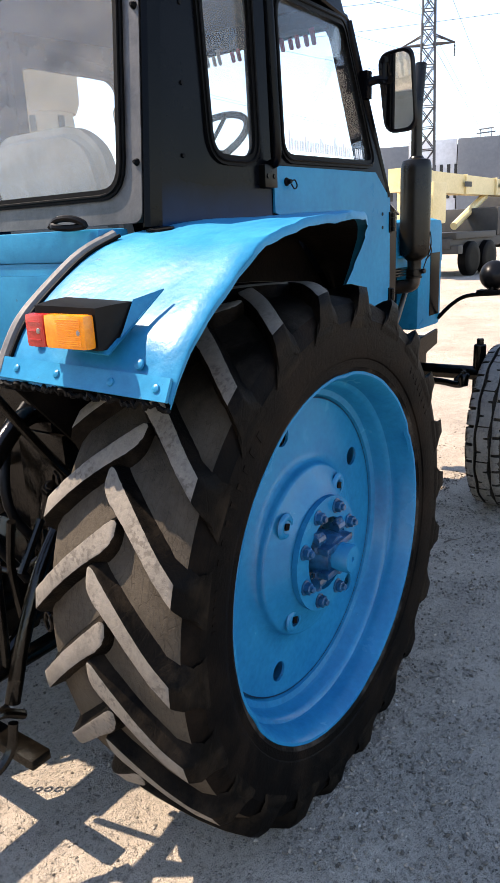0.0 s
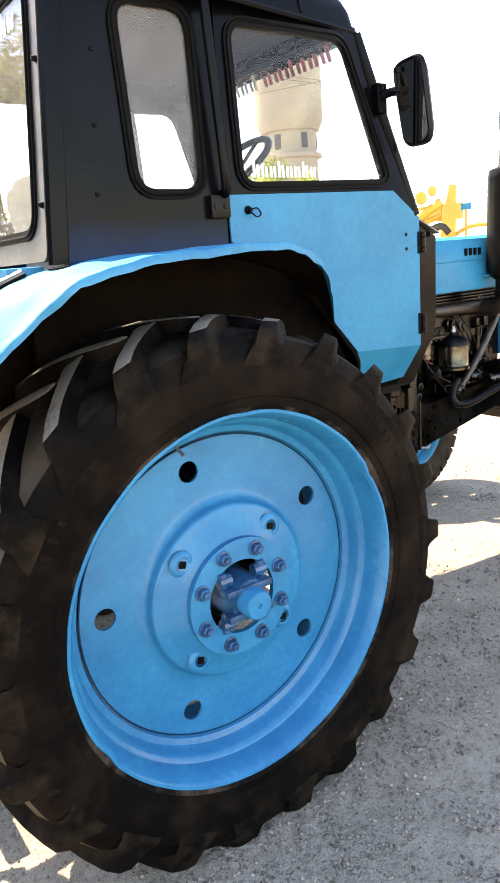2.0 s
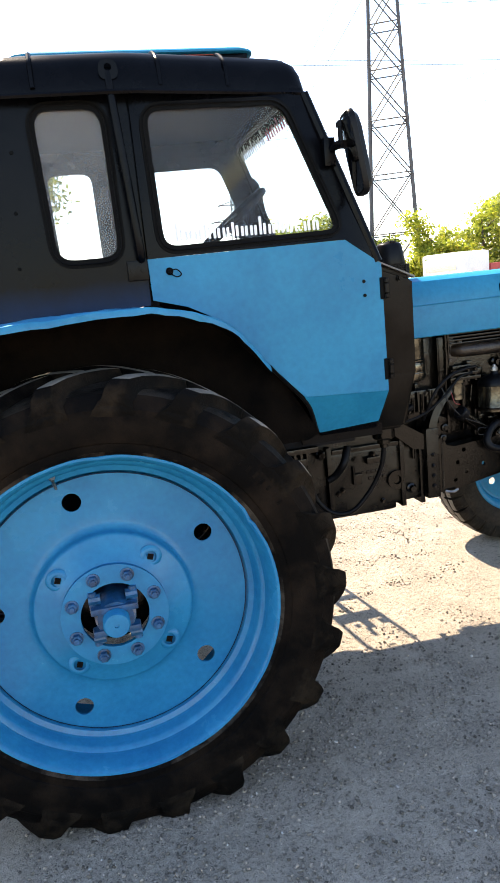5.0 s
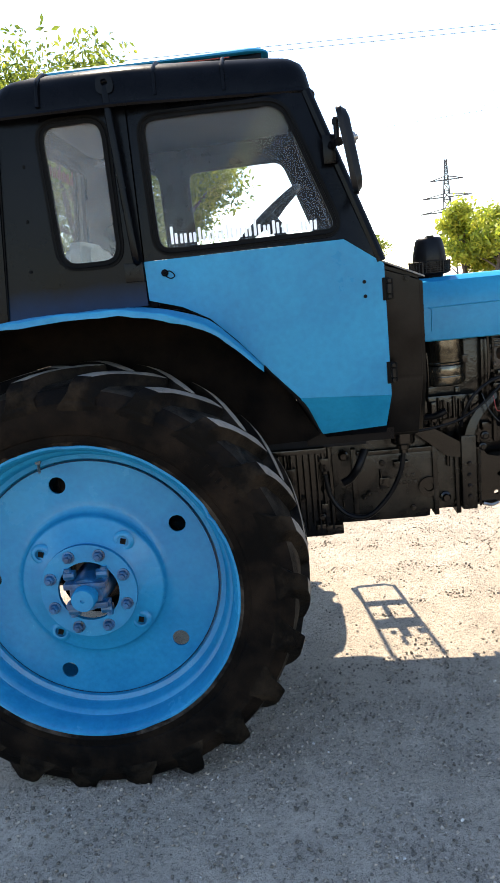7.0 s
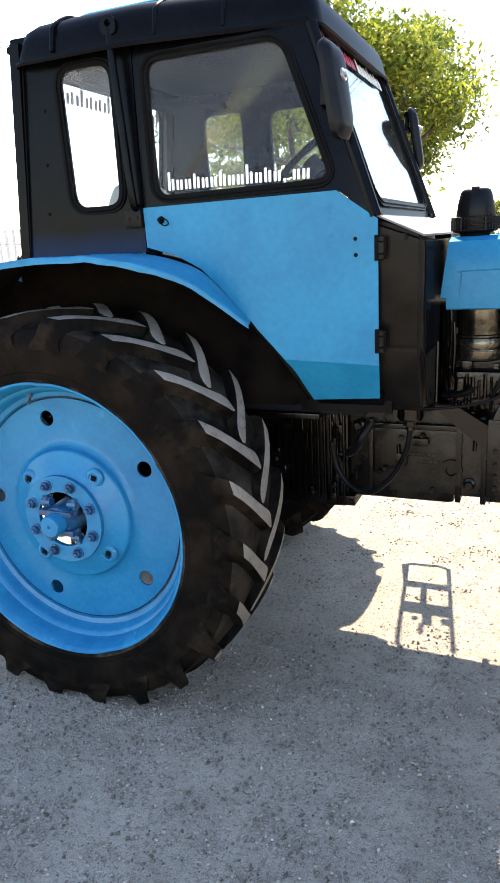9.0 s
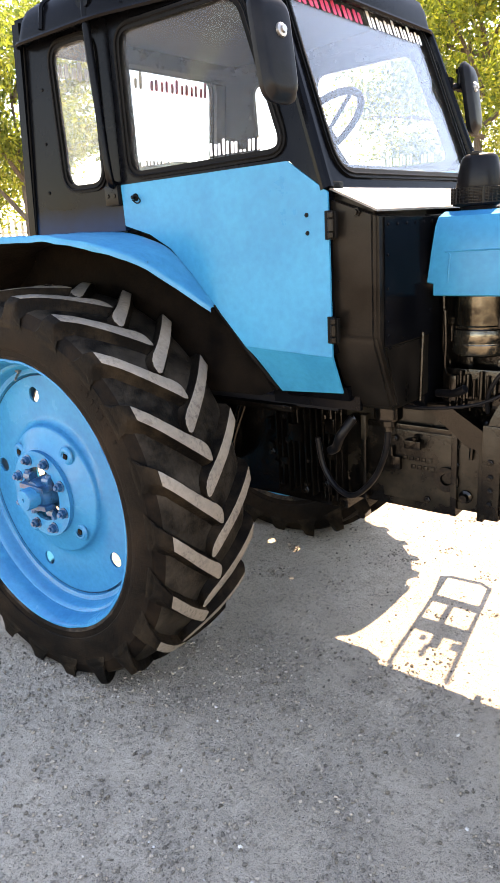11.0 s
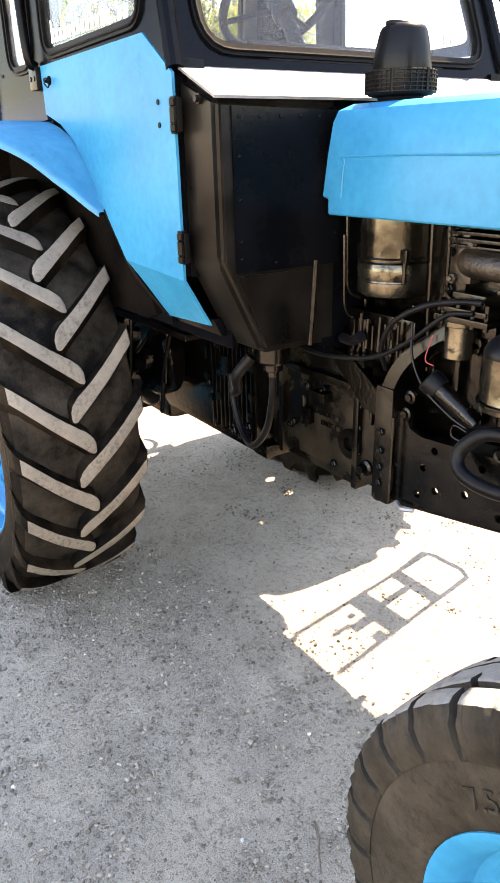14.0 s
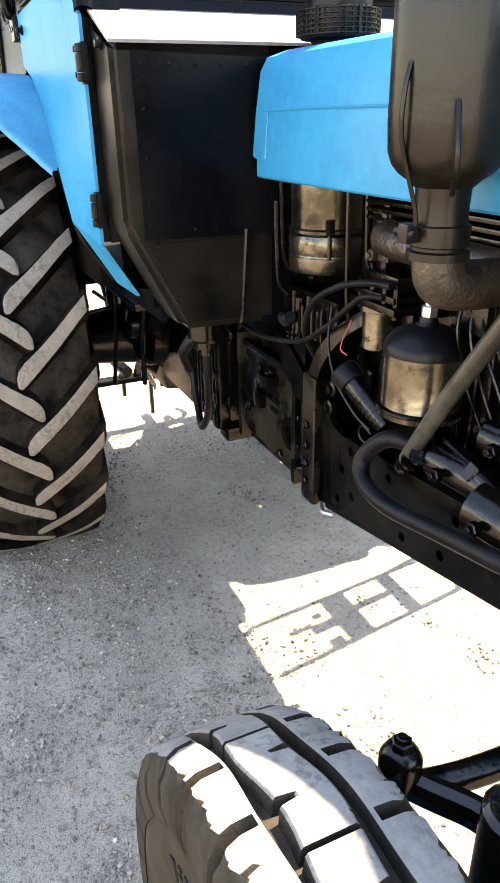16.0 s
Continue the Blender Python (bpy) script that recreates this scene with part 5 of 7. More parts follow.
rings(bm, rows, close=False)
r = bmesh.ops.extrude_face_region(bm, geom=list(bm.faces))
bmesh.ops.scale(bm, vec=(1, 0.984, 0.997), verts=[g for g in r["geom"] if isinstance(g, bmesh.types.BMVert)])
bonnet = part("bonnet", bm, BLUE, tractor, "sky-blue engine bonnet with a pressed line along its side", sharp=25)
for s in (1, -1):
    bm = B()
    tube(bm, [(1.310, -0.2675 * s, 1.385), (1.316, -0.2645 * s, 1.462), (1.34, -0.2635 * s, 1.474), (1.8, -0.2635 * s, 1.478), (1.93, -0.2585 * s, 1.479), (2.2, -0.2385 * s, 1.480), (2.5, -0.2325 * s, 1.480)], 0.0028, 6, 4)
    part("pressed_line", bm, BLUE, bonnet)
    for i in range(4):
        bm = B()
        box(bm, 1.765 + i * 0.032, 1.779 + i * 0.032, min(-0.2635 * s, -0.255 * s), max(-0.2635 * s, -0.255 * s), 1.498, 1.530, 0.002)
        part("vent_slot", bm, SEAL, bonnet)
# front cowl round the radiator
bm = B()
box(bm, 2.24, 2.60, -0.236, 0.236, 0.98, 1.586, 0.055)
nose = part("radiator_cowl", bm, BLUE, tractor, "blue radiator cowl at the front")
for s in (1, -1):
    bm = B()
    box(bm, 2.40, 2.54, min(-0.239 * s, -0.230 * s), max(-0.239 * s, -0.230 * s), 1.05, 1.40, 0.003)
    part("side_grille", bm, BLACK, nose, "dark mesh side grille")
bm = B()
box(bm, 2.598, 2.61, -0.22, 0.22, 1.02, 1.50, 0.003)
part("front_grille", bm, BLACK, nose, "black front grille")

# pre-cleaner on the bonnet
bm = B()
pc = Vector((1.340, -0.125, 1.578))
turned(bm, pc, (0, 0, 1), [(0, 0.047), (0.016, 0.052), (0.020, 0.072), (0.026, 0.076), (0.065, 0.076), (0.070, 0.065)], seg=36)
pre = part("pre_cleaner", bm, PLASTIC, tractor, "black conical air pre-cleaner with a slotted ring")
bm = B()
turned(bm, pc + Vector((0, 0, 0.067)), (0, 0, 1), [(0, 0.064), (0.007, 0.065), (0.045, 0.060), (0.080, 0.052), (0.088, 0.047), (0.093, 0.037), (0.095, 0.018)], seg=36)
part("cone_cap", bm, PLASTIC, pre, "smooth black conical cap")
bm = B()
box(bm, pc.x - 0.012, pc.x + 0.012, pc.y - 0.045, pc.y + 0.005, pc.z + 0.156, pc.z + 0.166, 0.003)
part("cap_clip", bm, PLASTIC, pre)
for i in range(6):
    bm = B()
    turned(bm, pc + Vector((0, 0, 0.024 + i * 0.0082)), (0, 0, 1), [(0, 0.076), (0.001, 0.0795), (0.003, 0.0795), (0.004, 0.076)], seg=36)
    part("slat_ring", bm, PLASTIC, pre)
for i in range(36):
    a = 2 * math.pi * i / 36
    bm = B()
    foot = pc + Vector((0.0785 * math.cos(a), 0.0785 * math.sin(a), 0.024))
    rod(bm, foot, foot + Vector((0, 0, 0.046)), 0.0014 if i % 6 else 0.004, seg=5)
    part("slat", bm, PLASTIC, pre)

# ---- engine, gearbox and frame ----
def thing_part(name, bm, m, label="", parent=None, smooth=True):
    return part(name, bm, m, parent or tractor, label, smooth)


# clutch and gearbox housings, rear axle
bm = B()
box(bm, 0.86, 1.30, -0.165, 0.165, 0.60, 1.00, 0.03)
box(bm, 0.98, 1.44, -0.185, 0.185, 0.64, 0.90, 0.02)
housing = thing_part("clutch_housing", bm, DUSTY_IRON, "oily brown-grey cast clutch housing")
bm = B()
sheet(bm, circle2(1.288, 0.744, 0.042, 24), [circle2(1.288, 0.744, 0.020, 16)], lambda u, v: (u, -0.187, v), (0, -0.012, 0))
turned(bm, (1.288, -0.185, 0.744), (0, -1, 0), [(0, 0.019), (0.004, 0.017)], seg=16)
part("inspection_boss", bm, OILY, housing)
for x, z in ((1.10, 0.86), (1.02, 0.72), (1.40, 0.67), (1.22, 0.66), (1.40, 0.88), (1.317, 0.727), (1.317, 0.80), (1.317, 0.86)):
    bm = B()
    hexnut(bm, (x, -0.186, z), (0, -1, 0), 0.012, 0.010)
    part("bolt", bm, OILY, housing)
bm = B()
for i in range(5):
    box(bm, 1.13 + i * 0.022, 1.145 + i * 0.022, -0.190, -0.184, 0.79, 0.803, 0.001)
for i in range(4):
    box(bm, 1.16 + i * 0.022, 1.175 + i * 0.022, -0.190, -0.184, 0.762, 0.775, 0.001)
part("cast_marks", bm, DUSTY_IRON, housing, "cast code as plain bars")
bm = B()
box(bm, 0.10, 0.90, -0.20, 0.20, 0.56, 1.02, 0.03)
gear = thing_part("gearbox", bm, OILY, "black oily ribbed gearbox housing")
for i in range(11):
    bm = B()
    x = 0.62 + i * 0.026
    box(bm, x, x + 0.009, -0.225, -0.195, 0.60 + 0.02 * (i % 2), 0.95, 0.003)
    part("rib", bm, OILY, gear)
for x, z in ((0.66, 0.90), (0.75, 0.62), (0.84, 0.66), (0.60, 0.75)):
    bm = B()
    hexnut(bm, (x, -0.215, z), (0, -1, 0), 0.016, 0.014)
    part("bolt", bm, OILY, gear)
bm = B()
box(bm, 0.855, 0.925, -0.215, -0.06, 0.575, 0.615, 0.004)
turned(bm, (0.905, -0.20, 0.592), (0, -1, 0), [(0, 0.014), (0.02, 0.013)], seg=8)
part("drain_bracket", bm, OILY_TAN, gear, "tan bracket with a bolt")
bm = B()
for s in (1, -1):
    turned(bm, (WX, 0.0, WZ), (0, -s, 0), [(0.10, 0.20), (0.20, 0.18), (0.26, 0.12), (0.45, 0.10), (0.50, 0.125), (0.53, 0.125)], seg=28)
box(bm, -0.22, 0.25, -0.20, 0.20, 0.50, 1.0, 0.04)
thing_part("rear_axle", bm, OILY, "black oily rear axle housing")
bm = B()
box(bm, -0.20, 0.86, -0.45, 0.45, 0.985, 1.005, 0.004)
thing_part("cab_floor", bm, OILY, "black underside of the cab floor")

# engine block
bm = B()
box(bm, 1.235, 2.22, -0.12, 0.16, 0.78, 1.34, 0.02)
engine = thing_part("engine", bm, OILY, "black oily diesel engine block")
for i in range(12):
    bm = B()
    x = 1.27 + i * 0.075
    box(bm, x, x + 0.018, -0.140, -0.115, 0.90, 1.08 + 0.03 * (i % 3), 0.004)
    part("rib", bm, OILY, engine)
rnd = random.Random(11)
for i in range(34):
    x, z = rnd.uniform(1.26, 2.15), rnd.uniform(0.86, 1.32)
    bm = B()
    if i % 3:
        hexnut(bm, (x, -0.122, z), (0, -1, 0), rnd.uniform(0.008, 0.014), rnd.uniform(0.010, 0.02))
    else:
        box(bm, x - 0.02, x + 0.02, -0.150, -0.118, z - 0.015, z + 0.02, 0.005)
    part("fitting", bm, OILY if i % 4 else OILY_TAN, engine)
# cylinder head cover with fins near the bonnet
bm = B()
for i in range(5):
    box(bm, 1.56, 2.2, -0.185, -0.11, 1.292 + i * 0.014, 1.299 + i * 0.014, 0.002)
part("finned_cover", bm, OILY_TAN, engine, "finned cover under the bonnet")
bm = B()
box(bm, 1.52, 1.60, -0.16, -0.10, 1.05, 1.33, 0.01)
for z in (1.10, 1.20, 1.28):
    hexnut(bm, (1.56, -0.16, z), (0, -1, 0), 0.012, 0.01)
part("head_flange", bm, OILY, engine)

# oil-bath air filter canister
bm = B()
turned(bm, (1.372, -0.148, 1.395), (0, 0, -1), [(0, 0.083), (0.045, 0.083), (0.047, 0.0845), (0.052, 0.0845), (0.054, 0.083), (0.140, 0.083), (0.144, 0.087), (0.150, 0.087), (0.154, 0.085), (0.156, 0.085), (0.160, 0.087), (0.190, 0.087), (0.193, 0.085), (0.196, 0.085), (0.199, 0.087), (0.222, 0.086), (0.230, 0.082), (0.236, 0.070)], seg=48)
filt = thing_part("air_filter", bm, BARE, "tan metal air filter canister, oil-stained")
bm = B()
turned(bm, (1.372, -0.148, 1.246), (0, 0, -1), [(0, 0.0865), (0.003, 0.0885), (0.006, 0.0865)], seg=44)
part("clamp_ring", bm, OILY, filt)
for a in (140, 200, 330):
    bm = B()
    x, y = 1.372 + 0.089 * math.cos(radians(a)), -0.148 + 0.089 * math.sin(radians(a))
    rod(bm, (x, y, 1.265), (x, y, 1.20), 0.005, seg=6)
    box(bm, x - 0.01, x + 0.01, y - 0.006, y + 0.006, 1.245, 1.275, 0.002)
    part("clip", bm, OILY_TAN, filt)
for x, y, z0, z1 in ((1.275, -0.215, 1.38, 1.17), (1.290, -0.235, 1.30, 1.12), (1.535, -0.205, 1.36, 1.10), (1.56, -0.18, 1.36, 1.20)):
    bm = B()
    tube(bm, [(x, y, z0), (x + 0.004, y, (z0 + z1) / 2), (x, y + 0.01, z1), (x + 0.01, y + 0.04, z1 - 0.03)], 0.005, 7, 4)
    thing_part("thin_pipe", bm, OILY_TAN, "thin oily pipe")
for i in range(7):
    bm = B()
    x = 1.335 + i * 0.021
    rod(bm, (x, -0.212 + 0.004 * (i % 2), 1.115 - 0.012 * (i % 3)), (x, -0.212, 1.03), 0.0045 + 0.002 * (i % 2), seg=8)
    thing_part("tappet_tube", bm, OILY_TAN, "thin upright oily tube")
bm = B()
for p, q, r in (((1.788, -0.219, 0.893), (1.80, -0.223, 0.903), 0.019), ((1.815, -0.229, 0.914), (1.824, -0.232, 0.921), 0.018), ((1.845, -0.236, 0.938), (1.850, -0.238, 0.943), 0.017)):
    rod(bm, p, q, r, seg=16)
rod(bm, (1.775, -0.215, 0.880), (1.79, -0.13, 0.875), 0.016, seg=12)
thing_part("pipe_union", bm, OILY_TAN, "oily union nuts on the slanting pipe")
bm = B()
rod(bm, (1.86, -0.19, 0.955), (2.10, -0.20, 0.905), 0.017, seg=12)
hexnut(bm, (1.93, -0.192, 0.94), (0.98, 0, -0.2), 0.026, 0.02)
thing_part("steering_shaft", bm, OILY_TAN, "oily cross shaft low on the engine")
# round cast boss cluster under the filter
bm = B()
box(bm, 1.27, 1.50, -0.20, -0.10, 1.00, 1.12, 0.012)
for i in range(3):
    rod(bm, (1.30 + i * 0.022, -0.206, 1.10), (1.30 + i * 0.022, -0.206, 1.00), 0.007, seg=8)
box(bm, 1.305, 1.325, -0.225, -0.20, 1.02, 1.10, 0.004)
thing_part("governor_housing", bm, OILY, "oily governor housing")

# exhaust: manifold, elbow, muffler, stack
bm = B()
tube(bm, [(1.60, -0.150, 1.264), (1.64, -0.185, 1.264), (1.75, -0.195, 1.264), (1.95, -0.20, 1.264)], 0.029, 16, 5)
for x in (1.585, 1.98):
    box(bm, x - 0.03, x + 0.03, -0.165, -0.13, 1.215, 1.305, 0.008)
man = thing_part("exhaust_manifold", bm, RUST, "rusty exhaust manifold")
for x in (1.57, 1.62, 1.97, 2.0):
    bm = B()
    hexnut(bm, (x, -0.165, 1.225 if x < 1.6 else 1.30), (0, -1, 0), 0.012, 0.012)
    part("nut", bm, RUST, man)
MX, MY = 1.955, -0.325
bm = B()
tube(bm, [(MX - 0.01, -0.185, 1.250), (MX - 0.005, -0.26, 1.252), (MX, -0.315, 1.265), (MX, MY, 1.31)], 0.0345, 18, 5)
part("elbow", bm, RUST, man, "rusty cast exhaust elbow")
bm = B()
turned(bm, (MX, MY, 1.295), (0, 0, 1), [(0, 0.034), (0.0, 0.041), (0.010, 0.041), (0.012, 0.036), (0.016, 0.036), (0.018, 0.039), (0.042, 0.039), (0.044, 0.0345), (0.060, 0.034), (0.085, 0.035), (0.100, 0.038)], seg=28)
muf = thing_part("muffler", bm, MUFFLER, "upright heat-stained steel muffler with a bent stack")
bm = B()
turned(bm, (MX, MY, 1.375), (0, 0, 1), [(0.008, 0.037), (0.016, 0.046), (0.024, 0.058), (0.034, 0.067), (0.050, 0.0725), (0.085, 0.0745), (0.44, 0.0745), (0.465, 0.071), (0.480, 0.066), (0.490, 0.035), (0.498, 0.030)], seg=40)
part("muffler_body", bm, MUFFLER, muf)
bm = B()
tube(bm, [(MX, MY, 1.86), (MX, MY, 1.98), (MX - 0.004, MY, 2.08), (MX + 0.012, MY, 2.17), (MX + 0.035, MY, 2.285)], 0.027, 16, 5)
part("stack_pipe", bm, MUFFLER, muf, "bent exhaust stack")
bm = B()
tube(bm, [(MX + 0.015, MY - 0.073, 1.52), (MX + 0.015, MY - 0.079, 1.49), (MX + 0.014, MY - 0.078, 1.44), (MX + 0.012, MY - 0.050, 1.36), (MX + 0.010, MY - 0.046, 1.34)], 0.0030, 8, 4)
tube(bm, [(MX + 0.068, MY - 0.045, 1.48), (MX + 0.088, MY - 0.055, 1.42), (MX + 0.06, MY - 0.035, 1.38)], 0.0032, 8, 4)
part("tie_bracket", bm, MUFFLER, muf)
bm = B()
box(bm, MX - 0.01, MX + 0.01, MY - 0.058, MY - 0.040, 1.318, 1.342, 0.003)
rod(bm, (MX - 0.02, MY - 0.052, 1.33), (MX + 0.02, MY - 0.052, 1.33), 0.006, seg=6)
part("clamp", bm, MUFFLER, muf)
bm = B()
rod(bm, (1.90, -0.262, 1.40), (MX - 0.03, -0.32, 1.41), 0.007, seg=8)
part("stay", bm, BLUE, muf)

# fuel filters and pump on the right side
bm = B()
turned(bm, (1.775, -0.187, 0.985), (0, 0, 1), [(0, 0.0672), (0.003, 0.0767), (0.012, 0.0773), (0.015, 0.0739), (0.020, 0.0717), (0.118, 0.0717)], seg=40)
ff = thing_part("fuel_filter", bm, BARE, "tan metal fuel filter bowl with a dark domed top")
bm = B()
turned(bm, (1.775, -0.187, 1.098), (0, 0, 1), [(0, 0.0722), (0.010, 0.0719), (0.020, 0.0672), (0.032, 0.0560), (0.041, 0.036), (0.046, 0.020), (0.052, 0.016), (0.060, 0.015)], seg=40)
part("filter_cap", bm, PLASTIC, ff, "dark blue-black domed filter top")
bm = B()
turned(bm, (1.775, -0.187, 0.997), (0, 0, 1), [(0, 0.0750), (0.002, 0.0790), (0.006, 0.0790), (0.008, 0.0750)], seg=40)
part("clamp_ring", bm, OILY, ff)
bm = B()
hexnut(bm, (1.775, -0.187, 1.156), (0, 0, 1), 0.014, 0.020)
part("cap_bolt", bm, STEEL, ff)
bm = B()
turned(bm, (1.60, -0.165, 1.050), (0, 0, 1), [(0, 0.026), (0.004, 0.032), (0.075, 0.033), (0.078, 0.040), (0.088, 0.040)], seg=24)
pump = thing_part("feed_pump", bm, BARE, "small tan metal feed pump")
bm = B()
box(bm, 1.555, 1.70, -0.205, -0.11, 1.138, 1.152, 0.003)
box(bm, 1.56, 1.69, -0.20, -0.11, 1.158, 1.170, 0.003)
for x in (1.57, 1.61, 1.65, 1.685):
    rod(bm, (x, -0.19, 1.13), (x, -0.19, 1.185), 0.007, seg=6)
box(bm, 1.58, 1.67, -0.18, -0.11, 1.17, 1.20, 0.006)
part("flange", bm, OILY, pump)
bm = B()
a, b = Vector((1.592, -0.225, 0.998)), Vector((1.690, -0.195, 0.925))
rod(bm, a, b, 0.0225, seg=18)
fill = thing_part("oil_filler", bm, OILY_TAN, "ribbed oil filler neck")
for i in range(7):
    p = a.lerp(b, 0.35 + i * 0.09)
    bm = B()
    rod(bm, p, p + (b - a).normalized() * 0.004, 0.0250, seg=18)
    part("neck_rib", bm, OILY_TAN, fill)
bm = B()
turned(bm, a, a - b, [(-0.016, 0.028), (0.0, 0.030), (0.016, 0.030), (0.020, 0.026), (0.021, 0.01)], seg=22)
part("filler_cap", bm, HOSE, fill, "dark round filler cap")

# small castings, bolts and brackets along the driveline
rnd = random.Random(19)
for x0, x1, y, z0, z1, n in ((0.55, 0.98, -0.205, 0.60, 0.97, 26), (0.98, 1.42, -0.188, 0.66, 0.89, 7), (1.26, 1.50, -0.125, 0.88, 1.12, 16), (1.60, 2.15, -0.125, 0.87, 1.20, 34)):
    for i in range(n):
        x, z = rnd.uniform(x0, x1), rnd.uniform(z0, z1)
        bm = B()
        k = i % 4
        if k == 0:
            hexnut(bm, (x, y, z), (0, -1, 0), rnd.uniform(0.009, 0.015), rnd.uniform(0.01, 0.018))
        elif k == 1:
            h = rnd.uniform(0.03, 0.12)
            rod(bm, (x, y - 0.008, z), (x + rnd.uniform(-0.01, 0.01), y - 0.008, min(z + h, z1 + 0.03)), rnd.uniform(0.004, 0.009), seg=8)
        elif k == 2:
            w, h = rnd.uniform(0.012, 0.03), rnd.uniform(0.012, 0.035)
            box(bm, x - w, x + w, y - rnd.uniform(0.015, 0.04), y + 0.005, z - h, z + h, 0.004)
        else:
            turned(bm, (x, y, z), (0, -1, 0), [(0, 0.022), (0.008, 0.022), (0.012, 0.014), (0.03, 0.013)], seg=14)
        part("casting_detail", bm, OILY_TAN if i % 5 == 0 else OILY, engine if x0 > 1.2 else gear)
for x in (0.985, 1.315, 1.405):
    bm = B()
    box(bm, x - 0.010, x + 0.010, -0.202, 0.202, 0.622, 0.93, 0.004)
    part("joint_flange", bm, DUSTY_IRON, housing)
bm = B()
box(bm, 1.0, 1.31, -0.196, -0.18, 0.895, 0.915, 0.004)
rings(bm, [[Vector((x, y, z)) for x, z in ((1.20, 1.01), (1.30, 1.00), (1.46, 0.90), (1.44, 0.86), (1.36, 0.875))] for y in (-0.218, -0.206)])
part("top_ledge", bm, OILY, housing)

# half-frame rails with bolt holes
for s in (1, -1):
    bm = B()
    holes = [circle2(x, z, 0.010, 10) for x, z in ((1.569, 0.782), (1.60, 0.835), (1.555, 0.705), (1.735, 0.838), (1.695, 0.760), (1.61, 0.735), (1.83, 0.80), (1.93, 0.85), (2.03, 0.82), (2.12, 0.86), (1.79, 0.74), (1.90, 0.765))]
    sheet(bm, [(1.46, 0.655), (1.60, 0.680), (2.60, 0.862), (2.60, 0.950), (1.56, 0.856), (1.52, 0.866), (1.50, 0.90), (1.46, 0.90)], holes, lambda u, v: (u, -0.215 * s, v), (0, 0.014 * s, 0))
    rail = thing_part("frame_rail", bm, OILY_TAN, "oily steel frame rail with bolt holes", smooth=False)
    bm = B()
    for (xa, za), (xb, zb) in (((1.55, 0.852), (2.45, 0.930)), ((1.50, 0.664), (2.45, 0.840))):
        lo = [Vector((xa, -0.213 * s, za)), Vector((xb, -0.213 * s, zb)), Vector((xb, -0.14 * s, zb)), Vector((xa, -0.14 * s, za))]
        rings(bm, [lo, [p - Vector((0, 0, 0.012)) for p in lo]])
    part("rail_flange", bm, OILY_TAN, rail)
    bm = B()
    box(bm, 1.415, 1.475, min(-0.232 * s, -0.10 * s), max(-0.232 * s, -0.10 * s), 0.645, 0.955, 0.010)
    band = glide([(1.445, 0, 0.90), (1.452, 0, 0.96), (1.48, 0, 1.02), (1.53, 0, 1.075), (1.585, 0, 1.115)], 5)
    loops = []
    for i, p in enumerate(band):
        d = (band[min(i + 1, len(band) - 1)] - band[max(i - 1, 0)]).normalized()
        nrm = Vector((-d.z, 0, d.x)) * 0.020
        t = i / (len(band) - 1)
        yo, nrm = -(0.228 - 0.05 * t * t) * s, nrm * (1 - 0.35 * t)
        loops.append([p + nrm + Vector((0, yo, 0)), p + nrm + Vector((0, -0.130 * s, 0)), p - nrm + Vector((0, -0.130 * s, 0)), p - nrm + Vector((0, yo, 0))])
    rings(bm, loops)
    for x, z in ((1.515, 0.945), (1.505, 0.90)):
        turned(bm, (x, -0.205 * s, z), (0, -s, 0), [(0, 0.018), (0.012, 0.016), (0.014, 0.010), (0.02, 0.009)], seg=14)
    rod(bm, (1.485, -0.236 * s, 0.66), (1.485, -0.236 * s, 0.89), 0.005, seg=6)
    part("rear_bracket", bm, DUSTY_IRON, rail, "cast bracket at the rail's end")
    bm = B()
    tube(bm, [(1.50, -0.225 * s, 0.665), (1.53, -0.235 * s, 0.66), (1.56, -0.225 * s, 0.665)], 0.006, 6, 4)
    part("tie_down", bm, STEEL, rail)
    for z in (0.70, 0.745, 0.79, 0.84):
        bm = B()
        hexnut(bm, (1.445, -0.233 * s, z), (0, -s, 0), 0.010, 0.008)
        part("bolt", bm, OILY, rail)
bm = B()
box(bm, 1.50, 2.42, -0.18, 0.18, 0.76, 0.84, 0.02)
thing_part("oil_pan", bm, OILY, "black oily engine sump")

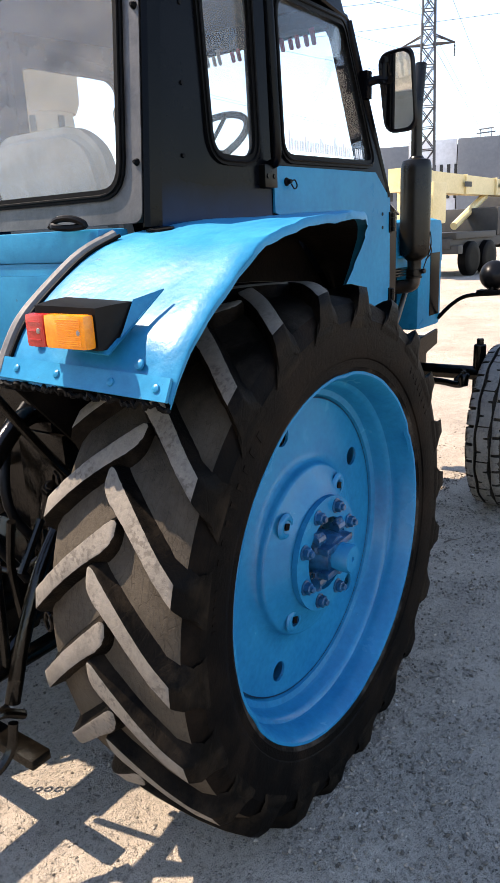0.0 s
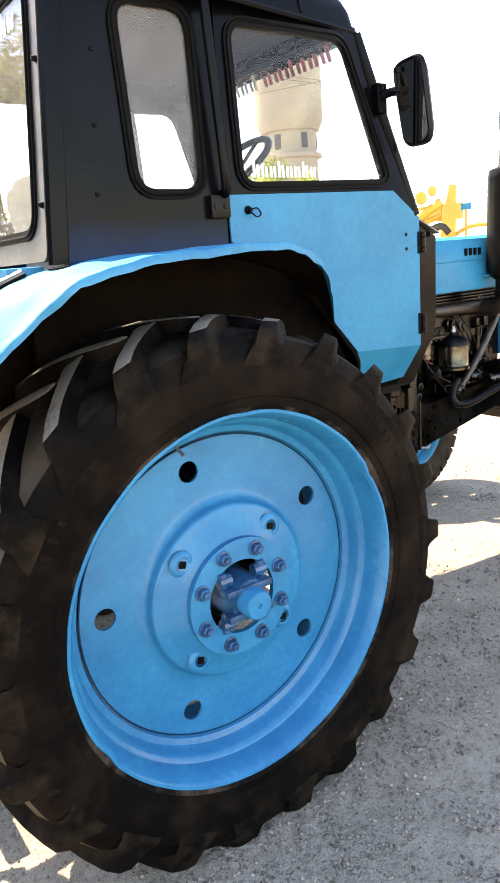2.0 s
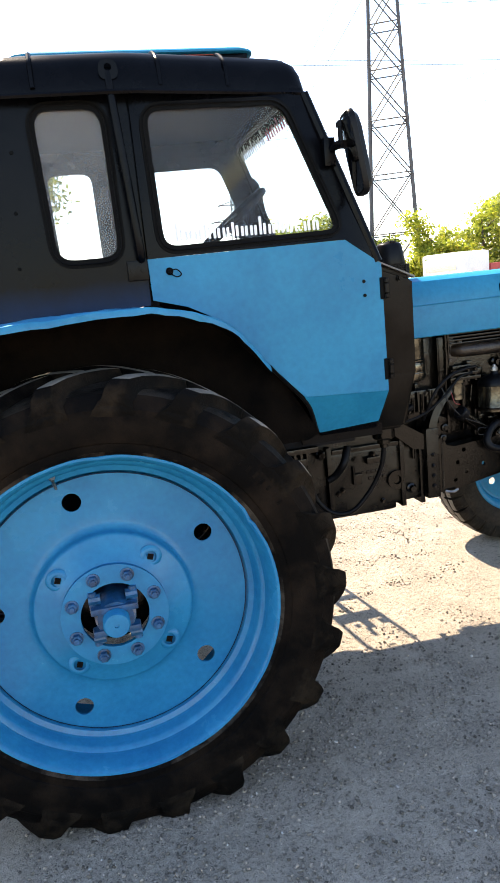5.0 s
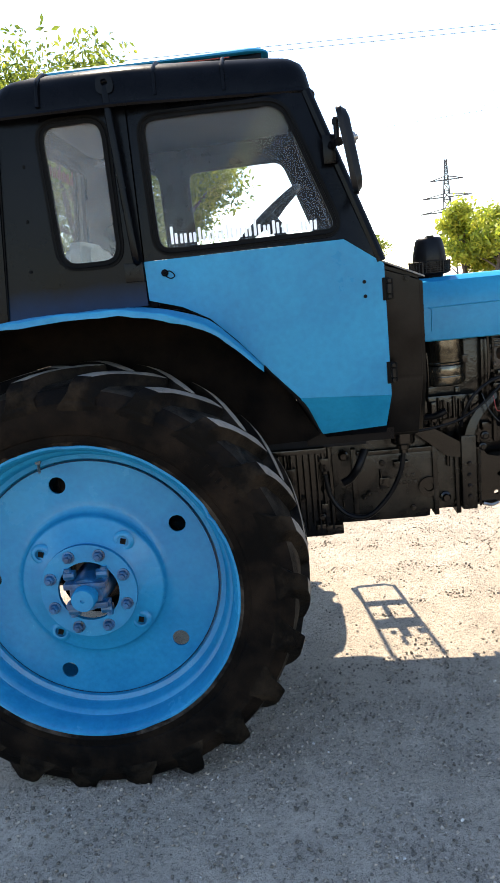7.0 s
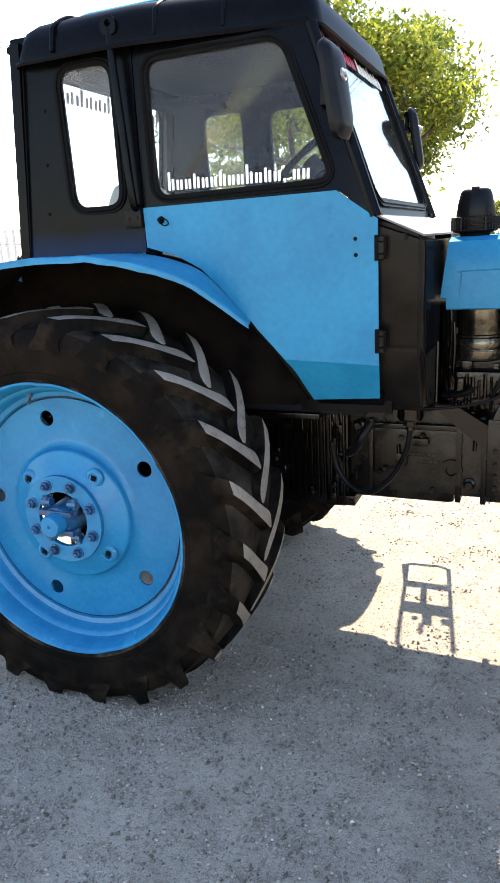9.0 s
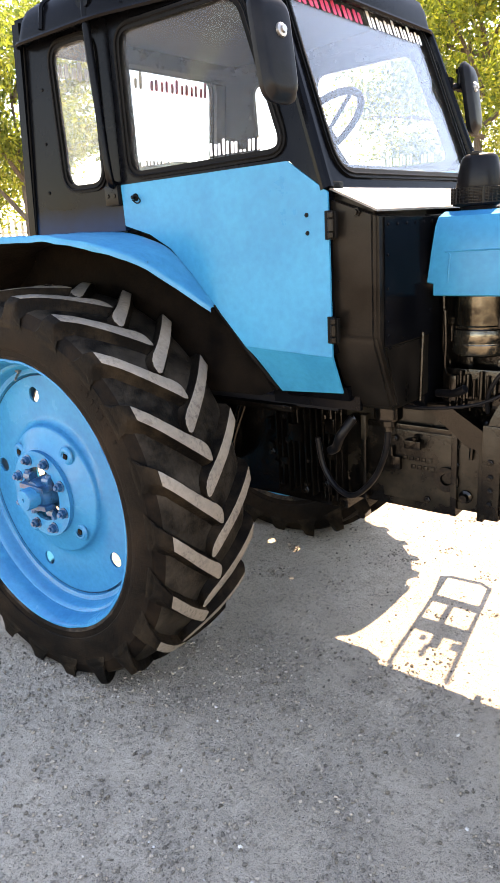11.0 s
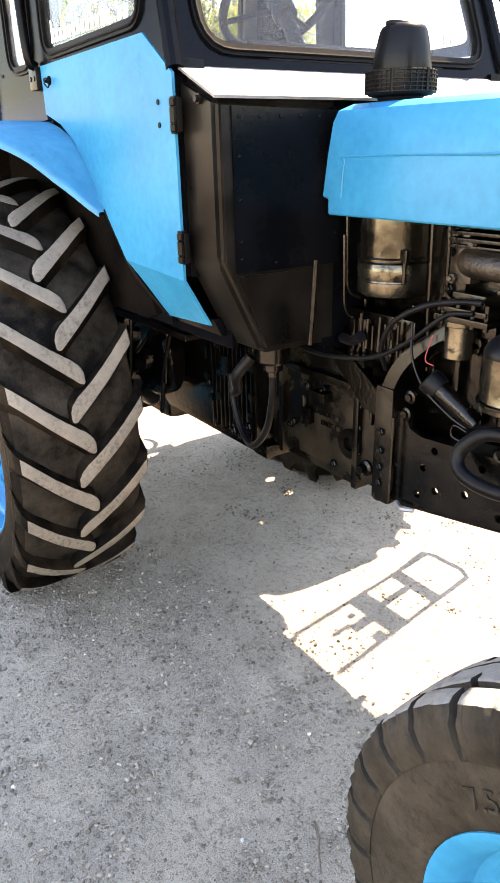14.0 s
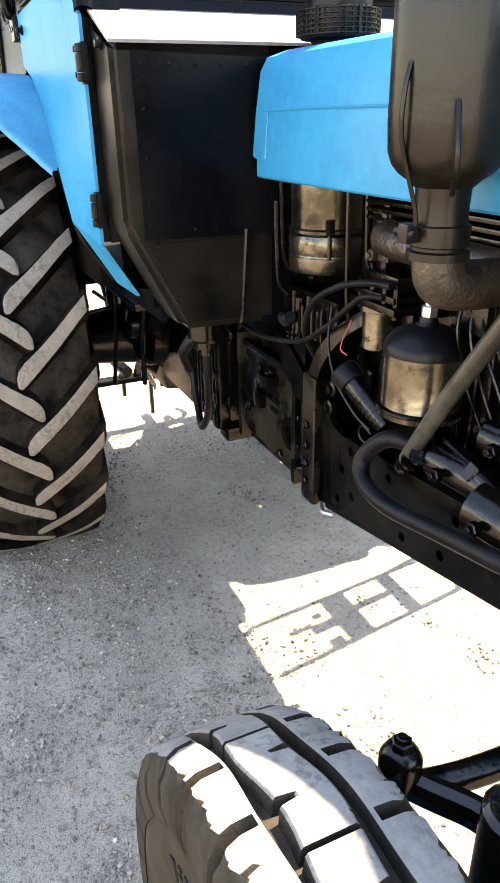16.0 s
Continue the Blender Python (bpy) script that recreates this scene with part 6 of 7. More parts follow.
# hoses, wires and pipes
for name, pts, r, m, lab in (
    ("heater_hose", [(1.02, -0.33, 0.955), (0.99, -0.36, 0.90), (0.96, -0.34, 0.85), (0.93, -0.33, 0.83)], 0.016, HOSE, "short black hose below the cab"),
    ("drain_hose", [(1.165, -0.36, 0.945), (1.15, -0.355, 0.86), (1.10, -0.34, 0.76), (1.02, -0.33, 0.685), (0.94, -0.31, 0.69), (0.88, -0.30, 0.76), (0.86, -0.30, 0.86)], 0.010, HOSE, "looping black drain hose"),
    ("fuel_hose", [(1.14, -0.26, 1.00), (1.25, -0.25, 0.995), (1.40, -0.235, 1.02), (1.50, -0.225, 1.075), (1.56, -0.215, 1.125), (1.60, -0.205, 1.155), (1.66, -0.20, 1.165)], 0.0055, HOSE, "black fuel hose"),
    ("fuel_hose", [(1.42, -0.205, 0.99), (1.43, -0.235, 1.05), (1.47, -0.24, 1.12), (1.54, -0.22, 1.165), (1.62, -0.205, 1.185), (1.68, -0.20, 1.19)], 0.0065, HOSE, "black fuel hose"),
    ("thin_wire", [(1.505, -0.215, 1.12), (1.53, -0.235, 1.05), (1.58, -0.245, 0.99), (1.66, -0.25, 0.95), (1.70, -0.24, 0.93)], 0.003, OILY_TAN, "thin oily wire"),
    ("red_wire", [(1.555, -0.20, 1.10), (1.56, -0.225, 1.05), (1.585, -0.225, 1.04)], 0.0012, RED_PAINT, "short red wire"),
    ("coolant_hose", [(1.80, -0.20, 0.93), (1.74, -0.225, 0.925), (1.695, -0.245, 0.875), (1.715, -0.258, 0.835), (1.80, -0.262, 0.825), (1.95, -0.258, 0.850), (2.15, -0.25, 0.885), (2.3, -0.2, 0.90)], 0.0165, HOSE, "thick black rubber hose curving over the rail"),
    ("steering_pipe", [(1.775, -0.215, 0.882), (1.82, -0.230, 0.940), (1.90, -0.245, 1.050), (1.975, -0.25, 1.155), (2.05, -0.25, 1.262)], 0.0145, GREY_PIPE, "slanting grey-painted pipe"),
    ("lever_rod", [(1.255, -0.20, 1.035), (1.32, -0.225, 1.045), (1.36, -0.235, 1.065)], 0.013, HOSE, "stubby dark lever"),
    ("brake_pipe", [(0.56, -0.32, 1.0), (0.52, -0.33, 0.90), (0.50, -0.34, 0.75)], 0.008, OILY, "dark brake rod"),
    ("ring_wire", [(1.70, -0.235, 0.92), (1.665, -0.235, 0.925), (1.66, -0.235, 0.90), (1.69, -0.235, 0.895), (1.72, -0.235, 0.905)], 0.003, OILY_TAN, "loose wire loop"),
):
    bm = B()
    tube(bm, pts, r, 12, 6)
    h = thing_part(name, bm, m, lab)
bm = B()
for x, y, z, r in ((1.90, -0.20, 0.93, 0.035), (2.02, -0.21, 0.90, 0.045), (2.12, -0.2, 0.95, 0.04), (1.98, -0.17, 1.0, 0.03)):
    rod(bm, (x - 0.05, y, z), (x + 0.06, y + 0.02, z - 0.01), r, seg=14)
    hexnut(bm, (x, y - r, z), (0, -1, 0), 0.012, 0.014)
thing_part("injection_lines_block", bm, OILY, "oily fittings low on the engine")
for i in range(4):
    bm = B()
    tube(bm, [(1.82 + i * 0.02, -0.14, 1.22), (1.83 + i * 0.03, -0.17, 1.15), (1.86 + i * 0.04, -0.165, 1.06), (1.90 + i * 0.04, -0.15, 0.98)], 0.003, 6, 5)
    thing_part("injection_pipe", bm, OILY_TAN, "thin steel injection pipe")

# unseen step added on the left to cast the pierced shadow on the ground:
# two side straps, a broken tread grid and a foot loop
def strap_x(z, k):
    """Where the straps stand at height z; k runs from 0 (rear strap) to 1 (front strap)."""
    return 0.925 - (z - 0.42) * 0.115 + k * (0.200 + (z - 0.42) * 0.022)


bm = B()
for z0, z1, k0, k1 in ((0.66, 0.735, 0.0, 1.0), (0.945, 1.075, 0.05, 1.0), (1.075, 1.20, 0.42, 0.62), (1.10, 1.17, 0.80, 0.95), (0.735, 0.945, 0.36, 0.50), (1.19, 1.31, 0.36, 0.46), (1.115, 1.16, 0.22, 0.34)):
    lo = [Vector((strap_x(z, k), 0.78, z)) for z, k in ((z0, k0), (z0, k1), (z1, k1), (z1, k0))]
    rings(bm, [lo, [p + Vector((0, 0.008, 0)) for p in lo]])
step = thing_part("entry_step", bm, BLACK, "black pierced step on the far side, unseen, shaped for its shadow", smooth=False)
for k in (0.0, 1.0):
    bm = B()
    lo = [Vector((strap_x(z, k) + d, 0.779, z)) for z, d in ((0.42, -0.008), (0.42, 0.008), (1.46, 0.011), (1.46, -0.011))]
    rings(bm, [lo, [p + Vector((0, 0.010, 0)) for p in lo]])
    part("strap", bm, BLACK, step, smooth=False)
bm = B()
tube(bm, [(strap_x(0.66, 0), 0.785, 0.66), (0.905, 0.785, 0.425), (0.955, 0.785, 0.395), (1.085, 0.785, 0.385), (1.125, 0.785, 0.42), (strap_x(0.66, 1), 0.785, 0.66)], 0.011, 8, 1)
part("foot_loop", bm, BLACK, step)


# ---- front axle and wheels ----
FX, FY, FZ, FR = 2.41, 0.704, 0.452, 0.455


def front_wheel(name, s, turn):
    M = pose(FX, -FY * s, FZ, 0, 0, turn)
    prof = [(0.262, 0.078), (0.285, 0.091), (0.330, 0.099), (0.372, 0.099), (0.388, 0.095), (0.405, 0.088), (0.424, 0.074), (0.434, 0.06), (0.436, 0.0)]
    prof = prof + [(r, -y) for r, y in prof[-2::-1]]
    def ring(prof_, seg=80):
        bm_ = B()
        rings(bm_, [[(r * math.cos(t), y, r * math.sin(t)) for t in [2 * math.pi * i / seg for i in range(seg)]] for r, y in prof_], cap=False)
        return bm_
    def put(bm_, flat=True):
        bmesh.ops.transform(bm_, matrix=M, verts=bm_.verts)
        if flat:
            for v in bm_.verts:
                v.co.z = max(v.co.z, 0.003)
        return bm_
    rimp = [(0.20, -0.03), (0.225, -0.035), (0.235, -0.06), (0.245, -0.075), (0.266, -0.088), (0.274, -0.088), (0.276, -0.080), (0.268, -0.072), (0.255, 0.0), (0.268, 0.072), (0.276, 0.088)]
    rim = part(name, put(ring(rimp), False), BLUE, tractor, "blue-painted front wheel")
    ty = part("front_tyre", put(ring(prof)), RUBBER_FRONT, tractor, "dusty worn narrow front tyre")
    rnd = random.Random(21)
    # centre rib of long links, and shoulder blocks
    n = 30

    def tread(name_, section, a0, a1, steps, closed):
        """Sweep a section that changes with the angle; tops are pale with dust, flanks are dark."""
        bm_ = B()
        angs = [a0 + (a1 - a0) * j / steps for j in range(steps if closed else steps + 1)]
        loops = [[(r * math.cos(a), y, r * math.sin(a)) for y, r in section(a)] for a in angs]
        if closed:
            loops.append(loops[0])
        rings(bm_, loops, close=False, cap=False)
        if not closed:
            vs = list(bm_.verts)
            k_ = len(loops[0])
            bm_.faces.new(vs[:k_]), bm_.faces.new(vs[-k_:])
        bmesh.ops.recalc_face_normals(bm_, faces=bm_.faces)
        for f in bm_.faces:
            c = f.calc_center_median()
            f.material_index = 1 if math.hypot(c.x, c.z) > FR - 0.010 and abs(f.normal.dot(Vector((c.x, 0, c.z)).normalized())) > 0.7 else 0
        ob = part(name_, put(bm_), RUBBER_FRONT, ty)
        ob.data.materials.append(RUBBER_FRONT_TREAD)

    for k in range(n // 2):
        a0, a1 = 2 * math.pi * k / (n // 2), 2 * math.pi * (k + 0.965) / (n // 2)

        def link(a, a0=a0, a1=a1):
            t = (a - a0) / (a1 - a0)
            sh = 0.004 * math.sin(2 * math.pi * t)
            nl, nr = (0.020 if abs(t - 0.30) < 0.026 else 0), (0.020 if abs(t - 0.72) < 0.026 else 0)
            rr = FR + 0.0012 * noise.noise(Vector((a * 20, 0, 3)))
            return [(y + sh, r) for y, r in ((-0.033 + nl, 0.432), (-0.029 + nl, rr - 0.003), (-0.026 + nl, rr), (0.026 - nr, rr), (0.029 - nr, rr - 0.003), (0.033 - nr, 0.432))]
        tread("rib_link", link, a0, a1, 56, False)
    for q in (-1, 1):
        def shoulder(a, q=q):
            t = (a * n / (2 * math.pi) + (0.5 if q > 0 else 0)) % 1.0
            slot = max(0.0, 1 - abs(t - 0.5) / 0.075) ** 0.4
            wob = noise.noise(Vector((a * 16, q, 1)))
            zig = 0.002 * math.sin(a * n / 2)
            chip = max(0.0, noise.noise(Vector((a * 30, q, 6)))) + 0.6 * max(0.0, noise.noise(Vector((a * 75, q, 2))))
            yo = 0.082 + 0.005 * abs(math.sin(math.pi * t * 2)) + 0.004 * wob - 0.013 * chip - 0.014 * slot
            rib = max(0.0, 1 - abs(t - 0.30) / 0.05) + max(0.0, 1 - abs(t - 0.66) / 0.05)
            return [(q * y, r) for y, r in ((0.041 + zig, 0.434), (0.044 + zig, FR - 0.003), (0.048 + zig, FR - 0.001), (yo - 0.012, FR - 0.003 - 0.030 * slot), (yo, FR - 0.008 - 0.004 * chip - 0.030 * slot), (yo + 0.005, FR - 0.018 - 0.028 * slot), (0.0975 - 0.022 * slot - 0.003 * rib, 0.424), (0.1015 - 0.019 * slot - 0.004 * rib, 0.404), (0.1010 - 0.012 * slot - 0.003 * rib, 0.390), (0.0995 - 0.001 * slot, 0.376))]
        tread("shoulder_rib", shoulder, 0, 2 * math.pi, 720, True)
    bm = B()
    sheet(bm, circle2(0, 0, 0.222, 40), [circle2(0.155 * math.cos(a), 0.155 * math.sin(a), 0.022, 12) for a in [2 * math.pi * i / 5 for i in range(5)]], lambda u, v: (u, -0.032, v), (0, 0.008, 0))
    turned(bm, (0, -0.03, 0), (0, -1, 0), [(0, 0.085), (0.02, 0.080), (0.03, 0.06), (0.07, 0.055), (0.08, 0.04)], seg=24)
    part("front_disc", put(bm, False), BLUE, rim, "blue front wheel disc and hub")
    for i in range(5):
        bm = B()
        a = 2 * math.pi * (i + 0.5) / 5
        hexnut(bm, (0.105 * math.cos(a), -0.035, 0.105 * math.sin(a)), (0, -1, 0), 0.014, 0.016)
        part("wheel_nut", put(bm, False), BLUE, rim)
    # moulded size marking
    for text, mid in (("7.50-20", 118), ("B-103", 75)):
        cu = bpy.data.curves.new("marking", "FONT")
        cu.body, cu.size, cu.extrude, cu.align_x, cu.align_y = text, 0.046, 0.0015, "CENTER", "CENTER"
        tmp = bpy.data.objects.new("marking", cu)
        scene.collection.objects.link(tmp)
        bpy.context.view_layer.update()
        me = bpy.data.meshes.new_from_object(tmp.evaluated_get(bpy.context.evaluated_depsgraph_get()))
        bpy.data.objects.remove(tmp)
        b2 = B()
        b2.from_mesh(me)
        bpy.data.meshes.remove(me)
        for v in b2.verts:
            ang = radians(mid) - v.co.x / 0.325
            r = 0.325 + v.co.y
            v.co = Vector((r * math.cos(ang), -0.1000 - v.co.z, r * math.sin(ang)))
        part("size_marking", put(b2, False), RUBBER_FRONT, ty, "moulded size marking", smooth=False)
    return rim


front_wheel("front_wheel", 1, 0.7)
front_wheel("front_wheel", -1, 0.7)
bm = B()
rod(bm, (FX, -0.54, 0.735), (FX, 0.54, 0.735), 0.040, seg=16)
box(bm, FX - 0.07, FX + 0.07, -0.20, 0.20, 0.62, 0.86, 0.02)
axle = thing_part("front_axle", bm, OILY, "black tubular front axle")
for s in (1, -1):
    bm = B()
    rod(bm, (FX, -0.535 * s, 0.40), (FX, -0.535 * s, 0.90), 0.034, seg=16, cham=0.006)
    rod(bm, (FX, -0.535 * s, 0.89), (FX, -0.535 * s, 0.93), 0.020, seg=10)
    rod(bm, (FX, -0.55 * s, 0.452), (FX, -0.68 * s, 0.452), 0.03, seg=14)
    part("kingpin", bm, OILY, axle, "black king-pin housing")
    bm = B()
    turned(bm, (2.215, -0.515 * s, 0.70), (0, 0, 1), [(0, 0.024), (0.03, 0.027), (0.052, 0.027), (0.064, 0.021), (0.068, 0.014)], seg=20)
    hexnut(bm, (2.215, -0.515 * s, 0.768), (0, 0, 1), 0.014, 0.012)
    tube(bm, [(FX, -0.535 * s, 0.74), (2.37, -0.46 * s, 0.72), (2.30, -0.45 * s, 0.705), (2.245, -0.49 * s, 0.71), (2.215, -0.515 * s, 0.715)], 0.021, 10, 5)
    part("steering_arm", bm, OILY, axle, "black steering arm with a ball joint")
bm = B()
tube(bm, [(2.215, -0.515, 0.715), (2.23, -0.47, 0.70), (2.25, -0.30, 0.71), (2.25, 0.3, 0.71), (2.215, 0.515, 0.715)], 0.019, 12, 5)
part("tie_rod", bm, OILY, axle, "black tie rod")

# headlamps on arms by the radiator cowl
for s in (1, -1):
    bm = B()
    tube(bm, [(2.55, -0.232 * s, 1.02), (2.56, -0.31 * s, 1.10), (2.57, -0.40 * s, 1.15), (2.57, -0.58 * s, 1.165)], 0.012, 10, 5)
    box(bm, 2.53, 2.61, min(-0.46 * s, -0.62 * s), max(-0.46 * s, -0.62 * s), 1.165, 1.185, 0.004)
    arm = thing_part("headlamp_arm", bm, BLACK, "black headlamp bracket")
    bm = B()
    turned(bm, (2.53, -0.53 * s, 1.262), (1, 0, 0), [(0, 0.012), (0.006, 0.03), (0.03, 0.058), (0.065, 0.075), (0.085, 0.080), (0.10, 0.080), (0.105, 0.072), (0.112, 0.03)], seg=28)
    rod(bm, (2.58, -0.53 * s, 1.18), (2.58, -0.53 * s, 1.20), 0.012, seg=10)
    part("headlamp", bm, PLASTIC, arm, "round black headlamp")
    bm = B()
    turned(bm, (2.617, -0.53 * s, 1.262), (1, 0, 0), [(0, 0.083), (0.014, 0.083), (0.016, 0.074)], seg=28)
    part("chrome_ring", bm, STEEL, arm, "chrome lamp ring")

# rear linkage behind the axle
for name, pts, r, m, lab in (
    ("lift_arm", [(-0.30, -0.24, 1.10), (-0.45, -0.27, 1.12), (-0.60, -0.30, 1.02)], 0.026, OILY, "black hydraulic lift arm"),
    ("lower_link", [(-0.10, -0.26, 0.48), (-0.45, -0.30, 0.50), (-0.85, -0.33, 0.52)], 0.024, OILY, "oily lower link"),
    ("lift_rod", [(-0.60, -0.30, 1.02), (-0.62, -0.31, 0.78), (-0.64, -0.32, 0.52)], 0.017, OILY_TAN, "threaded lift rod"),
    ("top_link", [(-0.24, 0.0, 0.95), (-0.55, -0.02, 0.92), (-0.80, -0.03, 0.90)], 0.02, OILY, "dark top link"),
    ("lift_arm", [(-0.30, 0.24, 1.10), (-0.45, 0.27, 1.12), (-0.60, 0.30, 1.02)], 0.026, OILY, "black hydraulic lift arm"),
    ("lower_link", [(-0.10, 0.26, 0.48), (-0.45, 0.30, 0.50), (-0.85, 0.33, 0.52)], 0.024, OILY, "oily lower link"),
    ("hydraulic_hose", [(-0.28, -0.12, 1.15), (-0.42, -0.16, 1.05), (-0.48, -0.2, 0.88), (-0.40, -0.22, 0.72)], 0.014, HOSE, "black hydraulic hose"),
    ("hydraulic_hose", [(-0.28, -0.05, 1.12), (-0.40, -0.08, 1.0), (-0.50, -0.14, 0.80), (-0.42, -0.15, 0.62)], 0.014, HOSE, "black hydraulic hose"),
    ("stay_rod", [(-0.64, -0.44, 1.24), (-0.50, -0.42, 1.06), (-0.36, -0.40, 0.90)], 0.012, OILY, "thin stay rod below the mudguard"),
):
    bm = B()
    tube(bm, pts, r, 12, 5)
    thing_part(name, bm, m, lab)
bm = B()
for i in range(9):
    z = 0.60 + i * 0.045
    c = Vector((-0.52 + i * 0.010, -0.36, z))
    k = 8
    q = [c + (Vector((0.012 * math.cos(2 * math.pi * j / k), 0, 0.028 * math.sin(2 * math.pi * j / k))) if i % 2 else Vector((0, 0.012 * math.cos(2 * math.pi * j / k), 0.028 * math.sin(2 * math.pi * j / k)))) for j in range(k + 1)]
    tube(bm, q, 0.0055, 6, 1)
thing_part("check_chain", bm, OILY, "oily check chain")
bm = B()
box(bm, -0.62, -0.20, -0.06, 0.06, 0.50, 0.56, 0.01)
box(bm, -0.90, -0.60, -0.05, 0.05, 0.51, 0.54, 0.008)
thing_part("drawbar", bm, OILY, "black drawbar")
bm = B()
box(bm, -0.34, -0.20, -0.24, 0.24, 0.62, 1.24, 0.02)
thing_part("hydraulic_housing", bm, OILY, "black hydraulic lift housing")
for s in (1, -1):
    bm = B()
    tube(bm, [(-0.36, -0.36 * s, 0.93), (-0.50, -0.37 * s, 0.80), (-0.60, -0.37 * s, 0.62), (-0.66, -0.36 * s, 0.44)], 0.020, 12, 5)
    brace = thing_part("stabiliser", bm, OILY_TAN, "oily linkage stabiliser")
    bm = B()
    rod(bm, (-0.50, -0.41 * s, 0.97), (-0.46, -0.33 * s, 0.86), 0.022, seg=12)
    rod(bm, (-0.53, -0.40 * s, 0.90), (-0.60, -0.39 * s, 0.78), 0.011, seg=10)
    hexnut(bm, (-0.50, -0.41 * s, 0.97), (-0.4, -0.6 * s, 0.6), 0.020, 0.018)
    part("link_pin", bm, OILY, brace)
    bm = B()
    tube(bm, [(-0.66, -0.40 * s, 0.42), (-0.72, -0.40 * s, 0.46), (-0.76, -0.37 * s, 0.43), (-0.72, -0.33 * s, 0.40), (-0.66, -0.34 * s, 0.42)], 0.012, 10, 5)
    tube(bm, [(-0.68, -0.38 * s, 0.40), (-0.70, -0.38 * s, 0.33), (-0.75, -0.37 * s, 0.29), (-0.82, -0.36 * s, 0.31)], 0.013, 10, 5)
    part("shackle", bm, OILY_TAN, brace)
bm = B()
box(bm, -0.66, -0.60, -0.40, 0.40, 0.245, 0.275, 0.006)
hitch = thing_part("hitch_bar", bm, OILY_TAN, "dusty flat hitch cross bar with hanging pins")
for y, z in ((-0.16, 0.17), (-0.02, 0.05), (0.04, 0.19), (0.22, 0.17)):
    bm = B()
    rod(bm, (-0.63, y, 0.30), (-0.63, y, z), 0.011, seg=8, cham=0.003)
    rod(bm, (-0.63, y, 0.276), (-0.63, y, 0.292), 0.022, seg=6)
    part("pin", bm, RUST, hitch, "rusty hanging pin")
for pts, r in ([((-0.62, -0.15, 0.72), (-0.60, -0.17, 0.40)), 0.011], [((-0.30, -0.10, 0.52), (-0.46, -0.10, 0.42), (-0.62, -0.09, 0.28)), 0.020], [((-0.44, -0.30, 0.76), (-0.50, -0.22, 0.70), (-0.56, -0.12, 0.74)), 0.009], [((-0.52, -0.26, 0.86), (-0.52, -0.23, 0.72), (-0.50, -0.22, 0.56)), 0.012], [((-0.40, 0.10, 0.40), (-0.52, 0.12, 0.33), (-0.62, 0.13, 0.27)), 0.026]):
    bm = B()
    tube(bm, pts, r, 10, 4)
    part("brace", bm, OILY, hitch)
bm = B()
box(bm, -0.42, -0.405, -0.38, -0.20, 0.80, 1.08, 0.004)
box(bm, -0.42, -0.405, -0.25, -0.20, 0.66, 0.80, 0.004)
part("linkage_plate", bm, OILY, hitch, "dark linkage side plate")
bm = B()
for k in range(7):
    c = Vector((-0.55 - 0.012 * k, -0.06 + 0.010 * k, 0.33 - 0.022 * k))
    tube(bm, [c + Vector((0.010 * math.cos(t), 0.004 * math.sin(t), 0.018 * math.sin(t))) for t in [2 * math.pi * i / 8 for i in range(9)]], 0.0035, 5, 1)
part("hanging_chain", bm, STEEL, hitch, "short bright chain")
# brake gear by the axle
bm = B()
turned(bm, (0.32, -0.24, 0.80), (0, -1, 0), [(0, 0.15), (0.05, 0.15), (0.07, 0.135), (0.075, 0.05), (0.10, 0.045)], seg=30)
for k in range(8):
    hexnut(bm, (0.32 + 0.12 * math.cos(k * 0.785), -0.308, 0.80 + 0.12 * math.sin(k * 0.785)), (0, -1, 0), 0.011, 0.012)
brake = thing_part("brake_housing", bm, OILY, "round oily brake housing beside the gearbox")
for pts, r in ([((0.30, -0.34, 0.82), (0.42, -0.36, 0.90), (0.52, -0.36, 1.03)), 0.010], [((0.44, -0.33, 0.62), (0.50, -0.34, 0.80), (0.60, -0.34, 1.02)), 0.009], [((0.36, -0.38, 1.03), (0.34, -0.39, 0.80), (0.28, -0.40, 0.58)), 0.008]):
    bm = B()
    tube(bm, pts, r, 8, 4)
    part("brake_rod", bm, OILY_TAN, brake)

bm = B()
turned(bm, (-0.34, 0.0, 0.66), (-1, 0, 0), [(0, 0.11), (0.03, 0.11), (0.05, 0.06), (0.13, 0.05), (0.14, 0.03)], seg=24)
for a in range(6):
    hexnut(bm, (-0.37, 0.09 * math.cos(a * 1.047), 0.66 + 0.09 * math.sin(a * 1.047)), (-1, 0, 0), 0.012, 0.012)
thing_part("power_take_off", bm, OILY, "oily power take-off shaft cover")


# ---- surroundings ----
def at_bearing(deg, dist, eye=(0.0, -2.4)):
    return eye[0] + dist * math.cos(radians(deg)), eye[1] + dist * math.sin(radians(deg))


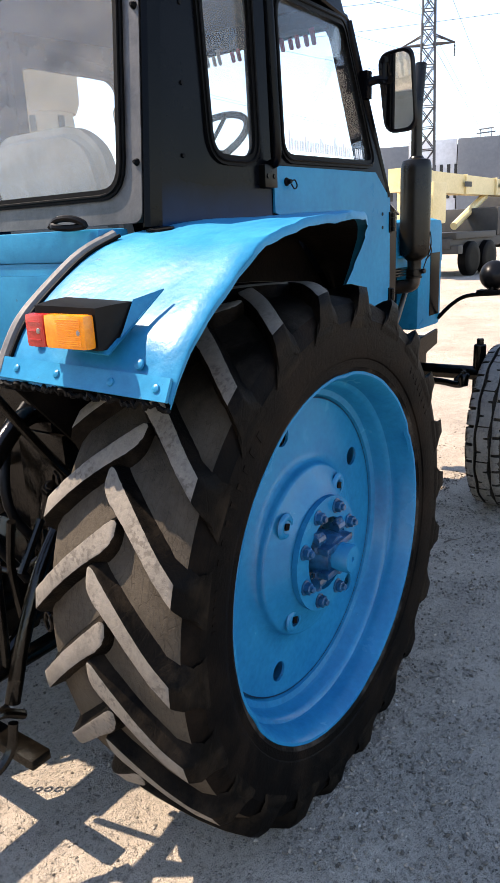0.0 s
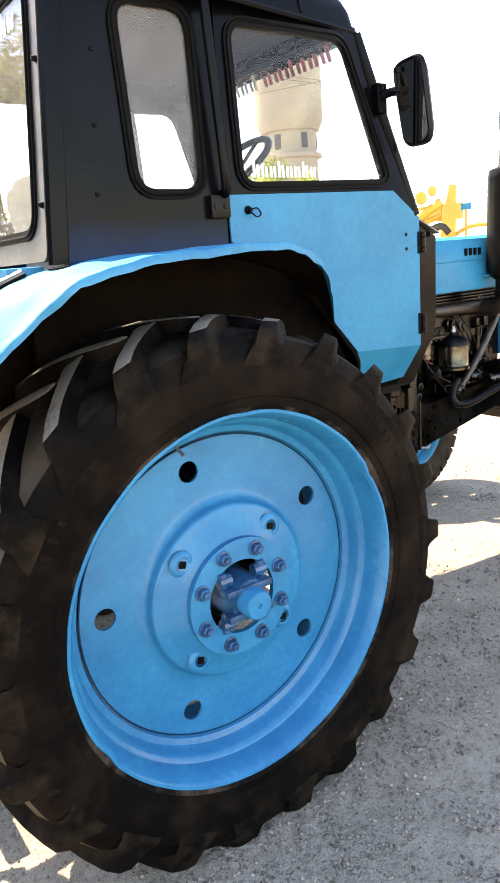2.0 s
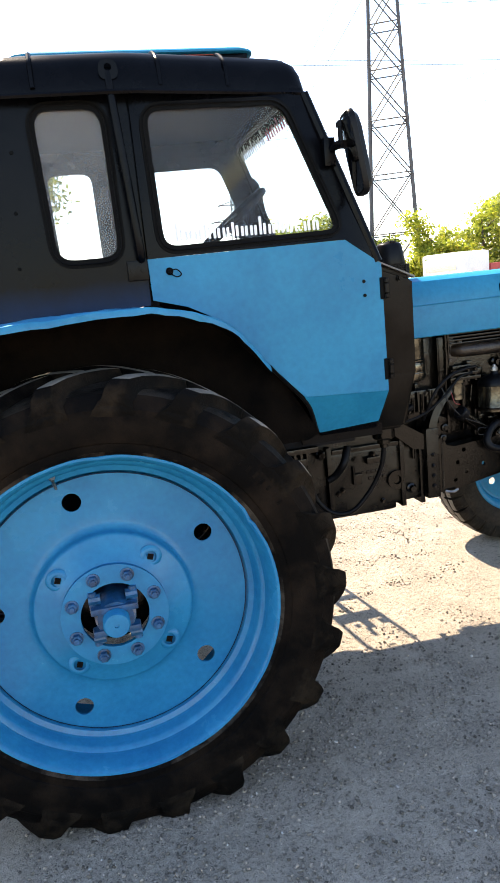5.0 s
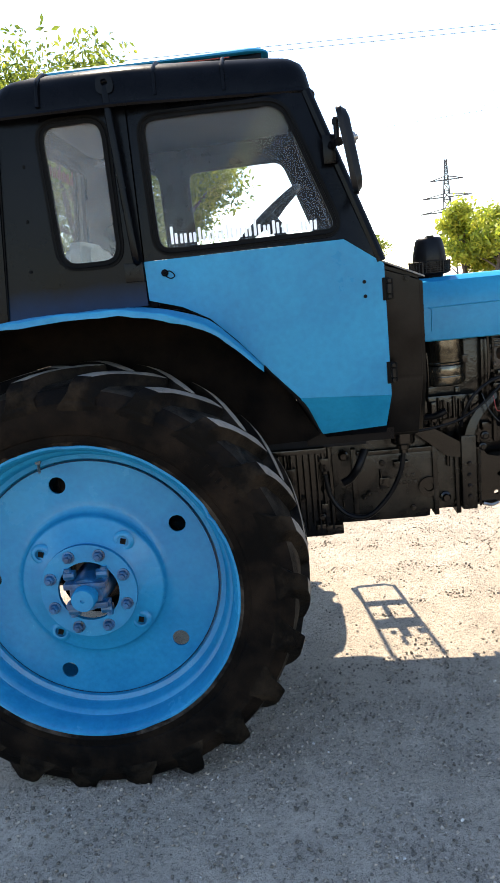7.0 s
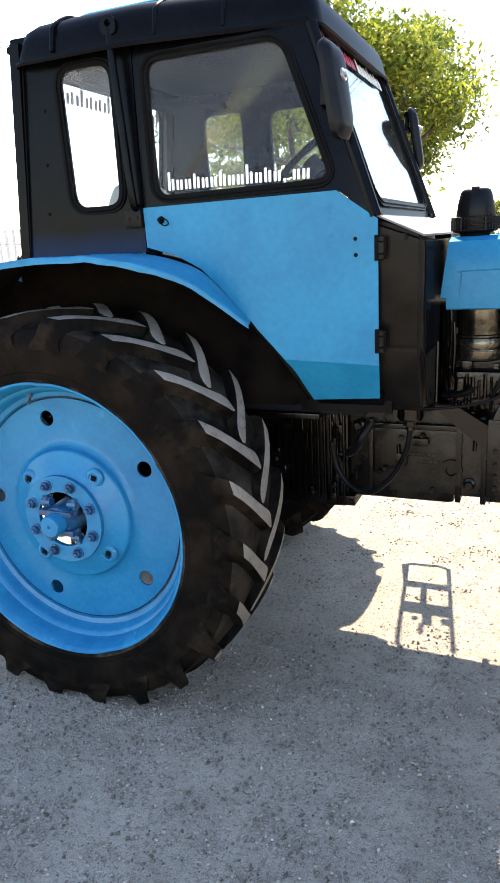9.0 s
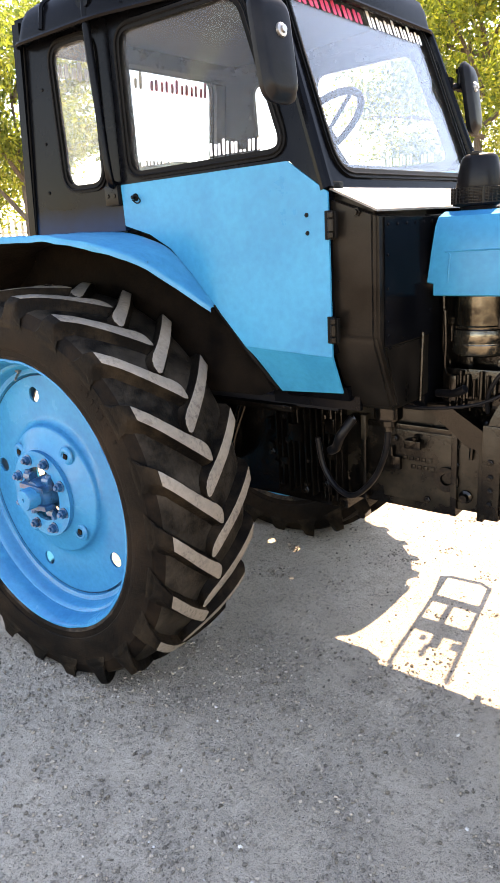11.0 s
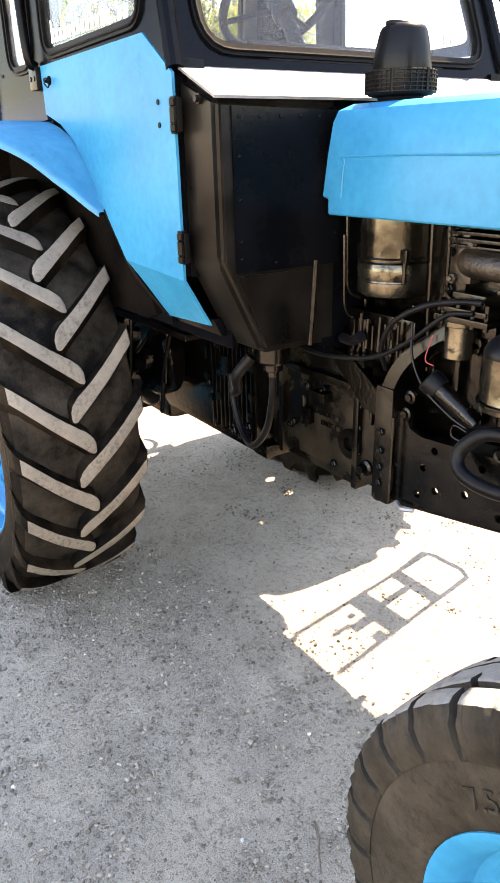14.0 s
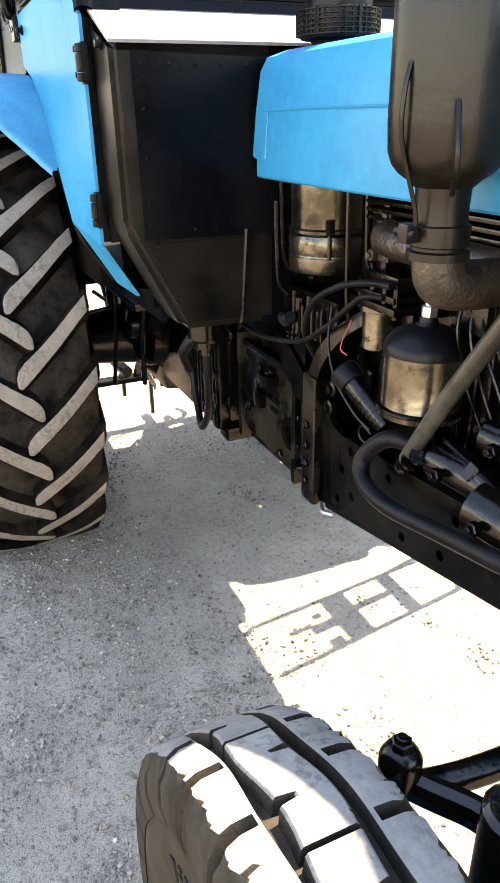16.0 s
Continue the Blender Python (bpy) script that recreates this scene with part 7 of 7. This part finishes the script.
def tree(x, y, height, spread, seed, material, leaves=4200, low=0.25, size=0.11, label="leafy green tree with an uneven crown"):
    rnd = random.Random(seed)
    t = tagged(new("tree"), label, "tree", "trees round the yard")
    t.location = (x, y, 0)
    bm = B()
    top = Vector((rnd.uniform(-0.3, 0.3), rnd.uniform(-0.3, 0.3), height * 0.72))
    tube(bm, [(0, 0, 0), (0.05, 0.04, height * 0.25), top * 0.6 + Vector((0.1, 0, 0)), top], [0.16, 0.13, 0.10, 0.06, 0.03], 9, 5)
    ends = [top]
    for i in range(11):
        f = rnd.uniform(low, 0.68)
        a = rnd.uniform(0, 6.28)
        s = Vector((0.05, 0.03, height * f))
        ln = spread * rnd.uniform(0.6, 1.0)
        e = s + Vector((math.cos(a) * ln, math.sin(a) * ln, height * rnd.uniform(0.05, 0.28)))
        mid = s.lerp(e, 0.5) + Vector((0, 0, 0.15))
        tube(bm, [s, mid, e], [0.055, 0.035, 0.015], 6, 4)
        ends += [e, mid.lerp(e, 0.3)]
    part("trunk", bm, BARK, t, "rough grey-brown trunk and limbs")
    verts, faces = [], []
    blobs = [(e + Vector((rnd.uniform(-.5, .5), rnd.uniform(-.5, .5), rnd.uniform(-.1, .6))) * spread * 0.35, spread * rnd.uniform(0.22, 0.48)) for e in ends for _ in range(3)]
    while len(faces) < leaves:
        c, r = rnd.choice(blobs)
        v = Vector((rnd.gauss(0, 1), rnd.gauss(0, 1), rnd.gauss(0, 1))).normalized() * r * rnd.random() ** 0.45
        v.z *= 0.75
        p = c + v
        if p.z < height * low * 0.75:
            continue
        n = Vector((rnd.gauss(0, 1), rnd.gauss(0, 1), rnd.gauss(0.6, 1))).normalized()
        _, u, w = frame_of(n)
        sz = size * rnd.uniform(0.6, 1.35)
        k = len(verts)
        ph = rnd.uniform(0, 6.28)
        u, w = u * math.cos(ph) + w * math.sin(ph), w * math.cos(ph) - u * math.sin(ph)
        verts += [p - u * sz, p + w * sz * 0.42 + n * sz * 0.12, p + u * sz, p - w * sz * 0.42 + n * sz * 0.12]
        faces.append((k, k + 1, k + 2, k + 3))
    me = bpy.data.meshes.new("crown")
    me.from_pydata([tuple(v) for v in verts], [], faces)
    me.materials.append(material)
    ob = new("crown", me)
    ob.parent = t
    return t


rt = random.Random(31)
# row of trees behind the tractor
for x, y, h, sp in ((-1.5, 13.2, 6.6, 2.0), (-3.6, 12.8, 7.0, 2.5), (-5.5, 16.5, 7.0, 2.6), (-12.4, 8.0, 6.9, 2.1), (-13.6, 6.6, 7.0, 2.6), (-15.5, 4.4, 6.6, 2.4), (-18, 1.0, 7, 2.6), (-17.0, 9.0, 7.2, 2.7)):
    tree(x, y, h, sp, rt.randint(0, 9999), LEAF, 22000, 0.16 if x < -15 else 0.28, 0.066)
# denser trees close behind them
for x, y, h, sp in ((-20.5, -0.6, 6.2, 2.4), (-21.0, 2.4, 6.0, 2.4), (-19.6, 5.4, 5.6, 2.3)):
    tree(x, y, h, sp, rt.randint(0, 9999), LEAF, 16000, 0.08, 0.085)
# bushes and trees further off
for az, dist, h, sp, m in ((61.0, 36, 4.3, 1.6, LEAF_YELLOW), (58.0, 38, 5.2, 2.2, LEAF_YELLOW), (55.0, 37, 6.0, 2.4, LEAF), (51.5, 36, 5.6, 2.3, LEAF_YELLOW), (48.0, 40, 5.2, 2.4, LEAF), (74.6, 34, 4.4, 1.5, LEAF_YELLOW), (72.2, 33, 4.7, 1.8, LEAF_YELLOW), (70.5, 36, 4.6, 2.0, LEAF), (66.0, 46, 4.2, 2.0, LEAF), (83.0, 60, 5.7, 2.1, LEAF), (86.4, 55, 5.6, 2.1, LEAF), (93.0, 50, 3.4, 1.6, LEAF)):
    x, y = at_bearing(az, dist)
    tree(x, y, h, sp, rt.randint(0, 9999), m, 7000, 0.08, 0.12, "sunlit yellow-green bushy tree" if m is LEAF_YELLOW else "leafy green tree with an uneven crown")


def pylon(az, dist, height, base, top, arms, label):
    """Lattice mast: four legs, crossed braces, cross-arms."""
    x, y = at_bearing(az, dist)
    t = tagged(new("pylon"), label, "pylon", "power line masts")
    t.location, t.rotation_euler = (x, y, 0), (0, 0, radians(az + 90))
    for sx in (-1, 1):
        for sy in (-1, 1):
            bm = B()
            rod(bm, (sx * base / 2, sy * base / 2, 0), (sx * top / 2, sy * top / 2, height), 0.07 + dist * 0.0005, 0.05 + dist * 0.0004, 4)
            part("mast_leg", bm, LATTICE, t)
    bm = B()
    z, k = 0.0, 0
    while z < height - 0.5:
        w0 = base + (top - base) * z / height
        z1 = min(height, z + w0 * 1.25)
        w1 = base + (top - base) * z1 / height
        for a in range(4):
            c, s = math.cos(a * math.pi / 2), math.sin(a * math.pi / 2)
            rt_ = lambda u, v, zz: (u * c - v * s, u * s + v * c, zz)
            rod(bm, rt_(-w0 / 2, -w0 / 2, z), rt_(w1 / 2, -w1 / 2, z1), 0.03 + dist * 0.00035, seg=3)
            rod(bm, rt_(w0 / 2, -w0 / 2, z), rt_(-w1 / 2, -w1 / 2, z1), 0.03 + dist * 0.00035, seg=3)
            rod(bm, rt_(-w1 / 2, -w1 / 2, z1), rt_(w1 / 2, -w1 / 2, z1), 0.03 + dist * 0.00035, seg=3)
        z = z1
    part("bracing", bm, LATTICE, t)
    for za, half in arms:
        for s in (-1, 1):
            bm = B()
            for yy in (-top / 2, top / 2):
                rod(bm, (s * top / 2, yy, za), (s * half, 0, za), 0.03 + dist * 0.0006, seg=4)
                rod(bm, (s * top / 2, yy, za + 0.7), (s * half, 0, za), 0.025 + dist * 0.0005, seg=4)
            part("cross_arm", bm, LATTICE, t)
            bm = B()
            turned(bm, (s * half, 0, za), (0, 0, -1), [(0, 0.02)] + [q for i in range(9) for q in ((0.1 + i * 0.1, 0.03), (0.13 + i * 0.1, 0.09), (0.16 + i * 0.1, 0.03))], seg=8)
            part("insulator", bm, TRUCK_DARK, t)
    return t


pylon(22.9, 62, 24, 1.6, 0.70, [(15.1, 2.0), (20.5, 2.4)], "grey steel lattice power mast")
pylon(64.4, 48, 24, 3.2, 1.2, [(19.5, 2.6), (22.5, 2.0)], "tall grey steel lattice power mast")
pylon(76.85, 150, 22.0, 3.2, 0.35, [(15.0, 4.8), (18.2, 3.2), (12.2, 5.0)], "distant grey lattice power mast")
pylon(85.2, 260, 21.5, 3.4, 0.3, [(15.5, 3.6), (18.5, 2.4)], "very distant thin lattice power mast")


def wire(name, a, b, sag, r):
    bm = B()
    a, b = Vector(a), Vector(b)
    pts = [a.lerp(b, i / 14) - Vector((0, 0, 4 * sag * (i / 14) * (1 - i / 14))) for i in range(15)]
    tube(bm, pts, r, 5, 1)
    tagged(part(name, bm, TRUCK_DARK), "thin dark overhead power line", "cable", "overhead lines")


for a, b, sg, r in (((57.1, 21.7, 14.3), (20.7, 41, 21.0), 0.3, 0.013), ((57.1, 21.7, 17.0), (20.7, 41, 23.0), 0.3, 0.013), ((57.1, 21.7, 12.6), (20.7, 41, 17.5), 0.3, 0.013),
                    ((20.7, 41, 10.4), (57.1, 5, 15.6), 0.4, 0.013), ((20.7, 41, 11.9), (57.1, 5, 17.0), 0.4, 0.013), ((20.7, 41, 10.6), (-60.5, 97, 18.0), 0.6, 0.016),
                    ((155.5, 48.4, 14.28), (-162.0, 9.4, 9.68), 0.9, 0.014), ((155.5, 48.2, 14.42), (-162.0, 9.2, 9.82), 0.9, 0.014),
                    ((57.1, 21.7, 22.0), (211, 54, 17.0), 2.0, 0.020), ((57.1, 22.5, 18.0), (211, 55, 13.0), 2.0, 0.020), ((57.1, 21.0, 14.5), (211, 53, 10.0), 2.0, 0.020),
                    ((20.7, 41, 22), (29.6, 144.6, 17), 2, 0.02), ((20.7, 41, 19.5), (29.6, 144.6, 14), 2, 0.02)):
    wire("power_line", a, b, sg, r)


def water_tower():
    x, y = at_bearing(51.0, 70)
    t = tagged(new("water_tower"), "tall weathered concrete water tower with a wide round tank", "water tower")
    t.location, t.scale = (x, y, 0), (1, 1, 1.06)
    bm = B()
    turned(bm, (0, 0, 0), (0, 0, 1), [(0, 2.6), (9.5, 2.5), (9.6, 2.9), (9.9, 2.9), (10.0, 2.4), (11.9, 2.4)], seg=40)
    sh = part("shaft", bm, CONCRETE, t, "round concrete shaft with a ring ledge")
    bm = B()
    turned(bm, (0, 0, 11.8), (0, 0, 1), [(0, 2.7), (0.5, 2.95), (0.9, 3.1), (6.4, 3.1), (6.9, 3.15), (7.2, 3.4), (7.4, 3.45), (7.7, 3.4), (8.2, 2.4), (8.4, 0.3)], seg=48)
    part("tank", bm, CONCRETE, t, "wide concrete tank")
    for i in range(22):
        a = 2 * math.pi * i / 22
        bm = B()
        m = Matrix.Rotation(a, 4, "Z")
        box(bm, 3.02, 3.17, -0.2, 0.2, 18.05, 18.5, 0.02, m)
        part("tank_window", bm, TRUCK_DARK, t)
    for i in range(6):
        a = 2 * math.pi * i / 6 + 0.4
        bm = B()
        m = Matrix.Rotation(a, 4, "Z")
        box(bm, 2.3, 2.46, -0.3, 0.3, 10.3, 11.5, 0.02, m)
        part("opening", bm, TRUCK_DARK, t)
    bm = B()
    rod(bm, (0.5, 0, 20), (0.5, 0, 22.5), 0.04, 0.02, 6)
    part("antenna", bm, LATTICE, t)


water_tower()


def industrial_building():
    t = tagged(new("factory_building"), "pale and dark grey clad industrial building with long windows", "building")
    cx, cy = at_bearing(20.5, 85)
    t.location, t.rotation_euler = (cx, cy, 0), (0, 0, radians(20.5 - 90))
    for x0, x1, d, z1, m, nm in ((-5.0, 0.2, 10, 10.6, PALE_CLAD, "main_hall"), (-9, -5.02, 9, 10.2, GREY_CLAD, "side_wing"), (0.3, 5.0, 9, 10.5, GREY_CLAD, "tower_block"), (5.02, 12, 10, 8.9, PALE_CLAD, "low_wing")):
        bm = B()
        box(bm, x0, x1, 0.05 if nm == "tower_block" else 0.3, d, 0, z1, 0.03)
        h = part(nm, bm, m, t)
        if nm == "tower_block":
            h.location.y = -0.6
    for i in range(26):
        x = -8.6 + i * 0.78
        bm = B()
        box(bm, x, x + 0.36, 0.2, 0.32, 4.4, 8.0 if x > -2.5 else 7.2, 0.02)
        part("window", bm, TRUCK_DARK, t)
    bm = B()
    for x in (1.2, 2.4):
        rod(bm, (x + 1.4, 1, 10.5), (x + 1.4, 1, 11.4), 0.06, seg=6)
    rod(bm, (2.2, 1, 11.0), (4.2, 1, 11.1), 0.09, seg=6)
    rod(bm, (2.4, 1, 11.4), (4.0, 1, 11.5), 0.09, seg=6)
    part("roof_frame", bm, GREY_CLAD, t)


industrial_building()


def crane_truck(x, y, heading, b0, b1, label, boom_col, cab_col, house):
    """Truck-mounted crane: frame, wheels, cab, folded boom."""
    t = tagged(new("crane_truck"), label, "truck")
    t.location, t.rotation_euler = (x, y, 0), (0, 0, radians(heading))
    bm = B()
    box(bm, -4.2, 3.8, -1.0, 1.0, 0.85, 1.15, 0.03)
    part("chassis", bm, TRUCK_DARK, t)
    for wx in (-3.0, -1.8, 2.6):
        for wy in (-1.05, 1.05):
            bm = B()
            turned(bm, (wx, wy - 0.16, 0.52), (0, 1, 0), [(0, 0.28), (0.0, 0.46), (0.04, 0.52), (0.28, 0.52), (0.32, 0.46), (0.32, 0.28)], seg=24)
            w = part("wheel", bm, SEAL, t)
            bm = B()
            turned(bm, (wx, wy - 0.1, 0.52), (0, 1, 0), [(0, 0.29), (0.2, 0.29)], seg=18)
            part("rim", bm, TRUCK_DARK, w)
    bm = B()
    box(bm, 2.0, 4.0, -1.1, 1.1, 1.0, 2.5, 0.12)
    c = part("truck_cab", bm, cab_col, t)
    bm = B()
    box(bm, 3.97, 4.02, -0.9, 0.9, 1.75, 2.3, 0.01)
    box(bm, 2.6, 3.6, -1.12, 1.12, 1.75, 2.3, 0.01)
    part("cab_windows", bm, MIRROR, c)
    bm = B()
    box(bm, house, house + 0.8, -0.85, 0.35, 1.6, 2.75, 0.06)
    part("turntable_cab", bm, CREAM_PAINT if boom_col is CREAM_PAINT else RED_PAINT, t, "painted crane house")
    bm = B()
    rings(bm, [[(b0, -0.28, 2.52), (b0, 0.28, 2.52), (b0, 0.28, 3.16), (b0, -0.28, 3.16)], [(b1, -0.20, 2.40), (b1, 0.20, 2.40), (b1, 0.20, 2.85), (b1, -0.20, 2.85)]])
    part("boom", bm, boom_col, t, "folded crane boom")
    for i in range(5):
        bx = b0 + (b1 - b0) * (0.12 + 0.19 * i)
        bm = B()
        box(bm, bx, bx + 0.10, -0.31, 0.31, 2.47, 3.13 - 0.05 * i, 0.01)
        part("boom_collar", bm, boom_col, t)
    for i in range(2):
        bm = B()
        box(bm, b0 + (b1 - b0) * (0.30 + 0.22 * i), b0 + (b1 - b0) * (0.34 + 0.22 * i), -0.325, -0.318, 2.70, 2.86, 0.002)
        part("boom_mark", bm, TRUCK_DARK, t)
    bm = B()
    box(bm, -1.0, 1.9, -1.05, 1.05, 1.15, 2.05, 0.10)
    box(bm, -4.0, -1.2, -1.1, 1.1, 1.12, 1.32, 0.04)
    part("engine_cover", bm, TRUCK_DARK, t)
    bm = B()
    rod(bm, (-2.0, 0, 1.5), (0.2, 0, 2.45), 0.13, seg=10)
    part("boom_ram", bm, boom_col, t)
    for lx in (-4.0, 1.4):
        bm = B()
        box(bm, lx - 0.15, lx + 0.15, -1.25, 1.25, 0.7, 0.95, 0.02)
        part("outrigger", bm, TRUCK_DARK, t)
    for i in range(6):
        bm = B()
        bx = -0.3 + 0.35 * i
        box(bm, bx, bx + 0.28, -0.9, 0.9, 1.15, 1.35 + 0.12 * (i % 3), 0.03)
        part("load", bm, WHITE_PAINT if i % 2 else TRUCK_DARK, t)
    return t


crane_truck(24.0, 6.4, -7, -5.6, 6.5, "dusty dark truck crane with a faded cream boom, parked", CREAM_PAINT, TRUCK_DARK, -5.0)
crane_truck(21.0, 19.0, 150, -3.6, 3.2, "parked truck crane with a yellow boom and red house", YELLOW, WHITE_PAINT, -0.9)


def loader_crane():
    """Yellow loader with a raised arm and a winch drum."""
    x, y = at_bearing(39.4, 26, (-0.9, -2.3))
    t = tagged(new("loader_crane"), "yellow loader with a raised arm and winch drum", "machine")
    t.location, t.rotation_euler = (x, y, 0), (0, 0, radians(-50))
    bm = B()
    box(bm, -1.6, 2.2, -0.8, 0.8, 0.7, 1.55, 0.08)
    part("body", bm, YELLOW, t)
    for wx in (-1.0, 1.5):
        for wy in (-0.95, 0.65):
            bm = B()
            turned(bm, (wx, wy, 0.55), (0, 1, 0), [(0, 0.3), (0, 0.5), (0.04, 0.55), (0.26, 0.55), (0.30, 0.5), (0.30, 0.3)], seg=22)
            part("wheel", bm, SEAL, t)
    for yy in (-0.12, 0.12):
        bm = B()
        rings(bm, [[(px, yy - 0.05, pz), (px + w, yy - 0.05, pz), (px + w, yy + 0.05, pz), (px, yy + 0.05, pz)] for px, pz, w in ((-0.05, 1.5, 0.55), (0.08, 2.5, 0.45), (0.30, 3.45, 0.22))])
        part("mast_plate", bm, YELLOW, t)
    bm = B()
    rod(bm, (-0.95, 0.0, 2.35), (0.05, 0.0, 2.95), 0.16, seg=10)
    rod(bm, (-1.05, 0.1, 2.15), (0.02, 0.1, 2.5), 0.10, seg=10)
    part("arm", bm, YELLOW, t)
    bm = B()
    rod(bm, (-0.62, -0.35, 3.12), (-0.62, 0.35, 3.12), 0.20, seg=16)
    rod(bm, (-0.25, -0.3, 3.32), (-0.25, 0.3, 3.32), 0.15, seg=16)
    part("winch_drum", bm, YELLOW, t)
    bm = B()
    tube(bm, [(-0.75, 0, 1.75), (-0.35, 0, 2.02), (0.05, -0.1, 2.15), (0.3, -0.1, 1.9)], 0.13, 10, 4)
    part("hose_bundle", bm, TRUCK_DARK, t)
    bm = B()
    tube(bm, [(0.35, 0, 1.75), (0.9, 0, 2.05), (1.5, 0, 2.1), (1.9, 0, 1.9)], 0.07, 8, 4)
    rod(bm, (0.85, 0, 1.5), (0.85, 0, 2.64), 0.04, seg=8)
    part("boom_end", bm, YELLOW, t)
    bm = B()
    box(bm, 0.68, 1.02, -0.02, 0.02, 2.62, 2.84, 0.01)
    part("sign_plate", bm, BLUE, t, "small blue plate")


loader_crane()


def small_truck(az, dist, heading):
    t = tagged(new("parked_truck"), "white-cabbed truck parked beyond the yard", "truck")
    x, y = at_bearing(az, dist)
    t.location, t.rotation_euler = (x, y, 0), (0, 0, radians(heading))
    bm = B()
    box(bm, 0.8, 2.6, -1.0, 1.0, 0.7, 2.15, 0.15)
    c = part("cab", bm, WHITE_PAINT, t)
    bm = B()
    box(bm, 2.56, 2.63, -0.8, 0.8, 1.45, 2.0, 0.02)
    part("windscreen", bm, MIRROR, c)
    bm = B()
    box(bm, -3.4, 0.75, -1.0, 1.0, 0.7, 1.6, 0.05)
    part("body", bm, RED_PAINT, t, "red load bed")
    for wx in (-2.4, 1.6):
        for wy in (-1.0, 0.76):
            bm = B()
            turned(bm, (wx, wy, 0.45), (0, 1, 0), [(0, 0.3), (0, 0.42), (0.03, 0.45), (0.21, 0.45), (0.24, 0.42), (0.24, 0.3)], seg=20)
            part("wheel", bm, SEAL, t)


small_truck(57.8, 32, 200)


def picket_fence():
    t = tagged(new("picket_fence"), "pale upright-slat fence behind the trees", "fence")
    bm = B()
    box(bm, -0.05, 0.05, -0.015, 0.015, 0.0, 2.3, 0.01)
    first = part("picket", bm, PALE_CLAD, t)
    a, b = Vector((-24, 6, 0)), Vector((-6, 20, 0))
    n = 110
    turn = math.atan2(b.y - a.y, b.x - a.x)
    for i in range(n):
        ob = first if i == 0 else new("picket", first.data)
        ob.parent = t
        ob.matrix_basis = Matrix.Translation(a.lerp(b, i / n)) @ Matrix.Rotation(turn, 4, "Z")
    for z in (0.5, 1.9):
        bm = B()
        rod(bm, a + Vector((0, 0, z)), b + Vector((0, 0, z)), 0.04, seg=4)
        part("rail", bm, PALE_CLAD, t)


picket_fence()
build_pebbles()


# dry twig on the yard
bm = B()
tube(bm, [(1.680, -0.628, 0.006), (1.722, -0.648, 0.007), (1.745, -0.668, 0.006), (1.792, -0.700, 0.008)], [0.0035, 0.003, 0.002], 6, 5)
tagged(part("twig", bm, BARK), "dry brown twig lying on the gravel", "twig")
